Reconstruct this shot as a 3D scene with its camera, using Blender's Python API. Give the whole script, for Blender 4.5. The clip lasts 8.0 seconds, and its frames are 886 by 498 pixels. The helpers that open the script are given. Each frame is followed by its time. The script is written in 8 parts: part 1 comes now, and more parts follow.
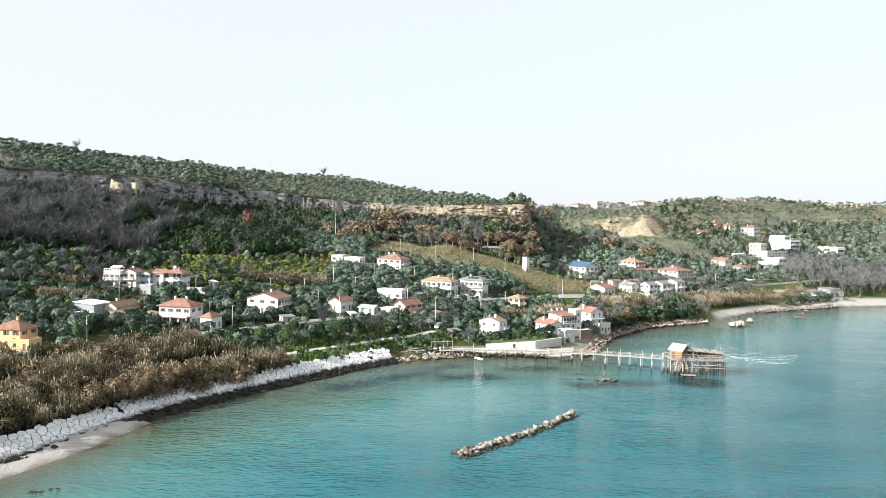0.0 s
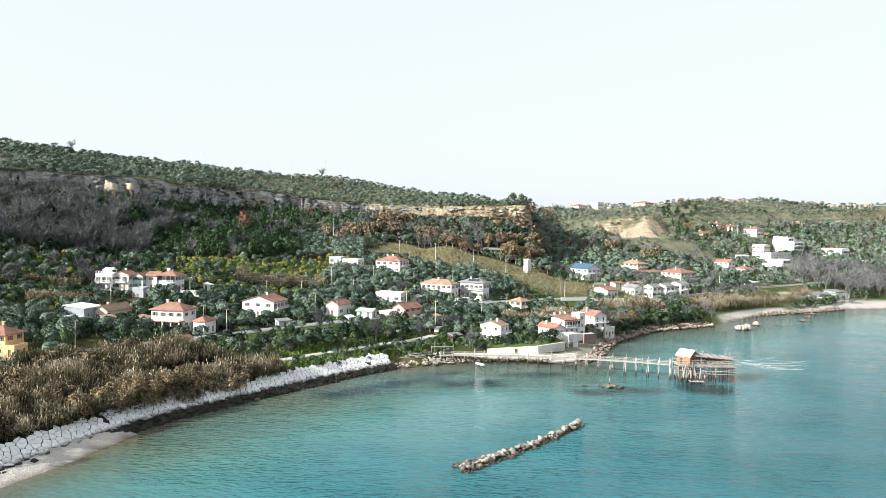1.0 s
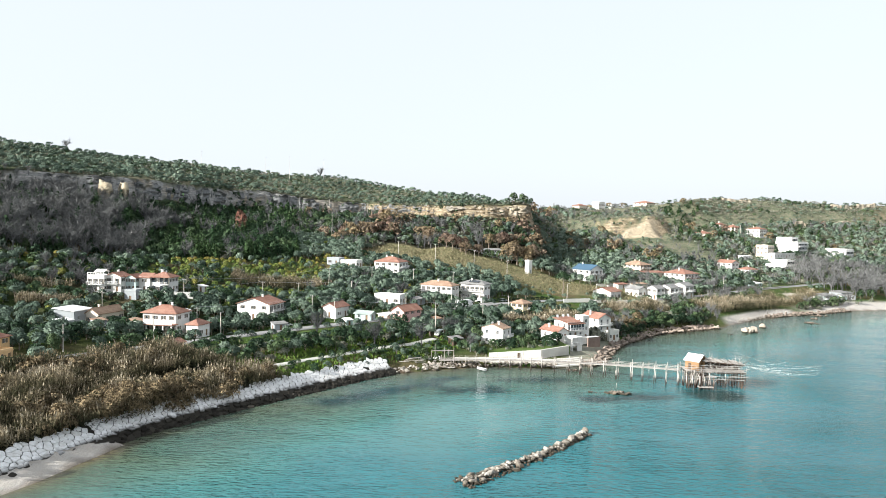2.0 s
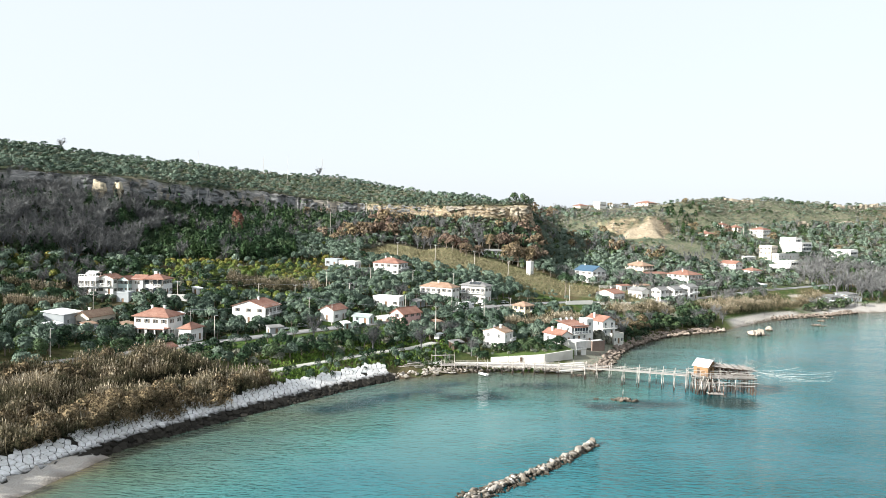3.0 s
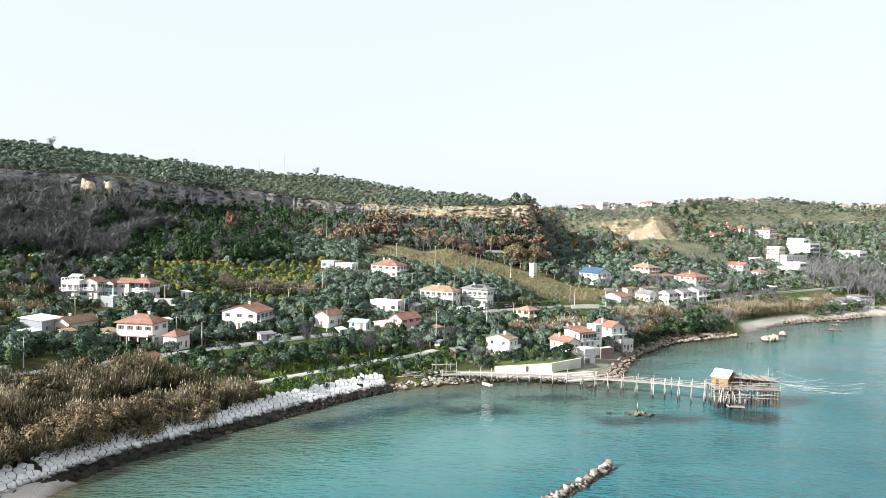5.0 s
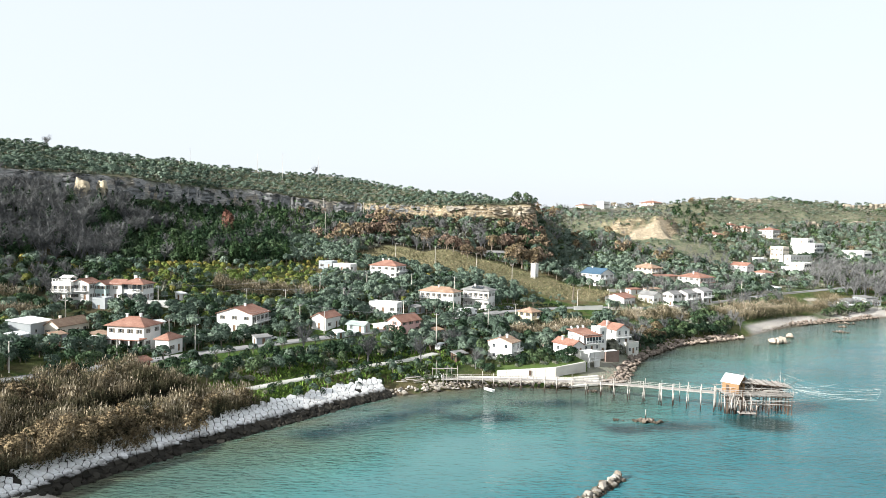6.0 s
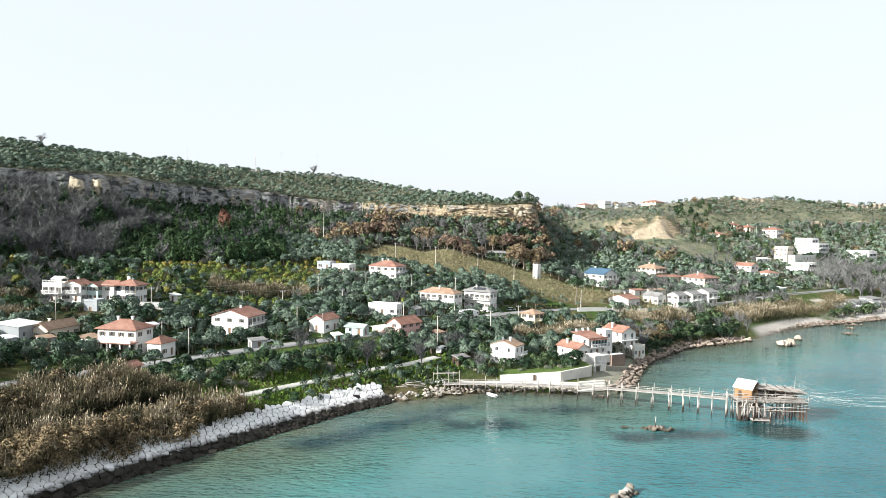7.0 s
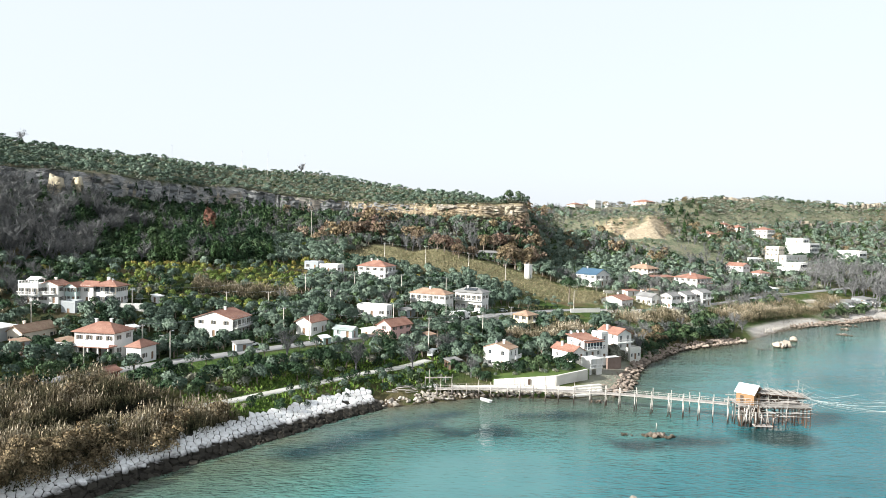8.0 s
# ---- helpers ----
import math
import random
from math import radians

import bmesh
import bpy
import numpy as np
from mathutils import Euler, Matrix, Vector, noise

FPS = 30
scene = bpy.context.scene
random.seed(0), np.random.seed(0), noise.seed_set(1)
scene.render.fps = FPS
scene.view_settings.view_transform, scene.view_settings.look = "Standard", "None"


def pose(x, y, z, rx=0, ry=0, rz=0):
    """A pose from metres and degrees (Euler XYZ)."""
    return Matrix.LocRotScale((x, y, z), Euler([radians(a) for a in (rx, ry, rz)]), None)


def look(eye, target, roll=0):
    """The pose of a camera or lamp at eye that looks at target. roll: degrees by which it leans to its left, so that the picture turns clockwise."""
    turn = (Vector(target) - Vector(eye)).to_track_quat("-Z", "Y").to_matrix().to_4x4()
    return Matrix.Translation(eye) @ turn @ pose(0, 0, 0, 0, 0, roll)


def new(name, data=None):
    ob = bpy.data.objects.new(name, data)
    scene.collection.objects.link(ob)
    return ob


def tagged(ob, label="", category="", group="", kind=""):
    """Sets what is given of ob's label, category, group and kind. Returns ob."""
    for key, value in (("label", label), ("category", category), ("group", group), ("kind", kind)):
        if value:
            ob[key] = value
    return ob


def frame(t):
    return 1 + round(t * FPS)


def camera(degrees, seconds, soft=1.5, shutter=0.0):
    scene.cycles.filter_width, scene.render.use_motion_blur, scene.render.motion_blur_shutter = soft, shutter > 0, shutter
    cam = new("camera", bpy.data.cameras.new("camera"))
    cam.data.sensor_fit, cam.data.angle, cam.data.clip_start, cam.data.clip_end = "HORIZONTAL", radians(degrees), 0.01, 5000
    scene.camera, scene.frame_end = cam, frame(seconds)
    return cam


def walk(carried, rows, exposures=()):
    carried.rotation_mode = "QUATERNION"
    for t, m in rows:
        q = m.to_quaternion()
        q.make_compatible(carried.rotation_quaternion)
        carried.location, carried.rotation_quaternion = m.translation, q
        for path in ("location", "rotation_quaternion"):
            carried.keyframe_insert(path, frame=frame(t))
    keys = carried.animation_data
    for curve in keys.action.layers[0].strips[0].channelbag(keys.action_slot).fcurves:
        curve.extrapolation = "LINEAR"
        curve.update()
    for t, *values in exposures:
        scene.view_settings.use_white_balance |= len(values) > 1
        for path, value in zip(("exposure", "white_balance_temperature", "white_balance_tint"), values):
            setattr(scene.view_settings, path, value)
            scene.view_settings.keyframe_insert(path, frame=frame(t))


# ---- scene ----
# ---- camera and its way ----
cam = camera(66.6, 8.0, soft=0.6)
PATH = [
    (0, (1.938, -1.916, 46.342), (1.919, 0.083, 46.265), 1.1),
    (0.5, (1.787, 1.382, 46.427), (1.768, 3.38, 46.352), 1.1),
    (1, (1.571, 4.705, 46.495), (1.554, 6.703, 46.421), 1.1),
    (1.5, (1.359, 8.036, 46.539), (1.343, 10.034, 46.465), 1.1),
    (3, (0.725, 17.889, 46.873), (0.712, 19.888, 46.799), 1.1),
    (3.5, (0.59, 21.088, 46.95), (0.577, 23.087, 46.876), 1.1),
    (4, (0.404, 24.239, 47.006), (0.392, 26.238, 46.933), 1.1),
    (4.5, (0.211, 27.351, 47.04), (0.2, 29.35, 46.967), 1.1),
    (6, (-0.315, 36.594, 47.124), (-0.324, 38.593, 47.05), 1.1),
    (6.5, (-0.566, 39.766, 47.156), (-0.574, 41.765, 47.081), 1.1),
    (7, (-0.962, 42.965, 47.142), (-0.969, 44.964, 47.067), 1.1),
    (7.5, (-1.497, 46.142, 47.115), (-1.5, 48.14, 47.04), 1.1),
    (8, (-2.051, 49.421, 47.051), (-2.023, 51.419, 46.975), 1.2),
]
walk(cam, [(t, look(eye, target, roll)) for t, eye, target, roll in PATH], [(0, 1.2, 6400, 9), (8, 1.2, 6400, 9)])

# ---- world, sun, exposure ----
scene.view_settings.exposure = 1.2
SUN_AZ, SUN_EL = (-0.88, -0.475), radians(24)
world = bpy.data.worlds.new("world")
scene.world = world
world.use_nodes = True
wt = world.node_tree
sky = wt.nodes.new("ShaderNodeTexSky")
sky.sky_type, sky.sun_disc = "NISHITA", False
sky.sun_elevation = SUN_EL
sky.sun_rotation = math.atan2(SUN_AZ[0], SUN_AZ[1])
sky.air_density, sky.dust_density, sky.ozone_density = 1.0, 3.0, 1.0
# a thin white veil of high cloud lies over the whole sky
veil = wt.nodes.new("ShaderNodeMix")
veil.data_type = "RGBA"
veil.inputs[0].default_value = 0.86
veil.inputs[7].default_value = (3.55, 3.74, 3.98, 1)
wt.links.new(sky.outputs[0], veil.inputs[6])
wt.links.new(veil.outputs[2], wt.nodes["Background"].inputs[0])
wt.nodes["Background"].inputs[1].default_value = 0.118
sun = new("sun", bpy.data.lights.new("sun", "SUN"))
sun.data.energy, sun.data.angle, sun.data.color = 5.0, radians(0.6), (1.0, 0.975, 0.935)
sun.matrix_world = look((SUN_AZ[0] * 500, SUN_AZ[1] * 500, 500 * math.tan(SUN_EL)), (0, 0, 0))

# ---- materials ----
class Mat:
    """A node material in the making, on a Principled shader."""

    def __init__(self, name, rough=0.8, metal=0.0):
        self.m = bpy.data.materials.new(name)
        self.m.use_nodes = True
        self.t = self.m.node_tree
        self.p = self.t.nodes["Principled BSDF"]
        self.p.inputs["Roughness"].default_value = rough
        self.p.inputs["Metallic"].default_value = metal
        if rough >= 0.75:
            self.p.inputs["Specular IOR Level"].default_value = 0.12
        self.pos = None

    def node(self, kind, **values):
        n = self.t.nodes.new(kind)
        for k, v in values.items():
            n.inputs[k.replace("_", " ")].default_value = v
        return n

    def link(self, a, b):
        self.t.links.new(a, b)

    def place(self):
        if self.pos is None:
            self.pos = self.t.nodes.new("ShaderNodeNewGeometry").outputs["Position"]
        return self.pos

    def noise(self, scale, detail=4.0, rough=0.55, stretch=None):
        n = self.node("ShaderNodeTexNoise", Scale=scale, Detail=detail, Roughness=rough)
        src = self.place()
        if stretch:
            mp = self.t.nodes.new("ShaderNodeMapping")
            mp.inputs["Scale"].default_value = stretch
            self.link(src, mp.inputs["Vector"])
            src = mp.outputs[0]
        self.link(src, n.inputs["Vector"])
        return n.outputs["Fac"]

    def attr(self, name):
        a = self.t.nodes.new("ShaderNodeAttribute")
        a.attribute_name = name
        return a.outputs["Fac"]

    def object_random(self):
        return self.t.nodes.new("ShaderNodeObjectInfo").outputs["Random"]

    def island_random(self):
        return self.t.nodes.new("ShaderNodeNewGeometry").outputs["Random Per Island"]

    def ramp(self, fac, *stops):
        r = self.t.nodes.new("ShaderNodeValToRGB")
        e = r.color_ramp.elements
        while len(e) < len(stops):
            e.new(0.5)
        for el, (at, col) in zip(e, stops):
            el.position = at
            el.color = (*col, 1) if len(col) == 3 else col
        self.link(fac, r.inputs[0])
        return r.outputs[0]

    def span(self, fac, a, b, lo=0.0, hi=1.0):
        r = self.node("ShaderNodeMapRange")
        for k, v in zip(("From Min", "From Max", "To Min", "To Max"), (a, b, lo, hi)):
            r.inputs[k].default_value = v
        self.link(fac, r.inputs["Value"])
        return r.outputs[0]

    def math(self, op, a, b):
        n = self.t.nodes.new("ShaderNodeMath")
        n.operation = op
        for i, v in enumerate((a, b)):
            if isinstance(v, (int, float)):
                n.inputs[i].default_value = v
            else:
                self.link(v, n.inputs[i])
        return n.outputs[0]

    def mix(self, fac, a, b, kind="MIX"):
        n = self.t.nodes.new("ShaderNodeMix")
        n.data_type, n.blend_type = "RGBA", kind
        ins = [n.inputs[0], n.inputs[6], n.inputs[7]]
        for sock, v in zip(ins, (fac, a, b)):
            if isinstance(v, (int, float)):
                sock.default_value = v
            elif isinstance(v, tuple):
                sock.default_value = (*v, 1)
            else:
                self.link(v, sock)
        return n.outputs[2]

    def color(self, c):
        if isinstance(c, tuple):
            self.p.inputs["Base Color"].default_value = (*c, 1)
        else:
            self.link(c, self.p.inputs["Base Color"])
        return self

    def bump(self, height, strength=0.5, distance=0.1):
        b = self.node("ShaderNodeBump", Strength=strength, Distance=distance)
        self.link(height, b.inputs["Height"])
        self.link(b.outputs[0], self.p.inputs["Normal"])
        return self


def plain(name, a, b, scale=1.0, rough=0.8, metal=0.0, bump=0.3, dist=0.02, stretch=None):
    """A surface that wanders between two colours at two scales, with a fine relief."""
    m = Mat(name, rough, metal)
    big, fine = m.noise(scale * 0.25, 3, 0.5, stretch), m.noise(scale * 3, 5, 0.6, stretch)
    c = m.mix(m.span(big, 0.3, 0.7), a, b)
    c = m.mix(m.span(fine, 0.35, 0.75, 0, 0.35), c, tuple(v * 0.7 for v in a))
    m.color(c)
    if bump:
        m.bump(fine, bump, dist)
    return m.m


def leafy(name, *stops, rough=0.65, low=0.3, top=1.6):
    """Foliage: one hue for each plant from its tint, varied a little leaf by leaf."""
    m = Mat(name, rough)
    c = m.ramp(m.attr("tint"), *stops)
    v = m.span(m.island_random(), 0, 1, low, top)
    n = m.t.nodes.new("ShaderNodeMix")
    n.data_type, n.blend_type = "RGBA", "MULTIPLY"
    n.inputs[0].default_value = 1
    m.link(c, n.inputs[6])
    m.link(v, n.inputs[7])
    m.color(n.outputs[2])
    m.p.inputs["Specular IOR Level"].default_value = 0.1
    return m.m


def ground_material():
    m = Mat("ground_cover", 0.95)
    n1, n2, n3 = m.noise(0.06, 4), m.noise(0.5, 5, 0.65), m.noise(4, 4, 0.6)
    green = m.mix(m.span(n2, 0.35, 0.7), (0.025, 0.05, 0.011), (0.06, 0.10, 0.018))
    dry = m.mix(m.span(n2, 0.3, 0.7), (0.075, 0.06, 0.03), (0.14, 0.11, 0.055))
    c = m.mix(m.span(n1, 0.42, 0.62), green, dry)
    # near-black floor stands in for the shade under trees and cane
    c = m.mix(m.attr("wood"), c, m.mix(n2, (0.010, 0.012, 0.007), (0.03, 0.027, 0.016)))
    grass = m.mix(m.span(n2, 0.35, 0.7), (0.042, 0.085, 0.018), (0.085, 0.14, 0.03))
    c = m.mix(m.attr("grass"), c, grass)
    lea = m.ramp(m.math("ADD", m.math("MULTIPLY", n1, 0.35), m.math("ADD", m.math("MULTIPLY", n2, 0.45), m.math("MULTIPLY", n3, 0.2))), (0.38, (0.06, 0.085, 0.052)), (0.5, (0.13, 0.138, 0.085)), (0.56, (0.20, 0.185, 0.13)), (0.66, (0.07, 0.085, 0.055)))
    c = m.mix(m.attr("meadow"), c, lea)
    vine = m.mix(m.span(n2, 0.3, 0.7), (0.13, 0.13, 0.065), (0.21, 0.18, 0.105))
    c = m.mix(m.attr("vine"), c, vine)
    # cliffs: banded sandstone on the steep faces
    band = m.noise(0.10, 6, 0.68, (1, 1, 10))
    rock = m.ramp(band, (0.32, (0.10, 0.08, 0.05)), (0.44, (0.34, 0.27, 0.18)), (0.5, (0.14, 0.11, 0.075)), (0.58, (0.46, 0.38, 0.26)), (0.66, (0.20, 0.16, 0.11)), (0.78, (0.42, 0.35, 0.24)))
    grey = m.ramp(band, (0.34, (0.12, 0.12, 0.115)), (0.46, (0.35, 0.345, 0.325)), (0.51, (0.17, 0.165, 0.155)), (0.58, (0.44, 0.42, 0.39)), (0.7, (0.22, 0.215, 0.20)))
    grey = m.mix(m.span(n1, 0.55, 0.7), grey, rock)
    rock = m.mix(m.attr("weathered"), rock, grey)
    c = m.mix(m.attr("rock"), c, rock)
    rill = m.noise(0.35, 5, 0.65, (1, 1, 0.2))
    pale = m.mix(m.span(rill, 0.38, 0.62), (0.46, 0.39, 0.28), (0.26, 0.21, 0.145))
    c = m.mix(m.attr("scar"), c, m.mix(m.span(band, 0.42, 0.56), pale, (0.38, 0.315, 0.22)))
    sand = m.mix(m.span(n3, 0.3, 0.7), (0.34, 0.315, 0.28), (0.52, 0.49, 0.45))
    sand = m.mix(m.span(n2, 0.4, 0.7, 0, 0.5), sand, (0.45, 0.40, 0.33))
    c = m.mix(m.attr("beach"), c, sand)
    c = m.mix(m.attr("wet"), c, (0.10, 0.075, 0.05))
    m.color(c)
    m.bump(m.math("ADD", m.math("ADD", m.math("MULTIPLY", n2, 3), n3), m.math("MULTIPLY", m.math("MULTIPLY", band, 5), m.attr("rock"))), 0.8, 0.3)
    return m.m


def water_material():
    m = Mat("sea_water", 0.04)
    d = m.attr("depth")
    wob = m.math("ADD", d, m.span(m.noise(0.12, 4), 0, 1, -0.5, 0.5))
    c = m.ramp(m.span(wob, 0, 7.6), (0.0, (0.11, 0.088, 0.05)), (0.10, (0.075, 0.078, 0.042)), (0.22, (0.062, 0.096, 0.064)), (0.35, (0.060, 0.134, 0.108)), (0.46, (0.050, 0.156, 0.142)), (0.60, (0.036, 0.146, 0.152)), (0.76, (0.024, 0.130, 0.146)), (1.0, (0.012, 0.098, 0.114)))
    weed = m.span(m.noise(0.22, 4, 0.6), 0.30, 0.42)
    # the platform's shadow and reflection are painted in beside the weed beds
    weed = m.math("MINIMUM", m.math("ADD", m.math("MULTIPLY", weed, m.attr("reef")), m.attr("platform_shade")), 1.0)
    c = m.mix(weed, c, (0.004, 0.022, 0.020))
    lee = m.attr("lee")
    c = m.mix(m.math("MULTIPLY", lee, 0.55), c, (0.075, 0.175, 0.165))
    # broad random patches of darker water colour
    tone_drift = m.noise(0.015, 3, 0.5, (1, 2.2, 1))
    c = m.mix(m.span(tone_drift, 0.35, 0.65, 0, 0.35), c, (0.012, 0.085, 0.10))
    m.color(c)
    m.p.inputs["IOR"].default_value = 1.33
    m.p.inputs["Specular IOR Level"].default_value = 0.5
    # ripples run along the shore, with longer waves under them
    w1 = m.noise(0.85, 2, 0.5, (0.62, 1.5, 1))
    w3 = m.noise(0.34, 2, 0.5, (0.7, 1.5, 1))
    w0 = m.noise(2.1, 3, 0.6, (0.35, 1.4, 1))
    w2 = m.noise(0.16, 2, 0.5, (0.5, 1.6, 1))
    calm = m.span(m.noise(0.02, 3, 0.5, (1, 2, 1)), 0.4, 0.65, 0.35, 1.0)
    calm = m.math("MULTIPLY", calm, m.span(lee, 0, 1, 1.0, 0.3))
    m.bump(m.math("MULTIPLY", m.math("ADD", m.math("ADD", m.math("MULTIPLY", w1, 1.25), m.math("MULTIPLY", w3, 1.0)), m.math("ADD", m.math("MULTIPLY", w0, 0.36), m.math("MULTIPLY", w2, 0.7))), calm), 1.0, 0.52)
    return m.m


GROUND, WATER = ground_material(), water_material()

# ---- more materials ----
STUCCO = plain("white_stucco", (0.72, 0.71, 0.68), (0.60, 0.585, 0.545), 0.8, 0.9, bump=0.2)
CREAM = plain("cream_stucco", (0.72, 0.62, 0.42), (0.62, 0.52, 0.34), 0.8, 0.9, bump=0.2)
BEIGE = plain("beige_stucco", (0.74, 0.66, 0.55), (0.62, 0.55, 0.45), 0.8, 0.9, bump=0.2)
YELLOW = plain("yellow_stucco", (0.68, 0.46, 0.25), (0.58, 0.39, 0.20), 0.8, 0.9, bump=0.2)
PINK = plain("pink_stucco", (0.72, 0.47, 0.42), (0.62, 0.39, 0.35), 0.8, 0.9, bump=0.2)
GREYWALL = plain("grey_render", (0.36, 0.38, 0.38), (0.26, 0.28, 0.29), 0.8, 0.9, bump=0.2)
GREENISH = plain("pale_green_stucco", (0.46, 0.55, 0.52), (0.38, 0.47, 0.45), 0.8, 0.9)
CONCRETE = plain("weathered_concrete", (0.66, 0.64, 0.58), (0.48, 0.46, 0.41), 0.6, 0.9, bump=0.4, dist=0.04)
SHUTTER = plain("green_brown_shutter", (0.10, 0.09, 0.07), (0.15, 0.13, 0.10), 2, 0.6)
FRAME = plain("window_frame_paint", (0.60, 0.58, 0.54), (0.5, 0.48, 0.45), 2, 0.5)
WOODDOOR = plain("dark_wood_door", (0.14, 0.08, 0.045), (0.20, 0.12, 0.06), 2, 0.6)
METAL = plain("grey_metal", (0.35, 0.36, 0.37), (0.28, 0.29, 0.30), 3, 0.45, 0.7)
WHITE = plain("white_paint", (0.80, 0.80, 0.79), (0.70, 0.70, 0.68), 2, 0.55)
ASPHALT = plain("worn_asphalt", (0.20, 0.20, 0.20), (0.28, 0.275, 0.265), 0.7, 0.9, bump=0.2)
GRAVEL = plain("pale_gravel", (0.44, 0.435, 0.40), (0.34, 0.335, 0.30), 1.2, 0.95, bump=0.5, dist=0.05)
BARK = plain("grey_bark", (0.16, 0.13, 0.10), (0.26, 0.22, 0.18), 3, 0.95)
PALE_BARK = plain("pale_bare_bark", (0.095, 0.094, 0.095), (0.18, 0.178, 0.176), 3, 0.95)
OLDWOOD = plain("sun_bleached_timber", (0.26, 0.24, 0.215), (0.44, 0.41, 0.375), 2.5, 0.9, bump=0.4)
DARKWOOD = plain("dark_timber", (0.06, 0.045, 0.035), (0.13, 0.09, 0.065), 2.5, 0.85, bump=0.4)
HUTWOOD = plain("orange_planks", (0.30, 0.17, 0.075), (0.24, 0.135, 0.058), 2.0, 0.7, bump=0.3, stretch=(1, 1, 4))
ROPE = plain("pale_rope", (0.70, 0.68, 0.62), (0.6, 0.58, 0.52), 3, 0.9)
POLEMAT = plain("concrete_pole", (0.55, 0.52, 0.46), (0.46, 0.43, 0.38), 3, 0.9)
BLUEROOF = plain("blue_sheet_roof", (0.045, 0.105, 0.16), (0.035, 0.08, 0.13), 1, 0.4)
GREENROOF = plain("green_sheet_roof", (0.33, 0.38, 0.35), (0.27, 0.32, 0.29), 1, 0.5)
REDWALL = plain("dark_red_boards", (0.22, 0.06, 0.05), (0.17, 0.05, 0.04), 2, 0.8)


def tile_material(name, a, b):
    """Terracotta roof tiles: courses across the slope, patched and lichened."""
    m = Mat(name, 0.85)
    big, mid, fine = m.noise(0.35, 3), m.noise(2.5, 4, 0.7), m.noise(9, 3)
    c = m.mix(m.span(big, 0.35, 0.65), a, b)
    c = m.mix(m.span(mid, 0.45, 0.75, 0, 0.6), c, tuple(v * 0.55 for v in a))
    c = m.mix(m.span(fine, 0.5, 0.8, 0, 0.3), c, (0.55, 0.45, 0.36))
    m.color(c)
    m.bump(mid, 0.5, 0.06)
    return m.m


TILES = tile_material("terracotta_tiles", (0.215, 0.102, 0.074), (0.30, 0.168, 0.122))
OLDTILES = tile_material("weathered_tiles", (0.26, 0.165, 0.112), (0.35, 0.25, 0.175))
GREYTILES = tile_material("grey_tiles", (0.17, 0.17, 0.165), (0.25, 0.25, 0.24))


def glass_material():
    m = Mat("window_glass", 0.08)
    m.color(m.mix(m.noise(0.7), (0.015, 0.02, 0.025), (0.05, 0.06, 0.065)))
    m.p.inputs["Specular IOR Level"].default_value = 0.6
    return m.m


GLASS = glass_material()


def stone_material(name, *stops, wet=0.35, weed=(0.045, 0.038, 0.028)):
    """Blocks that differ one from the next; those that the sea reaches are dark with weed."""
    m = Mat(name, 0.85)
    c = m.ramp(m.object_random(), *stops)
    c2 = m.ramp(m.island_random(), *stops)
    c = m.mix(0.5, c, c2)
    n = m.noise(1.3, 5, 0.65)
    c = m.mix(m.span(n, 0.4, 0.7, 0, 0.45), c, (0.34, 0.30, 0.25))
    if wet is not None:
        sep = m.t.nodes.new("ShaderNodeSeparateXYZ")
        m.link(m.place(), sep.inputs[0])
        h = m.math("ADD", sep.outputs[2], m.span(m.noise(0.8, 3), 0, 1, -0.5, 0.5))
        c = m.mix(m.span(h, wet, wet + 0.6, 1, 0), c, m.mix(m.island_random(), tuple(v * 0.6 for v in weed), tuple(v * 1.8 for v in weed)))
    m.color(c)
    m.bump(n, 0.6, 0.12)
    return m.m


SLAB = stone_material("pale_limestone", (0, (0.66, 0.66, 0.65)), (0.5, (0.76, 0.76, 0.75)), (1, (0.52, 0.51, 0.48)), wet=1.45, weed=(0.022, 0.020, 0.016))
BOULDER = stone_material("sea_boulder", (0, (0.40, 0.37, 0.32)), (0.4, (0.56, 0.53, 0.47)), (0.7, (0.22, 0.185, 0.145)), (1, (0.09, 0.082, 0.07)))
ISLETROCK = stone_material("pale_tan_sea_rock", (0, (0.36, 0.31, 0.25)), (0.5, (0.46, 0.40, 0.33)), (1, (0.25, 0.21, 0.165)))
TANROCK = stone_material("tan_boulder", (0, (0.22, 0.165, 0.13)), (0.5, (0.33, 0.265, 0.215)), (1, (0.085, 0.068, 0.055)))

OLIVE = leafy("olive_leaves", (0, (0.058, 0.088, 0.064)), (0.5, (0.102, 0.145, 0.106)), (1, (0.175, 0.228, 0.168)), low=0.72, top=1.18)
GREEN = leafy("broad_leaves", (0, (0.015, 0.032, 0.017)), (0.5, (0.035, 0.066, 0.032)), (1, (0.078, 0.115, 0.052)), low=0.5, top=1.4)
CITRUS = leafy("citrus_leaves", (0, (0.075, 0.125, 0.035)), (0.55, (0.15, 0.195, 0.048)), (1, (0.27, 0.23, 0.062)), low=0.5, top=1.4)
RUSSET = leafy("russet_oak_leaves", (0, (0.155, 0.100, 0.076)), (0.5, (0.185, 0.138, 0.098)), (1, (0.205, 0.158, 0.088)))
CONIFER = leafy("dark_needles", (0, (0.012, 0.030, 0.014)), (0.5, (0.020, 0.045, 0.018)), (1, (0.035, 0.065, 0.022)))
TWIGS = leafy("bare_twigs", (0, (0.054, 0.056, 0.055)), (0.5, (0.096, 0.098, 0.096)), (1, (0.165, 0.165, 0.158)), rough=0.9, low=0.6, top=1.4)
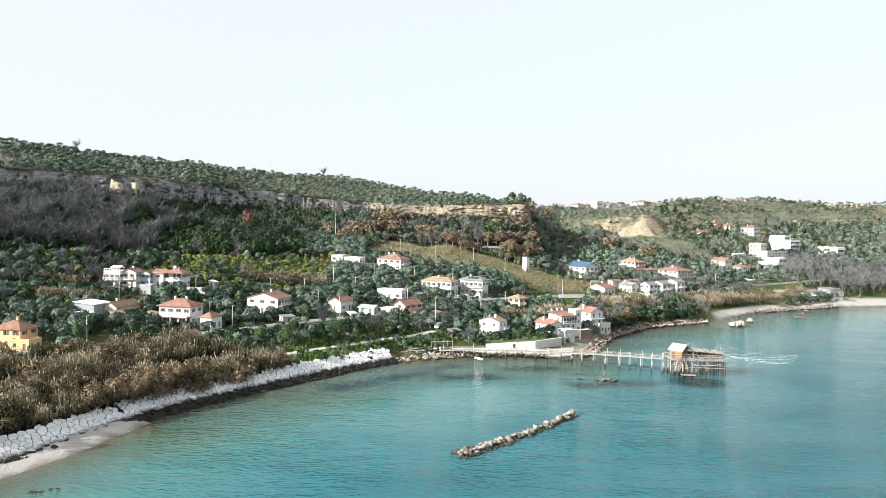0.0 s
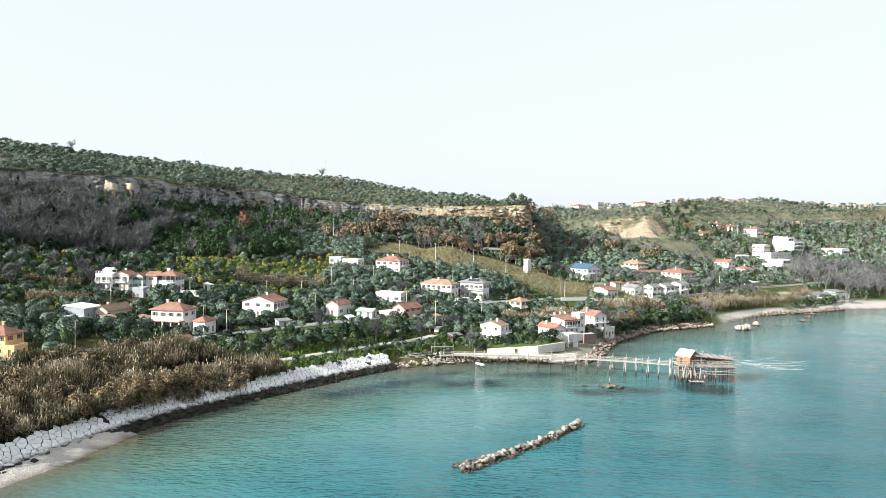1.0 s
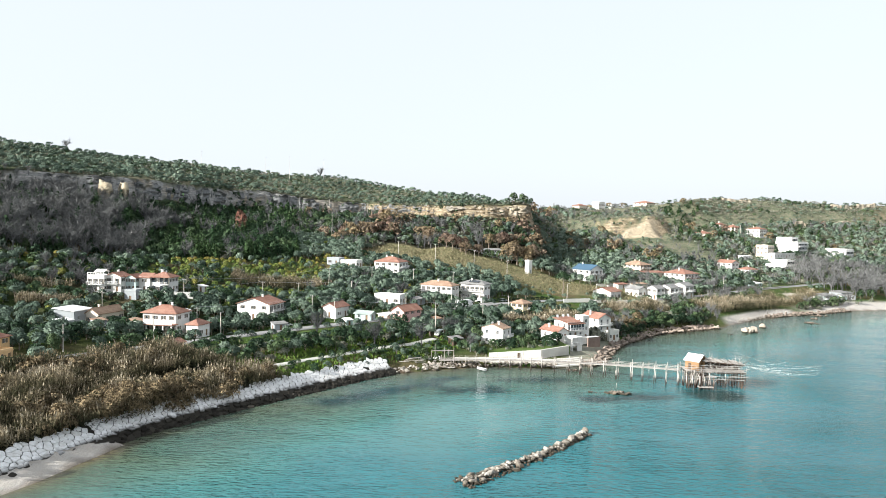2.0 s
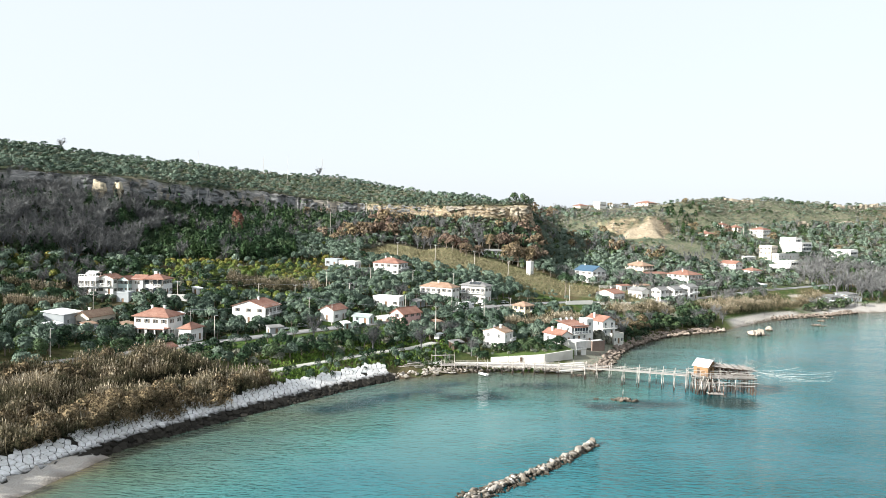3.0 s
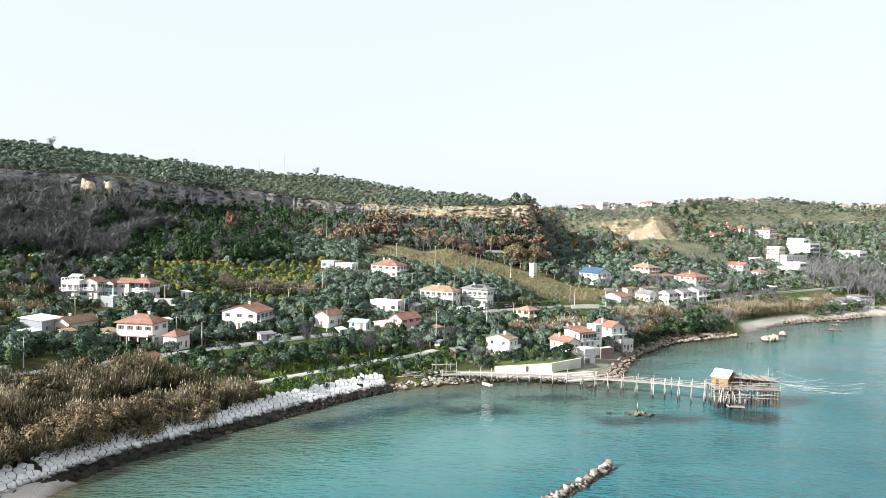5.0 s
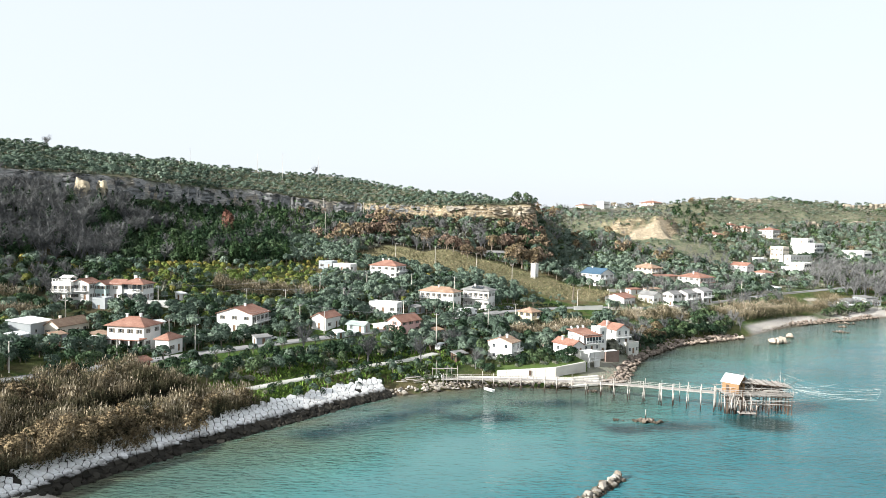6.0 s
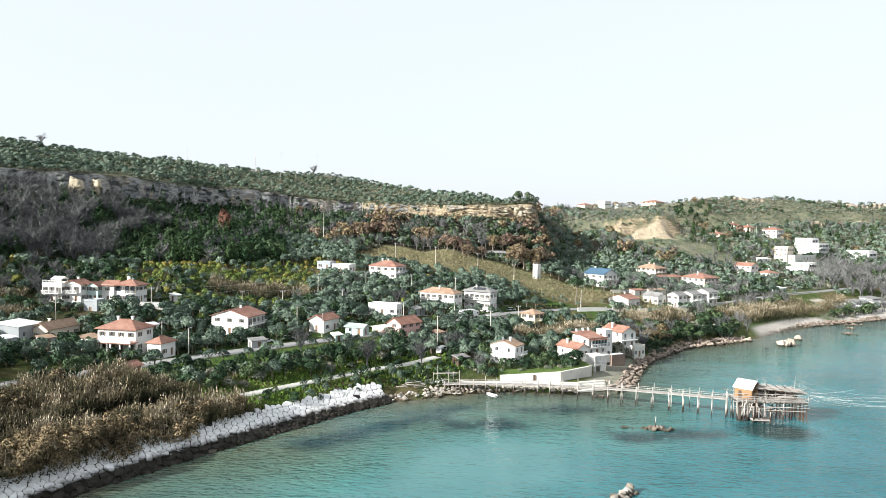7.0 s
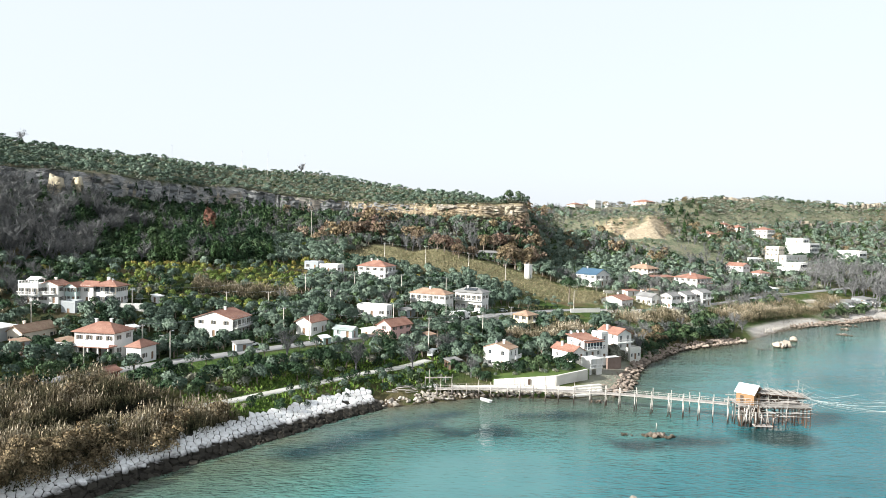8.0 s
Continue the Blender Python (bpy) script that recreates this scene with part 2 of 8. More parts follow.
SCRUB = leafy("dry_scrub", (0, (0.092, 0.135, 0.095)), (0.5, (0.155, 0.185, 0.135)), (1, (0.225, 0.22, 0.165)), low=0.68, top=1.25)
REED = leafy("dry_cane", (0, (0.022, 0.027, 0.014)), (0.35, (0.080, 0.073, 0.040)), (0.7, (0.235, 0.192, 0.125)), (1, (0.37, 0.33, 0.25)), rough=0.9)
BROWNLEAF = leafy("brown_bush_leaves", (0, (0.07, 0.056, 0.034)), (0.5, (0.15, 0.115, 0.066)), (1, (0.23, 0.175, 0.10)))
VINE = leafy("autumn_vines", (0, (0.115, 0.125, 0.06)), (0.5, (0.17, 0.155, 0.085)), (1, (0.22, 0.185, 0.11)), low=0.5, top=1.4)
LAWN = leafy("grass_blades", (0, (0.06, 0.12, 0.02)), (0.5, (0.10, 0.17, 0.03)), (1, (0.15, 0.20, 0.05)))

# ---- the lie of the land: break lines across the slope, as functions of x ----
def line(rows):
    k = np.array(rows, float)
    return lambda x: (np.interp(x, k[:, 0], k[:, 1]), np.interp(x, k[:, 0], k[:, 2]))


SHORE = line([(-4000, -2600, 0), (-400, -300, 0), (-120, 35, 0), (-76, 113, 0), (-70, 128, 0), (-65, 147, 0), (-60, 158, 0),
              (-49, 175, 0), (-36, 192, 0), (-25, 206, 0), (-14, 218, 0), (-4, 224, 0), (15, 232, 0), (36, 231, 0),
              (47, 236, 0), (56, 247, 0), (62, 262, 0), (75, 284, 0), (92, 305, 0), (116, 320, 0), (134, 334, 0),
              (172, 372, 0), (212, 392, 0), (240, 410, 0), (300, 428, 0), (420, 480, 0), (4000, 2400, 0)])
BANK = line([(-4000, -2570, 3), (-420, -290, 3), (-120, 60, 3.2), (-84, 128, 3.2), (-70, 157, 3.3), (-58, 176, 3.6), (-44, 193, 3.6), (-30, 212, 3.4),
             (-14, 228, 2.6), (-4, 231, 1.6), (15, 236, 2.2), (36, 236, 2.2), (50, 248, 1.5), (58, 262, 1.2), (70, 288, 3.0),
             (92, 311, 3.0), (116, 326, 3.0), (134, 341, 2.5), (172, 379, 2.2), (212, 399, 1.8), (300, 440, 2), (4000, 2440, 5)])
LOW = line([(-4000, -2400, 9), (-420, -80, 9), (-300, 100, 9), (-220, 175, 9), (-150, 250, 9.4), (-110, 258, 8.8), (-70, 268, 8), (-40, 268, 8.2),
            (-15, 262, 5.5), (20, 252, 3.8), (45, 266, 3.2), (60, 300, 5), (100, 340, 7), (150, 395, 7), (200, 430, 7), (260, 460, 8), (340, 500, 9),
            (450, 560, 14), (4000, 2600, 20)])
HIGH = line([(-4000, -2300, 19), (-420, 40, 19), (-300, 170, 18), (-220, 235, 17), (-150, 288, 16.5), (-110, 300, 17.5), (-70, 330, 16), (-40, 350, 16.5),
             (-15, 352, 14.5), (15, 340, 11), (50, 360, 11), (84, 405, 14.5), (125, 458, 15.5), (160, 470, 15), (207, 508, 15), (252, 520, 15.5),
             (278, 556, 27), (340, 590, 27), (450, 640, 32), (4000, 2700, 40)])
FOOT = line([(-4000, -2200, 60), (-420, 140, 60), (-300, 310, 60), (-244, 394, 60), (-208, 420, 60), (-180, 464, 58), (-168, 514, 57), (-150, 540, 56),
             (-112, 560, 54), (-70, 574, 54), (-30, 534, 53.5), (3, 504, 52.5), (31, 494, 52), (59, 499, 51), (70, 520, 42), (100, 590, 40),
             (150, 584, 40), (176, 584, 41), (195, 600, 42), (260, 640, 50), (340, 680, 52), (450, 720, 56), (4000, 2900, 60)])
EDGE = line([(-4000, -2170, 75), (-420, 160, 75), (-300, 318, 74), (-244, 400, 72.5), (-208, 426, 72), (-180, 470, 69.5), (-168, 520, 69), (-150, 545, 70),
             (-112, 565, 65), (-70, 580, 63), (-30, 540, 61), (3, 510, 60.5), (31, 500, 61), (59, 505, 62), (70, 545, 45), (100, 640, 50),
             (150, 598, 54), (176, 599, 57), (195, 620, 56), (260, 660, 61), (340, 700, 63), (450, 735, 67), (4000, 2950, 75)])
CREST = line([(-4000, -1700, 120), (-420, 400, 104), (-327, 520, 101), (-300, 541, 99), (-274, 580, 98), (-215, 623, 93.5), (-178, 648, 92), (-150, 700, 93),
              (-117, 720, 93), (-74, 700, 85), (-39, 670, 79), (4, 600, 71), (26, 560, 67.5), (45, 532, 65), (62, 518, 63.5), (72, 640, 60), (100, 720, 63.5),
              (124, 742, 65), (164, 760, 65), (184, 700, 66.5), (215, 660, 71.5), (238, 668, 74), (294, 736, 79), (354, 752, 79), (396, 762, 79),
              (432, 764, 75.5), (474, 764, 77), (560, 800, 78), (4000, 3000, 80)])


def rough(x, y, size, seed):
    """Smooth value noise in -1..1, on arrays."""
    gx, gy = np.asarray(x) / size + 300 * seed, np.asarray(y) / size + 170 * seed
    ix, iy = np.floor(gx), np.floor(gy)
    fx, fy = gx - ix, gy - iy
    fx, fy = fx * fx * (3 - 2 * fx), fy * fy * (3 - 2 * fy)

    def v(a, b):
        s = np.sin(a * 127.1 + b * 311.7 + seed * 74.7) * 43758.5453
        return (s - np.floor(s)) * 2 - 1
    return (v(ix, iy) * (1 - fx) + v(ix + 1, iy) * fx) * (1 - fy) + (v(ix, iy + 1) * (1 - fx) + v(ix + 1, iy + 1) * fx) * fy


ROAD = np.array([(-220, 78, 8.0), (-121, 183, 7.0), (-85, 222, 7.2), (-62, 246, 7.4), (-48, 257, 7.9), (-31, 271, 8.2), (-15, 287, 8.6), (3, 306, 9.2),
                 (21, 324, 9.7), (38, 335, 9.9), (57, 346, 9.8), (76, 353, 9.4), (108, 363, 8.6), (150, 398, 8.6), (192, 434, 9.2), (246, 467, 10.4), (330, 520, 12)])
TRACK = np.array([(-72, 184, 4.4), (-59, 197, 4.4), (-50, 205, 4.4), (-39, 217, 4.5), (-28, 230, 4.3), (-20, 240, 4.2), (-10, 248, 4.1), (-3, 256, 4.8)])


def beside(way, x, y):
    """How far x, y lie from a way, and its height at the nearest point."""
    best, high = np.full(np.shape(x), 1e9), np.zeros(np.shape(x))
    for a, b in zip(way, way[1:]):
        d = b[:2] - a[:2]
        f = np.clip(((x - a[0]) * d[0] + (y - a[1]) * d[1]) / (d @ d), 0, 1)
        r = np.hypot(x - a[0] - f * d[0], y - a[1] - f * d[1])
        high = np.where(r < best, a[2] + f * (b[2] - a[2]), high)
        best = np.minimum(best, r)
    return best, high


def land(x, y):
    """The height of the ground at x, y (arrays)."""
    x, y = np.broadcast_arrays(np.asarray(x, float), np.asarray(y, float))
    # the cliff line wanders in and out
    wy = y + (3.0 * rough(x, y * 0.2, 14, 3) + 1.5 * rough(x, y * 0.3, 4.5, 6)) * np.clip((y - SHORE(x)[0] - 120) / 60, 0, 1)
    ys, zs = [], []
    s = SHORE(x)[0]
    shelf = np.interp(x, (-68, -54, 60, 200, 230), (14, 7, 7, 7, 12))
    for off, z in ((-900, -9), (-150, -8), (-np.interp(x, (-40, 10), (88, 62)), -5), (-np.interp(x, (-40, 10), (34, 26)), -2.3), (-shelf, -1.3)):
        ys.append(s + off), zs.append(np.full_like(x, z))
    last = s - shelf
    for fn in (SHORE, BANK, LOW, HIGH, None, FOOT, EDGE, CREST):
        if fn is None:  # the slope hangs between the upper houses and the cliff's foot
            (a, b), (c, d) = HIGH(x), FOOT(x)
            a, b = (a + c) / 2, (b + d) / 2 - np.interp(x, (-100, -60, 0, 45, 75, 110, 160, 250), (0, 1, 4, 9, 8, 5, 4, 0))
        else:
            a, b = fn(x)
        a = np.maximum(a, last + 1.5)
        ys.append(a), zs.append(b)
        last = a
    ys.append(last + 250), zs.append(zs[-1] - 45)
    ys.append(last + 6000), zs.append(zs[-1] - 60)
    z = np.full_like(x, -9.0)
    for (a, b), (c, d) in zip(zip(ys, zs), list(zip(ys, zs))[1:]):
        f = (wy - a) / (c - a)
        z = np.where(wy >= a, b + (d - b) * np.clip(f, 0, 1), z)
    far = np.clip((y - s - 40) / 80, 0, 1)
    z = z + far * (1.2 * rough(x, y, 38, 1) + 0.6 * rough(x, y, 13, 2))
    # the landslip scar is gullied
    f = np.clip((x - 124) / 8, 0, 1) * np.clip((194 - x) / 8, 0, 1) * np.clip((y - 574) / 5, 0, 1) * np.clip((620 - y) / 8, 0, 1)
    z = z + f * (1.8 * rough(x, y, 8, 35) + 1.2 * rough(x, y * 0.4, 3.6, 36) - 1.5 * np.clip((152 - x) / 25, 0, 1))
    # the shore is dug away under the fitted slabs
    d = y - np.interp(x, (-100, -84, -76, -70, -65.5, -60, -49, -36, -25, -14), (78, 104, 121, 137, 150, 160, 175.5, 192.5, 206.5, 218.5))
    z = z - 1.3 * np.clip((14 - d) / 3, 0, 1) * np.clip((d - 9 + np.clip((x + 71) * 1.9, 0, 13)) / 2, 0, 1) * np.clip((x + 100) / 5, 0, 1) * np.clip((-12 - x) / 4, 0, 1)
    # the road and the track lie level across the slope
    for way, half in ((ROAD, 4.2), (TRACK, 2.4)):
        d, h = beside(way, x, y)
        f = np.clip((half + 4 - d) / 4, 0, 1)
        z = z * (1 - f) + h * f
    return z
# ---- helpers for parts ----
def mesh_from(name, verts, faces, mat=None, attrs=None, normals=None):
    """A mesh from arrays; faces: all triangles, all quads, or a list of mixed polygons. attrs: a value a vertex."""
    me = bpy.data.meshes.new(name)
    verts = np.asarray(verts, np.float32).reshape(-1, 3)
    if isinstance(faces, np.ndarray):
        n, k = faces.shape
        me.vertices.add(len(verts))
        me.vertices.foreach_set("co", verts.ravel())
        me.loops.add(n * k)
        me.loops.foreach_set("vertex_index", faces.astype(np.int32).ravel())
        me.polygons.add(n)
        me.polygons.foreach_set("loop_start", np.arange(0, n * k, k, dtype=np.int32))
        me.update(calc_edges=True)
    else:
        me.from_pydata(verts.tolist(), [], faces)
        me.update()
    for k, v in (attrs or {}).items():
        me.attributes.new(k, "FLOAT", "POINT").data.foreach_set("value", np.asarray(v, np.float32).ravel())
    if mat:
        me.materials.append(mat)
    if normals is not None:
        me.polygons.foreach_set("use_smooth", np.ones(len(me.polygons), bool))
        me.normals_split_custom_set_from_vertices(normals)
    return me


def part(name, data, material=None, parent=None, label="", at=None):
    """Links a bmesh or mesh as one object under a thing or part."""
    if isinstance(data, bmesh.types.BMesh):
        me = bpy.data.meshes.new(name)
        data.to_mesh(me)
        data.free()
        data = me
    if material and not data.materials:
        data.materials.append(material)
    ob = new(name, data)
    if parent:
        ob.parent = parent
    if at is not None:
        ob.matrix_basis = at
    return tagged(ob, label)


def thing(name, label, category, at=None, group="", kind=""):
    ob = new(name)
    ob.empty_display_size = 0.5
    if at is not None:
        ob.matrix_basis = at
    return tagged(ob, label, category, group, kind)


def box(bm, lo, hi, bevel=0.0, m=None):
    vs = bmesh.ops.create_cube(bm, size=1)["verts"]
    for v in vs:
        v.co = Vector((lo[i] + (v.co[i] + 0.5) * (hi[i] - lo[i]) for i in range(3)))
    if bevel:
        es = list({e for v in vs for e in v.link_edges})
        vs = list({v for f in bmesh.ops.bevel(bm, geom=es, offset=bevel, segments=1, affect="EDGES")["faces"] for v in f.verts} | {v for v in vs if v.is_valid})
    if m is not None:
        bmesh.ops.transform(bm, matrix=m, verts=[v for v in vs if v.is_valid])
    return bm


def rod(bm, a, b, r0, r1=None, sides=6):
    """A tapered stick from a to b."""
    a, b = Vector(a), Vector(b)
    r1 = r0 if r1 is None else r1
    q = (b - a).to_track_quat("Z", "Y").to_matrix().to_4x4()
    m = Matrix.Translation((a + b) / 2) @ q
    bmesh.ops.create_cone(bm, cap_ends=True, segments=sides, radius1=r0, radius2=r1, depth=(b - a).length, matrix=m)
    return bm


def height(x, y):
    return float(land(x, y))


# ---- ground and water ----
def steps(*spans):
    out = [np.arange(a, b, s) for a, b, s in spans]
    return np.unique(np.concatenate(out + [np.array([spans[-1][1]])]))


def sheet(xs, ys):
    X, Y = np.meshgrid(xs, ys)
    i = np.arange(X.size).reshape(X.shape)
    f = np.stack([i[:-1, :-1], i[:-1, 1:], i[1:, 1:], i[1:, :-1]], -1).reshape(-1, 4)
    return X.ravel(), Y.ravel(), f


def ramp01(v, a, b):
    return np.clip((v - a) / (b - a), 0, 1)


GX = steps((-4000, -500, 250), (-500, -260, 8), (-260, 310, 2.5), (310, 640, 7), (640, 4000, 240))
GY = steps((-3000, 60, 120), (60, 380, 2.5), (380, 480, 3.0), (480, 610, 1.8), (610, 900, 8), (900, 4000, 200))
px, py, gf = sheet(GX, GY)
pz = land(px, py)
eps = 1.5
slope = np.hypot(land(px + eps, py) - land(px - eps, py), land(px, py + eps) - land(px, py - eps)) / (2 * eps)
shore_d = py - SHORE(px)[0]
cliffy = ramp01(slope, 0.75, 1.1) * ramp01(shore_d, 40, 80)
ragged = 2.5 * rough(px, py, 6, 31) + 1.6 * rough(px, py, 2.6, 32)
scar = ramp01(px - 129 - (py - 577) * 2.2 + ragged, 0, 3) * ramp01(183 + 1.6 * ragged - px, 0, 3) * ramp01(py + 0.5 * ragged, 576, 579) * ramp01(613 + ragged - py, 0, 3)
rock = np.maximum(cliffy, scar)
weathered = ramp01(-px, 60, 130)


def vineyard(x, y):
    """1 inside the ochre vineyard on the slope."""
    u = (x - 20) * 0.93 + (y - 400) * -0.37
    v = (x - 20) * 0.37 + (y - 400) * 0.93
    return ramp01(82 - np.abs(u - 8), 0, 3) * ramp01(21 - 0.04 * u - np.abs(v - 3), 0, 3)


beach = ramp01(np.where(px < 0, 19, 14) - shore_d, 0, 3) * ramp01(shore_d, -8, -5) * np.maximum(ramp01(-px, 58, 64) * ramp01(152 - py, 0, 3), ramp01(px, 225, 235))
beach = np.maximum(beach, ramp01(px, 195, 215) * ramp01(18 - shore_d, 0, 6) * ramp01(shore_d, -5, -2))
beach = np.maximum(beach, 0.45 * ramp01(px, 40, 44) * ramp01(66 - px, 0, 4) * ramp01(30 - shore_d, 0, 6) * ramp01(shore_d, -8, -5))
beach = np.maximum(beach, ramp01(px, 136, 141) * ramp01(198 - px, 0, 8) * ramp01(11 - shore_d, 0, 3) * ramp01(shore_d, -4, -1))
beach = np.maximum(beach, ramp01(8 - np.hypot((px - 216) * 0.8 + (py - 434) * 0.6, (py - 434) * 1.6 - (px - 216) * 1.2) + 2 * rough(px, py, 5, 33), 0, 3))
wet = np.maximum(ramp01(0.25 - pz, 0, 0.35), ramp01(6 - shore_d, 0, 1) * ramp01(py, 150, 154) * ramp01(-px, 8, 12))
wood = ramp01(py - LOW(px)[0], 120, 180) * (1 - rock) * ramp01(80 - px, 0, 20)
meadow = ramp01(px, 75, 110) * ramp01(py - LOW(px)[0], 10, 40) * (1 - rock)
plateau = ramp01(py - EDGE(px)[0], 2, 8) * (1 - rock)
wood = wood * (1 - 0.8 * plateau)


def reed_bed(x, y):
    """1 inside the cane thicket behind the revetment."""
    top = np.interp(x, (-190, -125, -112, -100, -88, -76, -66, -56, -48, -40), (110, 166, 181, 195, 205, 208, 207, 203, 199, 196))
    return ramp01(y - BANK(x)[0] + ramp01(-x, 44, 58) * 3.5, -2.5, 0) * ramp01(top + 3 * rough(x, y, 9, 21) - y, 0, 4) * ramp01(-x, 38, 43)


# the darkened floor reaches under the cane and between garden trees
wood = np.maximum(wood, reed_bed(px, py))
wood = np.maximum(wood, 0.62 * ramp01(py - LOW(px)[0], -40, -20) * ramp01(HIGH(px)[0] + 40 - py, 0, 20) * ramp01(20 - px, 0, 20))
road_d = beside(ROAD, px, py)[0]
verge = ramp01(road_d, 4, 6) * ramp01(15 - road_d, 0, 3) * ramp01(-px, 15, 20) * ramp01(px, -80, -74)
grass = np.maximum(ramp01(rough(px, py, 22, 5), 0.1, 0.5) * (1 - wood) * 0.5, verge * 0.9)
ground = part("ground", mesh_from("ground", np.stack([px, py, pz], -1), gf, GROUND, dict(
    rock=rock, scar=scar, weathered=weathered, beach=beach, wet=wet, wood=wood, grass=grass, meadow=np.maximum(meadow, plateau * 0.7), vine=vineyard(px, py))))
tagged(ground, "green and brown coastal slope with pale sandstone cliffs", "ground", kind="structure")
for p in ground.data.polygons:
    p.use_smooth = True

wx, wy, wf = sheet(steps((-4000, -200, 200), (-200, -60, 4), (-60, 100, 2), (100, 320, 4), (320, 4000, 160)), steps((-3000, 40, 80), (40, 180, 4), (180, 236, 2), (236, 460, 4), (460, 4000, 200)))
weed_beds = np.full(wx.shape, 0.0)
for bed, half in ((((-28, 185), (-17, 195), (-4, 206)), 3.6), (((-9, 208.5), (4, 213.5)), 2.2), (((3, 199), (14, 201)), 4.0), (((40, 193), (60, 196)), 4.5), (((20, 214), (36, 216)), 3.0)):
    d = beside(np.array([(*q, 0.0) for q in bed]), wx, wy)[0] + 2.2 * rough(wx, wy, 6, 51)
    weed_beds = np.maximum(weed_beds, ramp01(half - d, -2, 2.5))
# a dark patch is painted before the platform for its shadow and reflection
water = part("water", mesh_from("water", np.stack([wx, wy, 0 * wx], -1), wf, WATER, dict(depth=np.clip(-land(wx, wy), -1, 9), platform_shade=0.95 * ramp01(9 - np.hypot((wx - 77.5) / 1.2, wy - 200), 0, 4), reef=weed_beds, lee=ramp01(30 - np.hypot(((wx - 8) * 0.7 + (wy - 169) * 0.7) / 1.25, ((wy - 169) * 0.7 - (wx - 8) * 0.7) / 0.75) + 5 * rough(wx, wy, 14, 53), 0, 16))))
tagged(water, "calm rippled turquoise sea water in a bay", "water", kind="structure")

# ---- roads ----
def ribbon(way, half, lift, step=3.0):
    pts = []
    for a, b in zip(way, way[1:]):
        n = max(1, int(np.hypot(*(b - a)[:2]) / step))
        pts += [a + (b - a) * k / n for k in range(n)]
    pts = np.array(pts + [way[-1]])
    for _ in range(4):
        pts[1:-1] = (pts[:-2] + 2 * pts[1:-1] + pts[2:]) / 4
    t = np.gradient(pts[:, :2], axis=0)
    t /= np.linalg.norm(t, axis=1)[:, None]
    n = np.stack([-t[:, 1], t[:, 0]], -1)
    rows = [np.c_[pts[:, :2] + n * o, pts[:, 2] + z] for o, z in ((half, lift - 0.5), (half, lift), (-half, lift), (-half, lift - 0.5))]
    v = np.concatenate(rows)
    k = len(pts)
    i = np.arange(k - 1)
    f = np.concatenate([np.stack([i + r * k, i + r * k + 1, i + (r + 1) * k + 1, i + (r + 1) * k], -1) for r in range(3)])
    return v, f[:, ::-1].copy(), pts, n


rv, rf, road_pts, road_n = ribbon(ROAD, 3.2, 0.10)
tagged(part("road", mesh_from("road", rv, rf, ASPHALT)), "grey asphalt coast road along the slope", "road", kind="structure")
tv, tf, track_pts, track_n = ribbon(TRACK, 1.95, 0.08)
tagged(part("track", mesh_from("track", tv, tf, GRAVEL)), "pale gravel track above the stone revetment", "track", kind="structure")


def low_wall(name, a, b, h, thick, mat, label, foot=None):
    """A straight wall with a coping, stepped into the ground."""
    a, b = Vector(a), Vector(b)
    d = b - a
    th = thing(name, label, "wall", pose(a.x, a.y, 0, 0, 0, math.degrees(math.atan2(d.y, d.x))), kind="structure")
    z0 = min(height(*a), height(*b)) - 0.6 if foot is None else foot
    z1 = max(height(*a), height(*b)) + h if foot is None else foot + h
    part("wall_body", box(bmesh.new(), (0, -thick / 2, z0), (d.length, thick / 2, z1 - 0.08), 0.03), mat, th)
    part("coping", box(bmesh.new(), (-0.05, -thick / 2 - 0.06, z1 - 0.08), (d.length + 0.05, thick / 2 + 0.06, z1 + 0.04), 0.02), mat, th)
    return th


# walls along the road
low_wall("garden_wall_1", (58, 340.5), (72, 345.5), 1.6, 0.3, STUCCO, "white rendered garden wall beside the road")
low_wall("garden_wall_2", (72.5, 345.5), (92, 351), 0.9, 0.3, STUCCO, "low white rendered wall beside the road")
low_wall("garden_wall_3", (86, 395), (118, 408), 1.6, 0.4, CONCRETE, "pale terrace wall below the houses")
low_wall("retaining_wall_1", (199, 436), (238, 461.5), 4.2, 0.6, plain("stained_grey_concrete", (0.34, 0.325, 0.29), (0.24, 0.23, 0.205), 0.6, 0.9, bump=0.4, dist=0.04), "stained grey concrete retaining wall carrying the coast road", 6.0)
low_wall("retaining_wall_2", (196.5, 434.4), (199, 436), 4.6, 1.2, CONCRETE, "pale concrete pier at the end of the retaining wall", 6.0)


# ---- quay below the white houses ----
quay = thing("quay_wall", "pale concrete sea wall with vertical joints", "sea wall", kind="structure")


def wall_run(bm, a, b, z0, za, zb, thick):
    a, b = Vector((*a, 0)), Vector((*b, 0))
    n = Vector((-(b - a).y, (b - a).x, 0)).normalized() * thick
    c = [bm.verts.new(p) for p in (a + Vector((0, 0, z0)), b + Vector((0, 0, z0)), b + Vector((0, 0, zb)), a + Vector((0, 0, za)))]
    d = [bm.verts.new(v.co + n) for v in c]
    for q in ((0, 1, 2, 3),):
        bm.faces.new([c[i] for i in q])
        bm.faces.new([d[i] for i in reversed(q)])
    for i in range(4):
        j = (i + 1) % 4
        bm.faces.new((c[j], c[i], d[i], d[j]))
    return bm


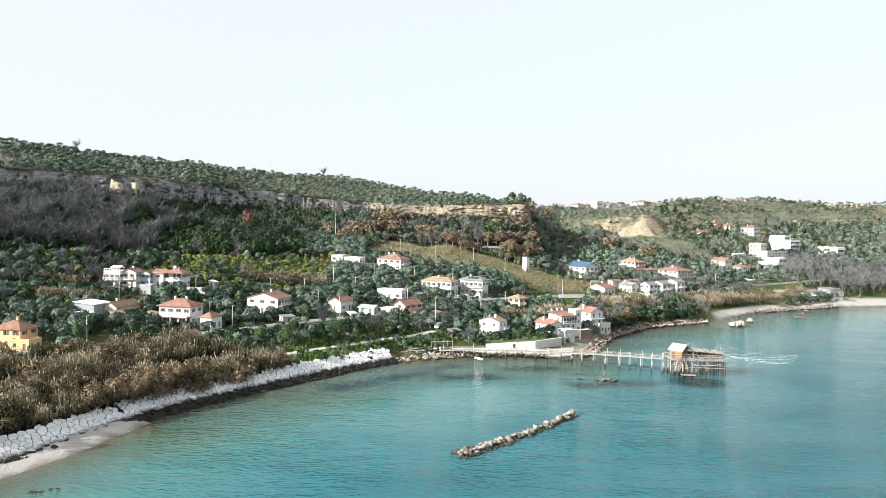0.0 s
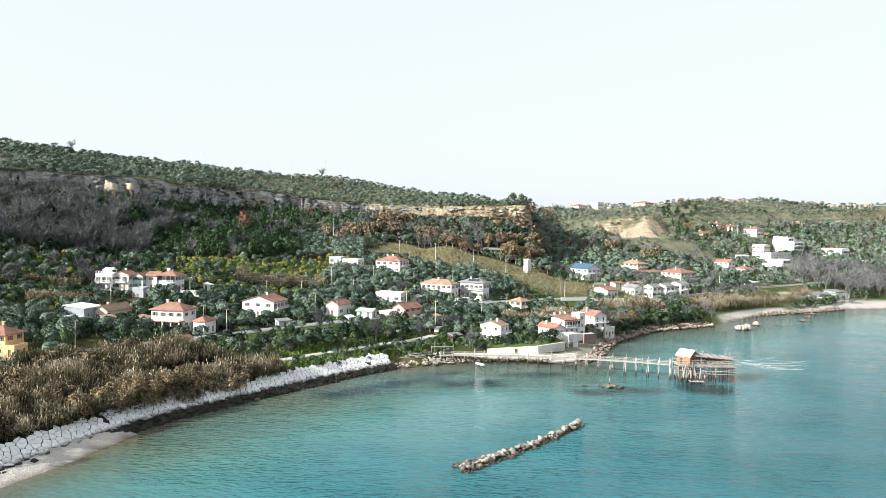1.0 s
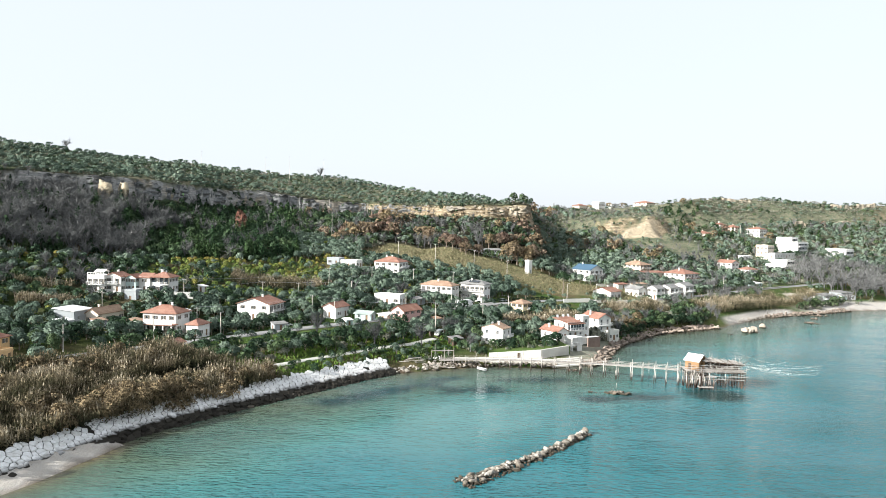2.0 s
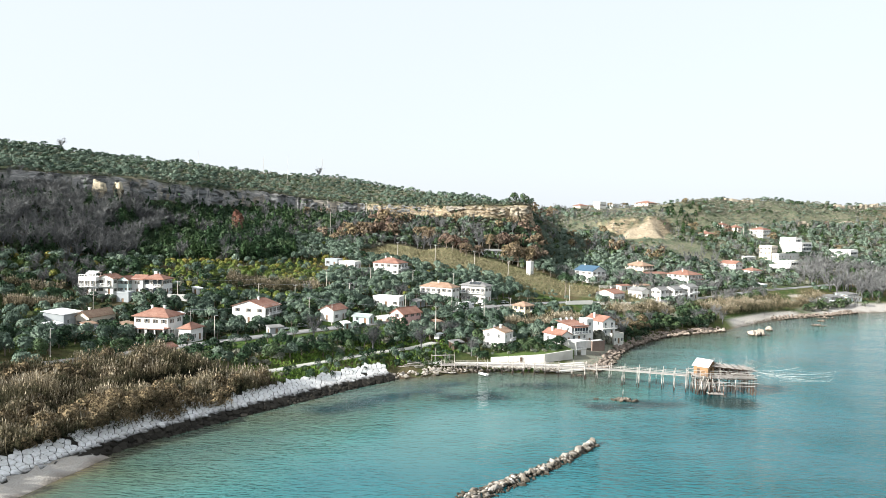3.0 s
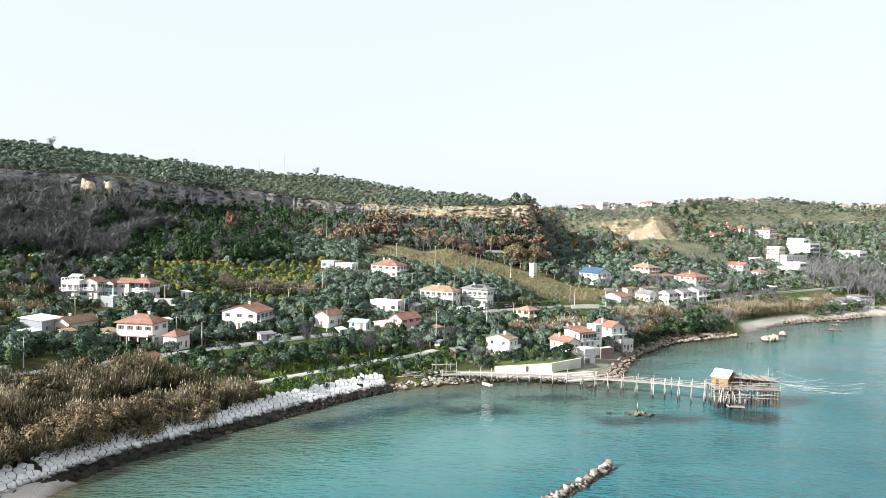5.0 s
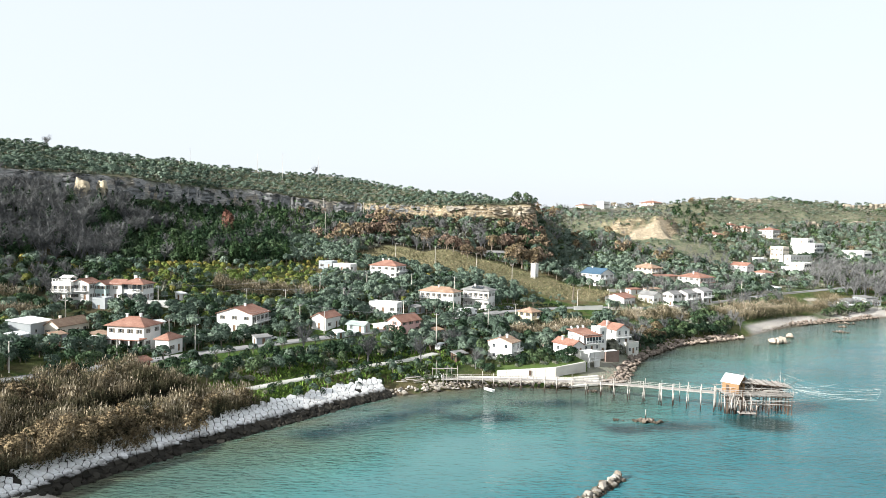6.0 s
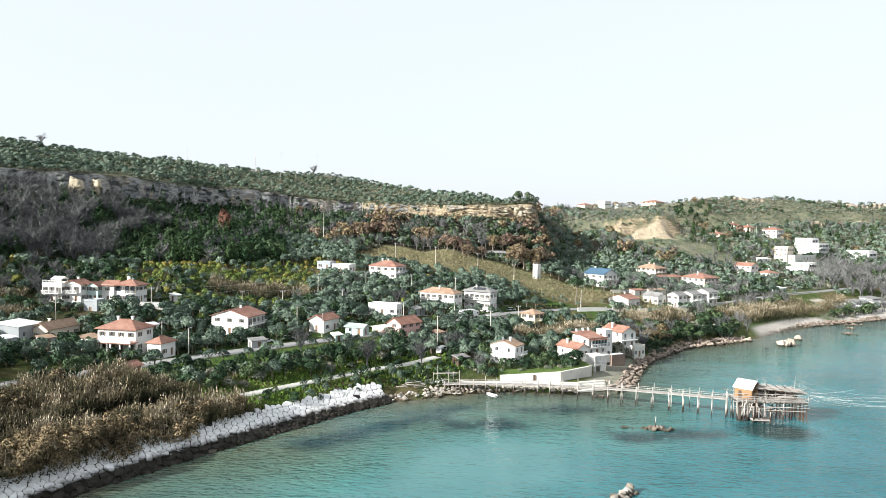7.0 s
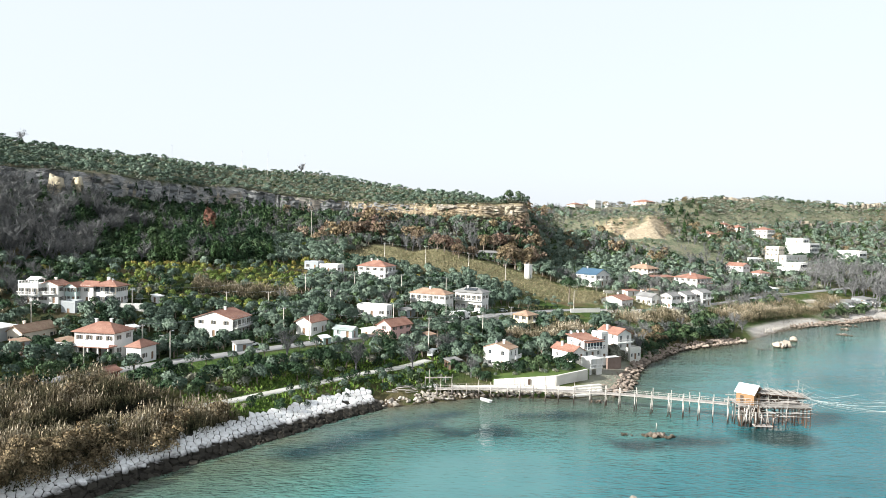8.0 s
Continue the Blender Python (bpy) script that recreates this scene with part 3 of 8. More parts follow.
for k in range(6):
    f0, f1 = k / 6, (k + 1) / 6 - 0.004
    ax, ay, bx, by = 15.6, 236.6, 32.9, 236.0
    part("wall_panel", wall_run(bmesh.new(), (ax + (bx - ax) * f0, ay + (by - ay) * f0), (ax + (bx - ax) * f1, ay + (by - ay) * f1), 0.6, 3.6 + 1.5 * f0, 3.6 + 1.5 * f1, 0.7), CONCRETE, quay)
for k in range(3):
    f0, f1 = k / 3, (k + 1) / 3 - 0.004
    part("wall_panel", wall_run(bmesh.new(), (33.0 + 11 * f0, 236.0 + 9.4 * f0), (33.0 + 11 * f1, 236.0 + 9.4 * f1), 0.6, 5.1, 5.1, 0.7), CONCRETE, quay)
# a dark board laid on the wall marks the doorway, nothing is cut
bm = bmesh.new()
box(bm, (25.1, 236.0, 2.4), (25.8, 236.3, 4.0))
part("door_opening", bm, DARKWOOD, quay)
# the filled garden behind the wall
bm = bmesh.new()
poly = [(15.8, 237.2), (33, 236.6), (44.4, 246), (42, 258), (24, 250), (14, 246)]
top = [bm.verts.new((x, y, 3.4 + 1.5 * min(1, max(0, (x - 15) / 18)))) for x, y in poly]
low = [bm.verts.new((x, y, 1.0)) for x, y in poly]
bm.faces.new(top)
for i in range(6):
    bm.faces.new((low[i], low[(i + 1) % 6], top[(i + 1) % 6], top[i]))
garden = part("terrace_garden", bm, plain("garden_grass", (0.055, 0.095, 0.022), (0.10, 0.135, 0.04), 0.8, 0.95, bump=0.6, dist=0.1))
tagged(garden, "green lawn terrace behind the concrete sea wall", "ground", kind="structure")
# footpath in front of the wall and slipway steps
bm = bmesh.new()
box(bm, (4.0, 233.6, 0.7), (38.0, 236.2, 2.15), 0.05)
tagged(part("footpath", bm, CONCRETE), "pale concrete footpath at the foot of the sea wall", "path", kind="structure")
for k in range(4):
    bm = bmesh.new()
    box(bm, (34.5 + 1.2 * k, 233.0 + 1.4 * k, 0.2), (45.5 + 0.8 * k, 234.3 + 1.4 * k, 0.75 + 0.4 * k), 0.04, Matrix.Translation((40, 236, 0)) @ Matrix.Rotation(radians(22), 4, "Z") @ Matrix.Translation((-40, -236, 0)))
    tagged(part("slipway_step", bm, CONCRETE), "worn concrete slipway ledge", "step", kind="structure")


# ---- stones ----
def stone_mesh(seed, flat=0.75):
    """A broken block: a jittered icosphere with facets."""
    r = random.Random(seed)
    bm = bmesh.new()
    bmesh.ops.create_icosphere(bm, subdivisions=1, radius=0.5)
    for v in bm.verts:
        v.co *= 1 + r.uniform(-0.3, 0.3)
        v.co.x *= 1.15
        v.co.z *= flat
    for _ in range(5):
        n = Vector((r.uniform(-1, 1), r.uniform(-1, 1), r.uniform(-0.2, 1))).normalized()
        bmesh.ops.bisect_plane(bm, geom=bm.verts[:] + bm.edges[:] + bm.faces[:], plane_co=n * r.uniform(0.28, 0.38), plane_no=n, clear_outer=True)
        es = [e for e in bm.edges if e.is_boundary]
        if es:
            bmesh.ops.edgeloop_fill(bm, edges=es)
    me = bpy.data.meshes.new("stone")
    bm.to_mesh(me)
    bm.free()
    return me


STONES = {}
for mat in (BOULDER, TANROCK, ISLETROCK, SLAB):
    STONES[mat.name] = []
    for k in range(10):
        me = stone_mesh(k)
        me.materials.append(mat)
        STONES[mat.name].append(me)


def stone(parent, rng, x, y, z, size, mat, name="boulder"):
    ob = new(name, rng.choice(STONES[mat.name]))
    ob.matrix_basis = Matrix.LocRotScale((x, y, z), Euler((rng.uniform(-0.5, 0.5), rng.uniform(-0.5, 0.5), rng.uniform(0, 6.3))), (size * rng.uniform(0.8, 1.3), size * rng.uniform(0.8, 1.2), size * rng.uniform(0.75, 1.05)))
    ob.parent = parent
    return ob


rng = random.Random(4)
# the breakwater
water_break = thing("breakwater", "low breakwater of pale broken boulders in the sea", "breakwater")
A, B = np.array((4.2, 130.4)), np.array((33.0, 161.8))
along = (B - A) / np.linalg.norm(B - A)
side = np.array((-along[1], along[0]))
L = np.linalg.norm(B - A)
for k in range(290):
    f = rng.random()
    half = 2.5 - 1.5 * f + 0.4 * math.sin(f * 30)
    if 0.60 < f < 0.66:
        half *= 0.4
    o = rng.gauss(0, 0.5) * half
    o = max(-half, min(half, o))
    crown = max(0.0, 1 - abs(o) / max(half, 0.3))
    p = A + along * f * L + side * (o + 1.6 * math.sin(f * 3.1) * -0.6)
    stone(water_break, rng, p[0], p[1], 0.0 + crown * rng.uniform(0.2, 1.0), rng.uniform(0.5, 1.05) * (1.8 if rng.random() < 0.16 else 1), BOULDER)
stone(water_break, rng, B[0], B[1], 0.9, 1.9, BOULDER)
core_v, core_f = [], []
for k in range(420):
    f = rng.random()
    half = 2.5 - 1.4 * f
    o = rng.uniform(-1, 1) * half
    p = A + along * f * L + side * (o - 0.96 * math.sin(f * 3.1))
    src = rng.choice(STONES[BOULDER.name])
    m = Matrix.LocRotScale((p[0], p[1], 0.55 * max(0, 1 - abs(o) / half) - 0.1), Euler((rng.uniform(-1, 1), rng.uniform(-1, 1), rng.uniform(0, 6.3))), (rng.uniform(0.4, 0.9),) * 3)
    core_f += [tuple(len(core_v) + i for i in q.vertices) for q in src.polygons]
    core_v += [m @ q.co for q in src.vertices]
tagged(part("small_rubble", mesh_from("small_rubble", core_v, core_f, BOULDER), parent=water_break), kind="stuff")


def riprap(label, pts, n, width, lo, hi, mat, top=0.8, seed=1):
    """Boulders heaped along a line of the shore."""
    r = random.Random(seed)
    th = thing("shore_boulders", label, "boulders")
    pts = np.array(pts, float)
    seg = np.linalg.norm(np.diff(pts, axis=0), axis=1)
    v, f = [], []
    for _ in range(n):
        s = r.uniform(0, seg.sum())
        k = 0
        while s > seg[k]:
            s -= seg[k]
            k += 1
        d = (pts[k + 1] - pts[k]) / seg[k]
        o = r.uniform(-0.5, 0.5) * width
        p = pts[k] + d * s + np.array((-d[1], d[0])) * o
        z = max(height(p[0], p[1]), -0.2)
        if _ < 58:
            stone(th, r, p[0], p[1], z * 0.8 + r.uniform(0.0, top), r.uniform(lo, hi), mat)
            continue
        src = r.choice(STONES[mat.name])
        m = Matrix.LocRotScale((p[0], p[1], z * 0.8 + r.uniform(0.0, top)), Euler((r.uniform(-0.5, 0.5), r.uniform(-0.5, 0.5), r.uniform(0, 6.3))), (r.uniform(lo, hi) * 1.1, r.uniform(lo, hi), r.uniform(lo, hi) * 0.9))
        f += [tuple(len(v) + i for i in q.vertices) for q in src.polygons]
        v += [m @ q.co for q in src.vertices]
    if v:
        tagged(part("loose_rubble", mesh_from("loose_rubble", v, f, mat), parent=th), kind="stuff")
    return th


riprap("pale boulders heaped below the concrete footpath", [(-6, 226.5), (4, 229.5), (16, 232.8), (38, 232.6)], 330, 3.6, 0.5, 1.25, BOULDER, 0.8, 2)
riprap("tan boulders lining the cove", [(47, 234), (52, 240), (57, 250), (62, 263), (70, 278), (76, 287)], 300, 5.0, 0.8, 1.8, TANROCK, 1.0, 3)
riprap("brown boulders along the wooded shore", [(76, 286), (92, 306), (116, 321), (128, 328)], 420, 4.4, 0.8, 1.8, TANROCK, 1.0, 5)
riprap("tan boulders along the far shore", [(172, 371), (190, 381), (212, 392), (236, 407)], 300, 5.0, 0.9, 1.9, TANROCK, 1.0, 6)
riprap("brown rubble below the boathouse", [(46, 241), (51, 250), (57, 261)], 190, 8.0, 0.3, 0.9, TANROCK, 0.2, 9)
riprap("small white stones on the pebble beach", [(138, 347), (156, 360), (176, 374)], 420, 9.0, 0.35, 0.9, BOULDER, 0.25, 7)
riprap("jumbled boulders and driftwood beside the landing", [(-16, 220), (-9, 223), (-2, 226), (4, 229)], 60, 4.0, 0.6, 1.5, BOULDER, 0.8, 8)


def rock_islet(label, x, y, size, high, mat, n=6, seed=0):
    r = random.Random(seed)
    th = thing("sea_rock", label, "rock", group="rocks in the bay")
    for k in range(n if high > 2 or n > 10 else n * 3):
        a = r.uniform(0, 6.28)
        q = r.uniform(0, 0.4) * size
        if high < 2:
            stone(th, r, x + q * math.cos(a) * 1.5, y + q * math.sin(a) * 0.9, high * r.uniform(0.1, 0.5) * (1 - q / size), size * r.uniform(0.12, 0.25), mat)
            continue
        stone(th, r, x + q * math.cos(a) * 1.4, y + q * math.sin(a) * 0.7, high * 0.16, size * r.uniform(0.4, 0.75), mat).scale.z *= high / size * (1.2 if high < 4 else 1.5)
    return th


rock_islet("flat dark rock islet in the bay", 49.5, 199.5, 5.4, 1.1, TANROCK, 46, 1)
rock_islet("small dark rock awash", 42.2, 199.8, 2.6, 0.9, TANROCK, 4, 2)
rock_islet("dark rock below the footbridge", 42.6, 227.0, 3.4, 1.8, TANROCK, 5, 3)
rock_islet("large pale rock off the far shore", 138.0, 316.5, 6.4, 5.6, ISLETROCK, 7, 4)
rock_islet("pale upright rock off the far shore", 152.5, 333.0, 4.0, 5.0, ISLETROCK, 3, 5)
rock_islet("pale upright rock near the far shore", 127.0, 326.5, 3.6, 4.6, ISLETROCK, 3, 6)
rock_islet("low rock awash off the far shore", 127.5, 310.5, 3.0, 0.6, TANROCK, 4, 7)
rock_islet("low dark rock off the far shore", 185.0, 351.0, 6.0, 1.6, TANROCK, 6, 8)
rock_islet("low dark rock in the shallows", 196.0, 368.0, 6.0, 1.2, TANROCK, 6, 9)
rock_islet("low dark rock in the shallows", 205.0, 381.0, 7.0, 1.2, TANROCK, 7, 10)
rock_islet("dark rock awash near the beach", -66.5, 108.5, 2.4, 0.5, TANROCK, 4, 11)
rock_islet("dark rock awash near the beach", -64.0, 110.0, 1.8, 0.4, TANROCK, 3, 12)
rock_islet("small dark rock awash", -0.5, 203.5, 1.3, 0.6, BOULDER, 3, 13)


# ---- revetment of fitted slabs along the shore ----
def clip_cell(cell, p, q):
    """The part of a polygon nearer to p than to q."""
    n, m = q - p, (p + q) / 2
    out = []
    for a, b in zip(cell, cell[1:] + cell[:1]):
        da, db = n.dot(a - m), n.dot(b - m)
        if da <= 0:
            out.append(a)
        if da * db < 0:
            out.append(a + (b - a) * (da / (da - db)))
    return out


REV = [(-100, 78), (-84, 104), (-76, 121), (-70, 137), (-65.5, 150), (-60, 160), (-49, 175.5), (-36, 192.5), (-25, 206.5), (-14, 218.5)]
rev_path = [Vector(p) for p in REV]
rev_len = [0.0]
for a, b in zip(rev_path, rev_path[1:]):
    rev_len.append(rev_len[-1] + (b - a).length)


def rev_point(s, v):
    """s along the shore, v up the slope: the place on the revetment's face."""
    k = max(i for i in range(len(rev_path) - 1) if rev_len[i] <= s or i == 0)
    d = (rev_path[k + 1] - rev_path[k]) / (rev_len[k + 1] - rev_len[k])
    n = Vector((-d.y, d.x))
    if k + 2 < len(rev_path):
        d2 = (rev_path[k + 2] - rev_path[k + 1]).normalized()
        f = (s - rev_len[k]) / (rev_len[k + 1] - rev_len[k])
        n = (n * (1 - f * 0.5) + Vector((-d2.y, d2.x)) * f * 0.5).normalized()
    p = rev_path[k] + d * (s - rev_len[k]) + n * (v * 0.88 - 0.6)
    return Vector((p.x, p.y, -0.35 + v * 0.5))


revetment = thing("revetment", "sloping revetment of pale fitted limestone slabs, dark at the waterline", "sea wall")
rng = random.Random(11)
du, dv, width = 1.55, 1.25, 7.6
cells = {}
nu, nv = int(rev_len[-1] / du), int(width / dv) + 1
for i in range(-1, nu + 1):
    for j in range(-1, nv + 1):
        cells[i, j] = Vector(((i + 0.5 + (j % 2) * 0.5 + rng.uniform(-0.46, 0.46)) * du, (j + 0.5 + rng.uniform(-0.46, 0.46)) * dv))
far_v, far_f = [], []
count = 0
for i in range(nu):
    for j in range(0, nv):
        p = cells[i, j]
        cell = [p + Vector(q) for q in ((-3, -3), (3, -3), (3, 3), (-3, 3))]
        for a in (-2, -1, 0, 1, 2):
            for b in (-2, -1, 0, 1, 2):
                if (a or b) and (i + a, j + b) in cells:
                    cell = clip_cell(cell, p, cells[i + a, j + b])
        if len(cell) < 3:
            continue
        c = sum(cell, Vector((0, 0))) / len(cell)
        # corners are worn round
        cell = [p for a, b in zip(cell, cell[1:] + cell[:1]) if (b - a).length > 0.12 for p in (a.lerp(b, 0.16), a.lerp(b, 0.84))]
        if len(cell) < 4 or (c.y > 3.4 and rng.random() < 0.015):
            continue
        lift, tilt = rng.uniform(0.10, 0.34), rng.uniform(-0.10, 0.10)
        if c.y < 3.2:
            lift += rng.uniform(-0.05, 0.45)
            tilt *= 3.0
        else:
            lift, tilt = lift * 0.45, tilt * 0.5
        ring = []
        for k, (shrink, h) in enumerate(((0.94, -0.35), (0.90, lift - 0.05), (0.80, lift))):
            ring.append([rev_point(max(0, q.x), q.y) + Vector((0, 0, h + tilt * (q.y - c.y))) for q in (c + (v - c) * shrink for v in cell)])
        n = len(cell)
        vs = [v for r in ring for v in r]
        fs = [tuple(2 * n + k for k in range(n))]
        for lvl in (0, 1):
            fs += [(lvl * n + k, lvl * n + (k + 1) % n, (lvl + 1) * n + (k + 1) % n, (lvl + 1) * n + k) for k in range(n)]
        if i * du > 52 and count < 300 and j >= 1 and (i + j) % 2 == 0:
            me = mesh_from("slab", vs, fs, SLAB)
            part("slab", me, parent=revetment)
            count += 1
        else:
            o = len(far_v)
            far_v += vs
            far_f += [tuple(o + k for k in f) for f in fs]
tagged(part("slab_field", mesh_from("slab_field", far_v, far_f, SLAB), parent=revetment), kind="stuff")
# dark wet rubble at the waterline
toe_v, toe_f = [], []
for k in range(520):
    s = rng.uniform(50, rev_len[-1] - 0.5)
    q = rev_point(s, rng.uniform(-0.9, 1.9))
    src = rng.choice(STONES[SLAB.name])
    m = Matrix.LocRotScale(q + Vector((0, 0, rng.uniform(-0.1, 0.25))), Euler((rng.uniform(-0.6, 0.6), rng.uniform(-0.6, 0.6), rng.uniform(0, 6.3))), (rng.uniform(0.7, 1.5),) * 3)
    o = len(toe_v)
    toe_v += [m @ v.co for v in src.vertices]
    toe_f += [tuple(o + i for i in f.vertices) for f in src.polygons]
tagged(part("toe_rubble", mesh_from("toe_rubble", toe_v, toe_f, SLAB), parent=revetment), kind="stuff")
# near-black sheet under the slabs paints the shade in their gaps
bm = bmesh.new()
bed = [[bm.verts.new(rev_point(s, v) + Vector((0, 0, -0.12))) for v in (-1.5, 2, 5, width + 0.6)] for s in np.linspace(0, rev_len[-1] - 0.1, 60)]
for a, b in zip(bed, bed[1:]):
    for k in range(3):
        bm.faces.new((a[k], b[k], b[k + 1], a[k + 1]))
part("rubble_bed", bm, plain("dark_gap_shade", (0.022, 0.02, 0.016), (0.04, 0.036, 0.03), 2, 0.95), revetment)

# ---- houses ----
WINDOWS = {}


def window_meshes(w, h):
    """Meshes of a window of that size, shared by all alike: frame, pane, shutter."""
    key = (round(w, 2), round(h, 2))
    if key not in WINDOWS:
        bm = bmesh.new()
        for lo, hi in (((-w / 2, -0.04, 0), (-w / 2 + 0.07, 0.04, h)), ((w / 2 - 0.07, -0.04, 0), (w / 2, 0.04, h)), ((-w / 2, -0.04, h - 0.07), (w / 2, 0.04, h)),
                       ((-w / 2, -0.04, 0), (w / 2, 0.04, 0.07)), ((-0.035, -0.04, 0), (0.035, 0.04, h))):
            box(bm, lo, hi)
        fr = bpy.data.meshes.new("window")
        bm.to_mesh(fr)
        fr.materials.append(FRAME)
        bm = box(bmesh.new(), (-w / 2 + 0.03, -0.015, 0.03), (w / 2 - 0.03, 0.015, h - 0.03))
        pn = bpy.data.meshes.new("pane")
        bm.to_mesh(pn)
        pn.materials.append(GLASS)
        # one louvred leaf, its slats folded out of the face
        bm = bmesh.new()
        prof = [(0.03, 0.0)] + [p for k in range(6) for p in ((-0.02, h * k / 6), (-0.055, h * (k + 0.8) / 6))] + [(-0.02, h), (0.03, h)]
        ends = [[bm.verts.new((x, y, z)) for y, z in prof] for x in (0, w / 2)]
        for k in range(len(prof)):
            j = (k + 1) % len(prof)
            bm.faces.new((ends[0][k], ends[0][j], ends[1][j], ends[1][k]))
        bm.faces.new(ends[0][::-1])
        bm.faces.new(ends[1])
        bmesh.ops.recalc_face_normals(bm, faces=bm.faces[:])
        st = bpy.data.meshes.new("shutter")
        bm.to_mesh(st)
        st.materials.append(SHUTTER)
        WINDOWS[key] = (fr, pn, st)
    return WINDOWS[key]


def facade(bm, m, W, z0, z1, holes, thick=0.32):
    """One outer wall, W long from its left end, with openings (x, z, w, h) cut through its depth."""
    xs = sorted({0.0, W, *(x for x, z, w, h in holes), *(x + w for x, z, w, h in holes)})
    zs = sorted({z0, z1, *(z for x, z, w, h in holes), *(z + h for x, z, w, h in holes)})

    def inside(cx, cz):
        return any(x < cx < x + w and z < cz < z + h for x, z, w, h in holes)

    def quad(*ps):
        bm.faces.new([bm.verts.new(m @ Vector(p)) for p in ps])
    for a, b in zip(xs, xs[1:]):
        for c, d in zip(zs, zs[1:]):
            if b - a > 1e-4 and d - c > 1e-4 and not inside((a + b) / 2, (c + d) / 2):
                quad((a, 0, c), (b, 0, c), (b, 0, d), (a, 0, d))
                quad((b, thick, c), (a, thick, c), (a, thick, d), (b, thick, d))
    for x, z, w, h in holes:
        quad((x, 0, z), (x, thick, z), (x, thick, z + h), (x, 0, z + h))
        quad((x + w, thick, z), (x + w, 0, z), (x + w, 0, z + h), (x + w, thick, z + h))
        quad((x, 0, z + h), (x, thick, z + h), (x + w, thick, z + h), (x + w, 0, z + h))
        quad((x, thick, z), (x, 0, z), (x + w, 0, z), (x + w, thick, z))


def roof_mesh(R, L, z, rise, kind, over=0.5, thick=0.2):
    """A tiled roof over R x L, its eaves at z. kind: gable_x, gable_y, hip, shed or flat."""
    a, b = R / 2 + over, L / 2 + over
    if kind == "flat":
        bm = bmesh.new()
        box(bm, (-R / 2 - 0.1, -L / 2 - 0.1, z), (R / 2 + 0.1, L / 2 + 0.1, z + 0.25), 0.03)
        for lo, hi in (((-R / 2, -L / 2, z), (R / 2, -L / 2 + 0.2, z + 0.75)), ((-R / 2, L / 2 - 0.2, z), (R / 2, L / 2, z + 0.75)),
                       ((-R / 2, -L / 2 + 0.2, z), (-R / 2 + 0.2, L / 2 - 0.2, z + 0.75)), ((R / 2 - 0.2, -L / 2 + 0.2, z), (R / 2, L / 2 - 0.2, z + 0.75))):
            box(bm, lo, hi)
        return bm
    ztop = z + rise
    zl = z - rise * over / (min(R, L) / 2)
    if kind == "gable_x":
        top = [(-a, 0, ztop), (a, 0, ztop)]
        slopes = [[(-a, -b, zl), (a, -b, zl), top[1], top[0]], [(a, b, zl), (-a, b, zl), top[0], top[1]]]
    elif kind == "gable_y":
        top = [(0, -b, ztop), (0, b, ztop)]
        slopes = [[(a, -b, zl), (a, b, zl), top[1], top[0]], [(-a, b, zl), (-a, -b, zl), top[0], top[1]]]
    elif kind == "shed":
        slopes = [[(-a, -b, zl), (a, -b, zl), (a, b, ztop), (-a, b, ztop)]]
    else:
        k = min(a, b)
        t0, t1 = ((-a + k, 0, ztop), (a - k, 0, ztop)) if a >= b else ((0, -b + k, ztop), (0, b - k, ztop))
        c = [(-a, -b, zl), (a, -b, zl), (a, b, zl), (-a, b, zl)]
        if a >= b:
            slopes = [[c[0], c[1], t1, t0], [c[2], c[3], t0, t1], [c[1], c[2], t1], [c[3], c[0], t0]]
        else:
            slopes = [[c[0], c[1], t0], [c[2], c[3], t1], [c[1], c[2], t1, t0], [c[3], c[0], t0, t1]]
    bm = bmesh.new()
    for s in slopes:
        up = [bm.verts.new(p) for p in s]
        dn = [bm.verts.new((p[0], p[1], p[2] - thick)) for p in s]
        bm.faces.new(up)
        bm.faces.new(dn[::-1])
        for i in range(len(s)):
            j = (i + 1) % len(s)
            bm.faces.new((up[j], up[i], dn[i], dn[j]))
    # ridge tiles
    if kind in ("gable_x", "gable_y"):
        rod(bm, top[0], top[1], 0.14, sides=6)
    elif kind == "hip":
        rod(bm, t0, t1 if t0 != t1 else (t1[0] + 0.2, t1[1], t1[2]), 0.14, sides=6)
    return bm


FOOTPRINTS = []


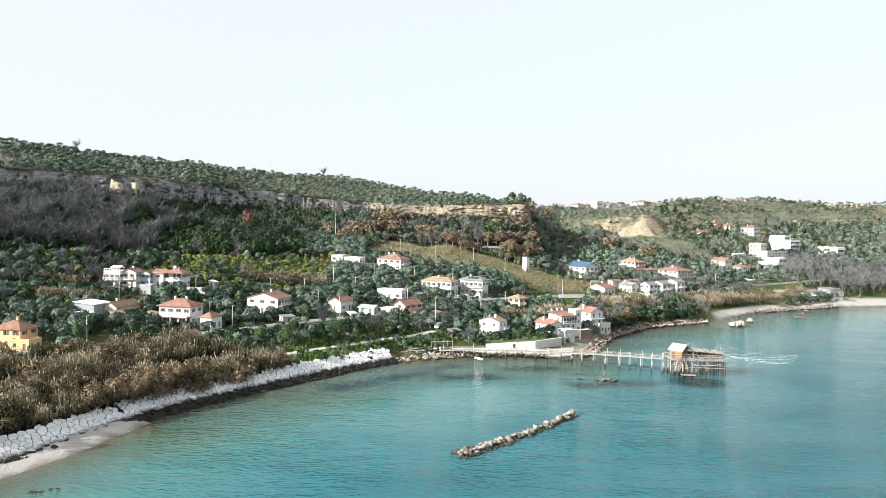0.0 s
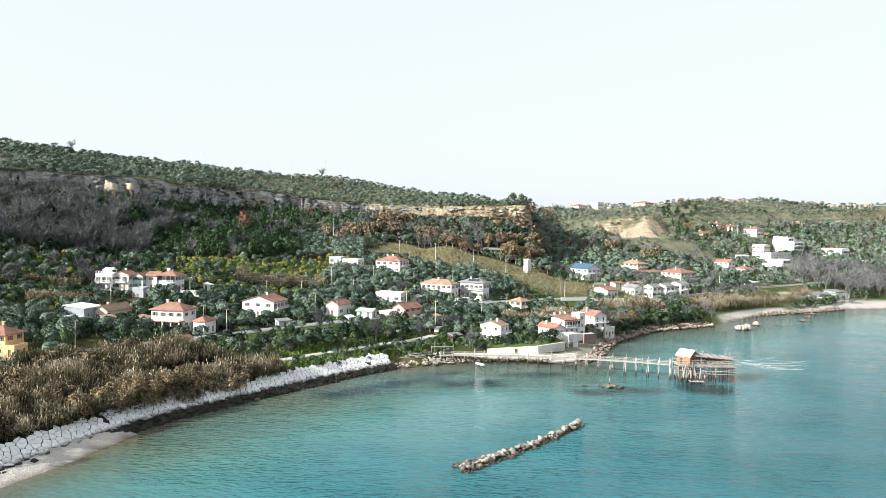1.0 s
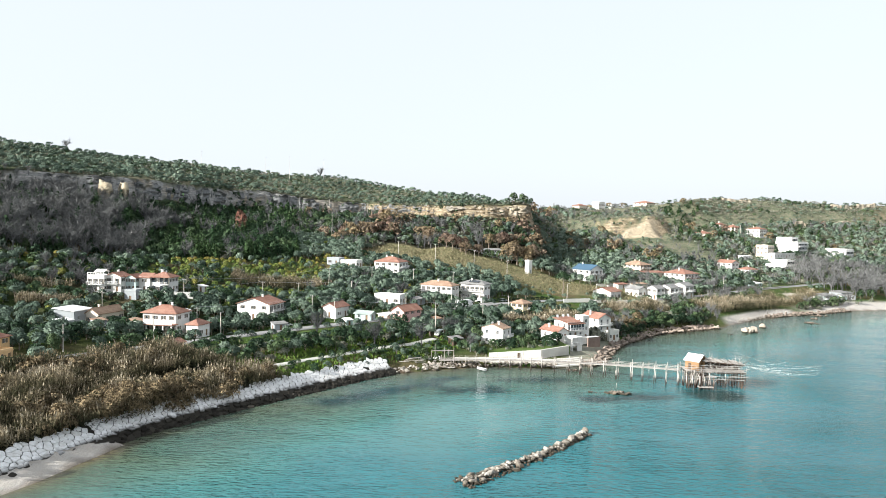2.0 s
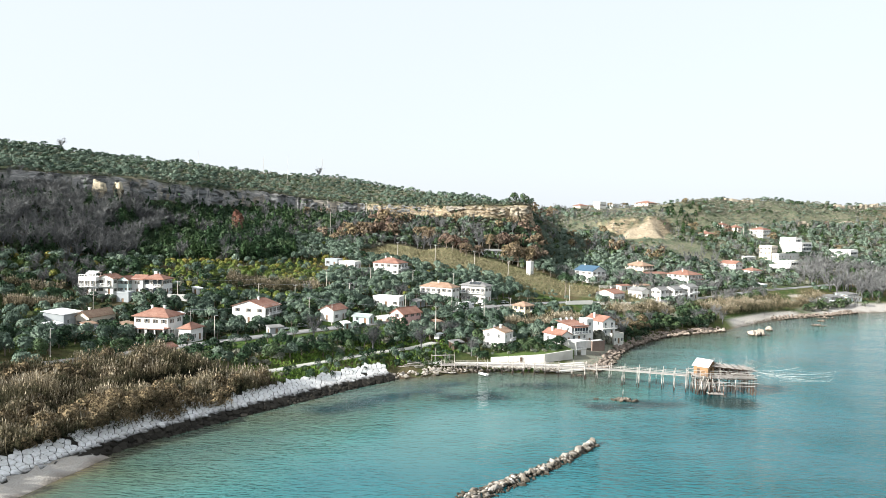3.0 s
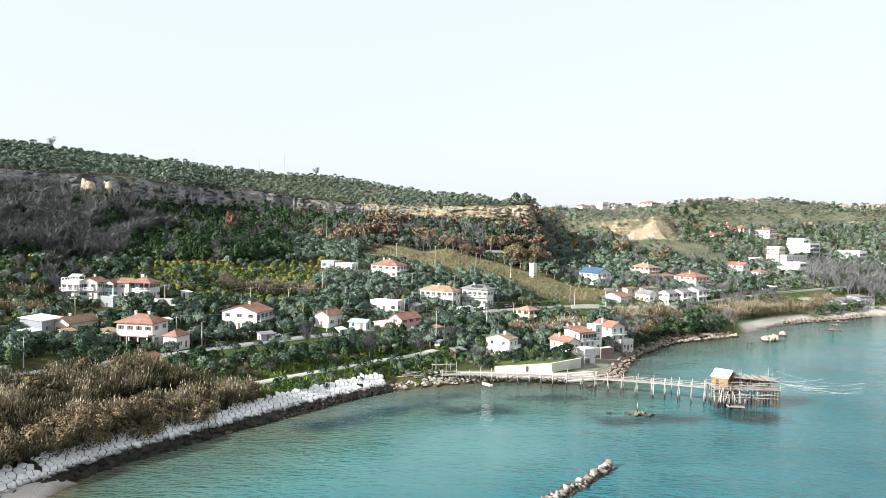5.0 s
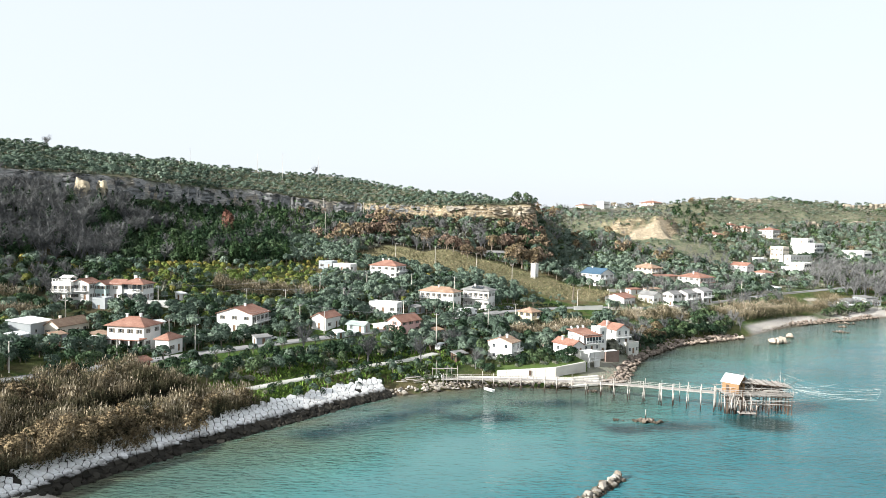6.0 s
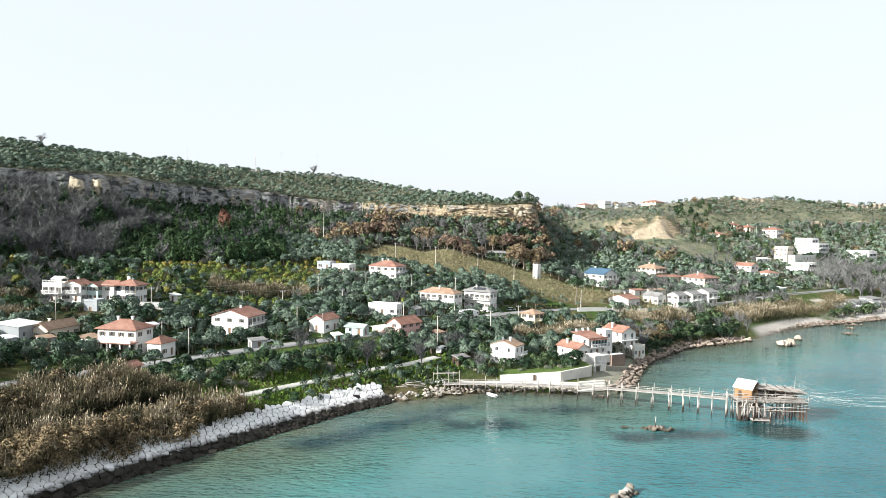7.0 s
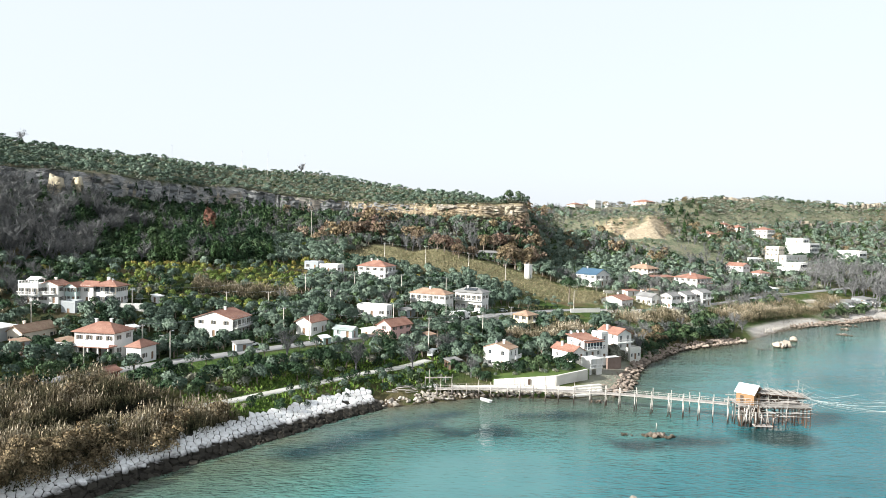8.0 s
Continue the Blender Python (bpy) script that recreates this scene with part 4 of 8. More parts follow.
def house(label, x, y, rot, R, L, eave, roof="hip", rise=1.8, wall=STUCCO, tiles=TILES, storeys=2, wins=(3, 3), base=None, over=0.5,
          chimneys=1, shutters=True, balcony=None, name="house", category="house", parts=()):
    """A house about x, y: R long on its front, L on its left flank, which meet at its near corner; eaves at that height.
    balcony: (face 0 or 1, storey, from, to) with from and to along the wall in 0..1."""
    th = thing(name, label, category, pose(x, y, 0, 0, 0, rot))
    FOOTPRINTS.append((x, y, min(max(R, L) / 2, 10), min(R, L) / 2 + 1.5))
    c, s = math.cos(radians(rot)), math.sin(radians(rot))
    corners = [height(x + a * c - b * s, y + a * s + b * c) for a in (-R / 2, R / 2) for b in (-L / 2, L / 2)]
    floor = base if base is not None else min(corners) + 0.3 * (max(corners) - min(corners))
    floor = min(floor, eave - 2.5)
    z0 = min(min(corners), floor) - 0.8
    st = max(1, storeys)
    pitch = (eave - floor) / st
    bm = bmesh.new()
    faces = [(pose(-R / 2, -L / 2, 0), R, wins[0]), (pose(-R / 2, L / 2, 0, 0, 0, -90), L, wins[1]), (pose(R / 2, -L / 2, 0, 0, 0, 90), L, wins[1]), (pose(R / 2, L / 2, 0, 0, 0, 180), R, wins[0])]
    placed = []
    for fi, (m, W, n) in enumerate(faces):
        holes = []
        for k in range(st):
            fz = floor + k * pitch
            for i in range(n):
                cx = W * (i + 0.5) / n
                tall = (k == 0 and i == n // 2 and fi < 2) or (balcony and balcony[0] == fi and balcony[1] == k and balcony[2] < (i + 0.5) / n < balcony[3])
                w, hh = (1.0, 2.1) if tall else (0.95, 1.25)
                hh = min(hh, pitch - 0.55)
                if W / n < 1.5:
                    w = 0.7
                zz = fz + (0.05 if tall else min(0.95, pitch - hh - 0.3))
                holes.append((cx - w / 2, zz, w, hh))
                placed.append((m @ pose(cx, 0.16, zz), w, hh, tall and k == 0))
        facade(bm, m, W, z0, eave, holes)
    if roof.startswith("gable"):
        for sgn in (-1, 1):
            if roof == "gable_x":
                ps = [(sgn * R / 2, -L / 2, eave), (sgn * R / 2, L / 2, eave), (sgn * R / 2, 0, eave + rise - 0.1)]
            else:
                ps = [(-R / 2, sgn * L / 2, eave), (R / 2, sgn * L / 2, eave), (0, sgn * L / 2, eave + rise - 0.1)]
            bm.faces.new([bm.verts.new(p) for p in ps])
    part("wall", bm, wall, th)
    part("floor_slab", box(bmesh.new(), (-R / 2 + 0.33, -L / 2 + 0.33, z0 + 0.1), (R / 2 - 0.33, L / 2 - 0.33, floor)), CONCRETE, th)
    part("roof", roof_mesh(R, L, eave, rise, roof, over), tiles if roof != "flat" else wall, th)
    for m, w, hh, door in placed:
        fr, pn, sh = window_meshes(w, hh)
        if door:
            d = part("door", box(bmesh.new(), (-w / 2, -0.03, 0), (w / 2, 0.03, hh), 0.01), WOODDOOR, th, at=m)
            part("door_handle", box(bmesh.new(), (w * 0.32, -0.09, hh * 0.48), (w * 0.4, -0.03, hh * 0.52)), METAL, d)
            continue
        fo = part("window", fr, None, th, at=m)
        part("pane", pn, None, fo)
        if shutters:
            part("shutter", sh, None, fo, at=pose(w / 2, -0.2, 0))
            part("shutter", sh, None, fo, at=pose(-w, -0.2, 0))
    r = random.Random(int(x * 7 + y))
    for k in range(chimneys):
        cx, cy = r.uniform(-0.3, 0.3) * R, r.uniform(-0.15, 0.3) * L
        top = eave + rise + 0.7
        bm = box(bmesh.new(), (cx - 0.3, cy - 0.3, eave), (cx + 0.3, cy + 0.3, top))
        box(bm, (cx - 0.42, cy - 0.42, top), (cx + 0.42, cy + 0.42, top + 0.14))
        part("chimney", bm, wall, th)
    if balcony:
        fi, k, f0, f1 = balcony
        m, W, n = faces[fi]
        z = floor + k * pitch
        bal = part("balcony", box(bmesh.new(), (W * f0, -1.3, z - 0.2), (W * f1, 0, z), 0.02, m), wall, th)
        bm = bmesh.new()
        n = max(4, int(W * (f1 - f0) / 0.35))
        for i in range(n + 1):
            px_ = W * (f0 + (f1 - f0) * i / n)
            box(bm, (px_ - 0.03, -1.28, z), (px_ + 0.03, -1.22, z + 0.95), 0, m)
        box(bm, (W * f0, -1.3, z + 0.95), (W * f1, -1.2, z + 1.03), 0, m)
        part("railing", bm, WHITE, bal)
    return th


def dish(th, x, y, z, size=0.9):
    bm = bmesh.new()
    bmesh.ops.create_cone(bm, cap_ends=True, segments=14, radius1=0.1, radius2=size / 2, depth=0.16, matrix=Matrix.Translation((x, y, z + 0.5)) @ Matrix.Rotation(radians(65), 4, "X"))
    rod(bm, (x, y + 0.1, z - 0.4), (x, y + 0.1, z + 0.5), 0.04)
    part("satellite_dish", bm, WHITE, th)


# the pair of white villas at the foot of the bare wood
h = house("white two-storey villa with roof terrace and tiled wing", -141.2, 286, 82, 5.6, 7.6, 22.6, "flat", 0.4, storeys=2, wins=(3, 3), base=16.6, balcony=(1, 1, 0.05, 0.95))
bm = bmesh.new()
for k in range(7):
    box(bm, (-2.8, -3.7 + k * 1.2, 23.3), (-2.6, -3.5 + k * 1.2, 24.1))
box(bm, (-2.9, -3.8, 24.1), (-2.5, 3.8, 24.25))
part("terrace_balustrade", bm, STUCCO, h)
part("roof_gazebo", roof_mesh(3.6, 4, 24.7, 0.7, "gable_y", 0.2), WHITE, h, at=pose(0.4, -0.6, 0))
for q in ((-1.2, -2.4), (2.0, -2.4), (-1.2, 1.2), (2.0, 1.2)):
    part("gazebo_post", box(bmesh.new(), (q[0] - 0.1, q[1] - 0.1, 22.8), (q[0] + 0.1, q[1] + 0.1, 24.7)), WHITE, h)
h = house("white villa wing with a red tiled roof", -134.6, 287.4, 82, 6.4, 7.0, 23.0, "gable_x", 1.4, storeys=2, wins=(2, 2), base=16.6, balcony=(1, 1, 0.1, 0.9))
house("pale green villa annexe with a tiled roof", -128.4, 289.0, 82, 5.4, 4.4, 22.4, "gable_x", 1.2, GREENISH, storeys=2, wins=(2, 2), base=16.6, chimneys=0)
h = house("white villa with arched loggias and tiled roofs", -116.9, 291.0, 82, 7, 8.6, 22.9, "hip", 1.5, storeys=2, wins=(3, 4), base=16.4, over=0.8, balcony=(1, 1, 0.55, 0.95), chimneys=2)
for k, yy in enumerate((-3.0, -0.9, 2.6)):
    for zz in (16.9, 20.4):
        bm = bmesh.new()
        bmesh.ops.create_cone(bm, cap_ends=True, segments=16, radius1=0.85, radius2=0.85, depth=0.1, matrix=Matrix.Translation((-3.55, yy, zz + 1.3)) @ Matrix.Rotation(radians(90), 4, "Y"))
        box(bm, (-3.6, yy - 0.85, zz), (-3.5, yy + 0.85, zz + 1.3))
        part("arched_opening", bm, GLASS, h)
dish(h, -2, -2, 24.4)
house("white villa wing with a lean-to tiled roof", -123.4, 291.0, 82, 6.4, 5.0, 22.6, "gable_y", 1.3, storeys=2, wins=(2, 1), base=16.4, chimneys=0)
low_wall("terrace_wall_1", (-126, 283.5), (-103, 286.5), 1.4, 0.4, STUCCO, "white terrace wall below the villas")
house("grey rendered garage box below the villas", -124.4, 279.5, 82, 4.4, 5.0, 17.6, "flat", 0.3, GREYWALL, storeys=1, wins=(1, 1), base=13.6, chimneys=0, shutters=False, name="garage", category="garage")
# houses along the lower road
h = house("white two-storey house with a red hipped roof", -95.1, 241.2, 80, 8.4, 12.2, 15.2, "hip", 1.9, storeys=2, wins=(2, 4), base=8.2, over=0.7, chimneys=2)
part("veranda_roof", box(bmesh.new(), (-8.2, -7.2, 11.2), (-4.3, 8.6, 11.5), 0.04), TILES, h)
for k in range(6):
    part("veranda_post", box(bmesh.new(), (-8.0, -7.0 + k * 3.05, 7.0), (-7.6, -6.6 + k * 3.05, 11.2), 0.02), STUCCO, h)
bm = bmesh.new()
box(bm, (-8.2, -7.2, 11.5), (-8.0, 8.6, 12.2))
part("veranda_parapet", bm, STUCCO, h)
house("small white house with a red hipped roof", -82.4, 236.2, 75, 6.4, 4.6, 12.0, "hip", 1.3, storeys=1, wins=(2, 2), base=7.6, chimneys=0)
h = house("beige farmhouse with a weathered tiled roof", -122.0, 252.5, 75, 12.5, 5.4, 13.0, "gable_x", 1.7, BEIGE, OLDTILES, storeys=1, wins=(4, 2), base=9.2)
house("low shed with a white sheet roof", -130.5, 247.0, 80, 9, 8, 14.3, "shed", 0.7, GREYWALL, WHITE, 1, (2, 1), chimneys=0, name="shed", category="shed", shutters=False)
house("low shed with a rusty roof", -107.5, 245.5, 78, 6, 5, 10.9, "shed", 0.6, GREYWALL, OLDTILES, 1, (2, 1), chimneys=0, name="shed", category="shed", shutters=False)
house("white two-storey house with a low gabled tiled roof", -72.2, 275.7, 76, 11.5, 13.8, 14.6, "gable_x", 2.2, storeys=2, wins=(4, 3), base=8.4, balcony=(0, 1, 0.05, 0.95), chimneys=1)
house("small white house with a red gabled roof", -42.8, 277.3, 65, 9.0, 6.0, 13.6, "gable_x", 1.5, storeys=1, wins=(2, 1), base=9.3, chimneys=0)
house("pale shed with a green sheet roof", -31.0, 275.5, 68, 4.0, 7.0, 11.2, "gable_y", 0.8, GREENISH, GREENROOF, 1, (1, 2), chimneys=0, name="shed", category="shed", shutters=False)
h = house("pink two-storey house with a red gabled roof", -15.0, 281.4, 52, 10.6, 6.4, 12.2, "gable_x", 1.9, PINK, storeys=2, wins=(3, 1), base=7.2, chimneys=0)
house("low cream annexe beside the pink house", -22.5, 282.5, 52, 6.5, 5.0, 9.8, "shed", 0.5, BEIGE, CONCRETE, 1, (1, 1), base=7.3, chimneys=0, shutters=False)
house("low white building with a flat roof among olives", -24.0, 304.8, 72, 5.5, 12.0, 15.2, "flat", 0.3, storeys=1, wins=(2, 3), base=11.6, chimneys=0)
h = house("white villa with a hipped tiled roof above the olive grove", -29.4, 376.2, 66, 10.5, 15.0, 26.2, "hip", 2.2, storeys=2, wins=(3, 4), base=19.8, balcony=(0, 1, 0.0, 1.0), chimneys=2)
house("low white outbuilding with a flat roof", -51.2, 376.8, 66, 6, 10, 25.6, "flat", 0.2, storeys=1, wins=(2, 3), base=22.5, chimneys=0)
house("low grey outbuilding with a flat roof", -60.5, 381.0, 66, 5, 8, 26.6, "flat", 0.2, GREYWALL, storeys=1, wins=(2, 2), base=23.5, chimneys=0)
house("long white house with a tiled roof beside the road", -2.4, 332.6, 62, 7.5, 16.6, 18.0, "hip", 1.6, STUCCO, OLDTILES, 2, (2, 6), base=11.5, balcony=(1, 1, 0.0, 0.6))
h = house("white house with solar panels on a grey roof", 14.7, 335.2, 60, 6.5, 12.6, 18.8, "hip", 1.3, STUCCO, GREYTILES, 2, (2, 5), base=11.0, over=0.9, balcony=(1, 1, 0.0, 1.0))
for k in range(3):
    part("solar_panel", box(bmesh.new(), (-1.1, -0.85, 0), (1.1, 0.85, 0.08), 0.01, Matrix.Translation((-2.0, -2.4 + 1.9 * k, 19.55)) @ Matrix.Rotation(radians(-21), 4, "Y")), GLASS, h, "dark solar panel")
house("cream two-storey house with a hipped tiled roof", 34.2, 310.6, 48, 6.4, 6.6, 12.6, "hip", 1.4, CREAM, OLDTILES, 2, (2, 2), base=6.9, balcony=(0, 1, 0.3, 1.0), chimneys=0)
# by the sea wall
h = house("white two-storey house with a pale gabled roof", 19.1, 253.8, 58, 6.2, 8.6, 9.9, "gable_x", 1.4, STUCCO, OLDTILES, 2, (2, 2), base=3.9, balcony=(0, 1, 0.3, 1.0), over=0.2, shutters=False)
dish(h, 1, 2, 10.6, 1.1)
dish(h, -1.5, 1, 10.8, 0.9)
h = house("white single-storey wing with a red tiled roof", 41.2, 261.2, 35, 5.0, 9.0, 8.4, "gable_y", 1.3, storeys=1, wins=(2, 2), base=5.0, chimneys=2, shutters=False)
h = house("white two-storey house with a red tiled roof and dishes", 47.4, 266.0, 30, 7.4, 8.0, 11.0, "shed", 1.0, storeys=2, wins=(3, 2), base=5.0, balcony=(0, 1, 0.0, 0.8), chimneys=0, shutters=False)
ver = part("veranda", box(bmesh.new(), (-3.6, -5.6, 7.9), (3.6, -4.0, 8.1), 0.02), STUCCO, h, "white glazed veranda over the terrace")
part("veranda_glazing", box(bmesh.new(), (-3.3, -5.0, 8.1), (3.3, -4.2, 10.2)), GLASS, ver)
for k in range(6):
    part("veranda_post", box(bmesh.new(), (-3.4 + 1.3 * k, -5.08, 8.1), (-3.25 + 1.3 * k, -4.98, 10.3)), WHITE, ver)
part("veranda_roof", box(bmesh.new(), (-3.7, -5.5, 10.3), (3.7, -4.0, 10.45), 0.03, None), TILES, ver)
bm = bmesh.new()
for k in range(15):
    box(bm, (-3.58 + 0.5 * k, -5.58, 8.1), (-3.53 + 0.5 * k, -5.53, 8.95))
box(bm, (-3.6, -5.6, 8.95), (3.6, -5.5, 9.03))
part("veranda_railing", bm, WHITE, ver)
part("terrace_front", box(bmesh.new(), (-6.4, -6.6, 3.0), (3.8, -4.1, 5.6), 0.04), STUCCO, h)
dish(h, -3, 3.2, 12.0, 1.2)
dish(h, 0, 3.4, 12.0, 1.2)
dish(h, 2.4, 3.4, 12.0, 1.2)
house("tall white stair block beside the sea house", 52.6, 266.8, 30, 3.0, 4.4, 12.4, "flat", 0.3, storeys=3, wins=(1, 1), base=4.0, chimneys=0, shutters=False)
h = house("white house with a gabled tiled roof above the cove", 61.0, 280.5, 30, 6.4, 9.6, 11.0, "gable_y", 1.6, storeys=2, wins=(2, 2), base=5.2, balcony=(0, 1, 0.0, 1.0), chimneys=1, shutters=False)
bh = thing("boathouse", "white open-sided boathouse of slabs and columns over the slipway", "boathouse", pose(47.0, 254.4, 0, 0, 0, 30))
for z in (4.0, 6.7):
    part("floor_slab", box(bmesh.new(), (-2.4, -2.6, z), (2.4, 2.2, z + 0.25), 0.02), STUCCO, bh)
for x in (-2.2, 0, 2.0):
    for y in (-2.4, 1.8):
        part("column", box(bmesh.new(), (x, y, 0.4), (x + 0.25, y + 0.25, 6.7), 0.02), STUCCO, bh)
part("back_wall", box(bmesh.new(), (-2.2, 1.9, 0.4), (2.2, 2.2, 6.7)), STUCCO, bh)
part("side_wall", box(bmesh.new(), (-2.4, -2.4, 0.4), (-2.15, 2.0, 6.7)), STUCCO, bh)
part("door", box(bmesh.new(), (-0.9, 1.8, 1.6), (1.0, 1.88, 3.7), 0.01), WOODDOOR, bh)
part("lower_wall", box(bmesh.new(), (0.3, -2.45, 0.4), (2.2, -2.2, 4.0), 0.01), STUCCO, bh)
for z in (4.25, 6.95):
    bm = bmesh.new()
    for k in range(10):
        box(bm, (-2.35 + 0.52 * k, -2.55, z), (-2.3 + 0.52 * k, -2.5, z + 0.85))
    box(bm, (-2.4, -2.58, z + 0.85), (2.4, -2.48, z + 0.93))
    part("railing", bm, WHITE, bh)
brick = plain("red_brown_masonry", (0.19, 0.135, 0.11), (0.27, 0.205, 0.17), 1.5, 0.9, bump=0.4, dist=0.05)
tagged(part("garden_wall_4", box(bmesh.new(), (-2.0, -0.3, 1.6), (4.0, 0.3, 5.4), 0.04), brick, at=pose(55.5, 262.5, 0, 0, 0, 30)), "reddish masonry wall below the terrace", "wall", kind="structure")
part("terrace_slab", box(bmesh.new(), (-2.1, -0.4, 5.4), (3.0, 1.6, 5.6), 0.02), STUCCO, bpy.data.objects["garden_wall_4"])
house("pale concrete boat store under the house", 66.4, 277.6, 30, 5.0, 3.4, 5.6, "flat", 0.2, CONCRETE, storeys=1, wins=(3, 1), base=2.2, chimneys=0, shutters=False, name="boat_store", category="shed")
# beyond the vineyard
house("white villa with a blue sheet roof", 84.9, 414.6, 38, 11.5, 13.5, 21.6, "gable_y", 2.6, STUCCO, BLUEROOF, 2, (3, 3), base=15.4, balcony=(0, 1, 0.0, 1.0), chimneys=1)
house("cream villa with layered tiled roofs", 128.5, 467.0, 36, 10, 14.5, 22.4, "hip", 2.0, BEIGE, OLDTILES, 2, (3, 4), base=16.6, balcony=(0, 1, 0.0, 1.0), chimneys=2, over=0.9)
house("small white house with a red gabled roof", 85.4, 366.5, 42, 9.5, 11.0, 13.4, "gable_x", 1.7, storeys=1, wins=(3, 2), base=9.4, chimneys=1)
house("white house with a green tiled roof", 103.5, 377.2, 36, 7, 9.0, 13.8, "gable_y", 1.4, STUCCO, GREYTILES, 1, (2, 3), base=9.8, chimneys=0)
house("white terraced house with a grey roof", 113.5, 374.4, 36, 7, 6.6, 14.6, "gable_x", 1.4, STUCCO, GREYTILES, 2, (2, 2), base=8.8, chimneys=0)
house("white terraced house with a grey roof and balcony", 121.3, 377.4, 36, 7.5, 7.6, 15.0, "gable_x", 1.4, STUCCO, GREYTILES, 2, (2, 2), base=8.8, balcony=(0, 1, 0.0, 1.0), chimneys=0)
house("white terraced house with a grey roof and porch", 130.6, 381.8, 36, 7.5, 8.0, 15.8, "gable_x", 1.5, STUCCO, GREYTILES, 2, (2, 2), base=9.4, balcony=(0, 1, 0.0, 1.0), chimneys=0)
h = house("white two-storey house with red roofs and balconies", 150.3, 442.4, 33, 13, 15.6, 18.8, "hip", 2.2, storeys=2, wins=(4, 4), base=12.4, balcony=(0, 1, 0.0, 1.0), over=0.9)
part("lower_canopy", box(bmesh.new(), (-7, -10.2, 15.4), (7, -7.8, 15.7), 0.04), TILES, h)
house("long low carport with a faded red roof", 133.0, 452.0, 28, 22, 6, 17.8, "shed", 0.8, BEIGE, TILES, 1, (5, 2), base=14.8, chimneys=0, shutters=False, name="carport", category="carport")
house("tall white apartment house with a red roof", 208.8, 512.6, 33, 8.5, 12.6, 22.4, "gable_y", 1.8, storeys=3, wins=(2, 3), base=13.0, balcony=(0, 1, 0.0, 1.0))
house("white apartment house with a red hipped roof", 218.6, 501.4, 33, 9.6, 9.4, 18.4, "hip", 1.8, storeys=2, wins=(3, 3), base=12.0)
house("long white terrace building below the apartments", 222.0, 493.0, 33, 22, 6.0, 13.2, "flat", 0.3, storeys=1, wins=(7, 2), base=9.8, chimneys=0, shutters=False)
house("pale blue-grey store with a sheet roof by the road", 203.0, 459.0, 33, 14, 6, 11.6, "shed", 0.5, GREENISH, WHITE, 1, (4, 2), base=8.4, chimneys=0, shutters=False, name="store_building", category="building")
house("white cubic villa with stepped flat roofs", 253.8, 523.4, 32, 15, 16, 20.6, "flat", 0.3, storeys=2, wins=(5, 4), base=14.2, chimneys=0, shutters=False)
house("white cubic upper storey with roof terrace", 256.0, 524.4, 32, 10, 11, 23.8, "flat", 0.3, storeys=1, wins=(3, 3), base=20.9, chimneys=0, shutters=False)
house("large white hotel with flat roofs", 282.8, 566.8, 33, 14, 19, 37.0, "flat", 0.3, storeys=3, wins=(5, 5), base=28.0, chimneys=0, shutters=False, balcony=(0, 2, 0.0, 1.0), name="hotel", category="building")
house("white upper block of the hotel", 279.5, 567.5, 33, 9, 13, 40.6, "flat", 0.3, storeys=1, wins=(3, 4), base=37.3, chimneys=0, shutters=False, name="hotel", category="building")
house("cream two-storey villa below the hotel", 253.8, 551.2, 33, 8, 10, 34.2, "flat", 0.3, BEIGE, storeys=2, wins=(3, 3), base=27.5, chimneys=1)
house("long white terrace wall building with arches", 265.0, 545.0, 33, 30, 5, 28.4, "flat", 0.3, storeys=1, wins=(8, 1), base=25.2, chimneys=0, shutters=False)
house("low white villa with a flat overhanging roof", 327.0, 575.5, 33, 12, 17, 31.6, "flat", 0.4, storeys=2, wins=(4, 4), base=25.0, chimneys=0, shutters=False)
house("cream villa with a red tiled roof among pines", 225.4, 607.2, 33, 11, 13, 43.0, "hip", 1.9, BEIGE, TILES, 1, (4, 3), chimneys=1)
house("white villa with a red tiled roof on the hill", 258.7, 626.0, 33, 9.6, 12.4, 48.8, "hip", 1.9, BEIGE, TILES, 2, (3, 3), chimneys=1)
house("white villa with a red tiled roof on the hill", 249.5, 634.0, 33, 7, 8, 51.4, "hip", 1.6, STUCCO, TILES, 2, (3, 3), chimneys=1)
house("white villa with a dark red roof on the hill", 276.0, 615.0, 33, 11, 13, 47.6, "hip", 1.9, STUCCO, TILES, 2, (4, 3), balcony=(0, 1, 0.0, 1.0), chimneys=1)
for x, y, R, L, levels in ((282.8, 566.8, 14, 19, (31.6, 34.6)), (279.5, 567.5, 9, 13, (38.2,)), (253.8, 523.4, 15, 16, (17.6,)), (256.0, 524.4, 10, 11, (21.6,)), (327.0, 575.5, 12, 17, (28.6,))):
    th = thing("window_band", "dark glazed loggia with white posts across the facade", "windows", pose(x, y, 0, 0, 0, 33))
    for z in levels:
        part("glazing", box(bmesh.new(), (-R / 2 + 1.2, -L / 2 - 0.06, z), (R / 2 - 1.2, -L / 2 + 0.05, z + 1.7)), GLASS, th)
        for k in range(int(R / 2.2)):
            part("post", box(bmesh.new(), (-R / 2 + 2.4 + 2.2 * k, -L / 2 - 0.14, z - 0.1), (-R / 2 + 2.7 + 2.2 * k, -L / 2 - 0.02, z + 1.8)), STUCCO, th)
        part("slab_edge", box(bmesh.new(), (-R / 2 + 0.6, -L / 2 - 1.4, z + 1.75), (R / 2 - 0.6, -L / 2, z + 1.95), 0.02), STUCCO, th)
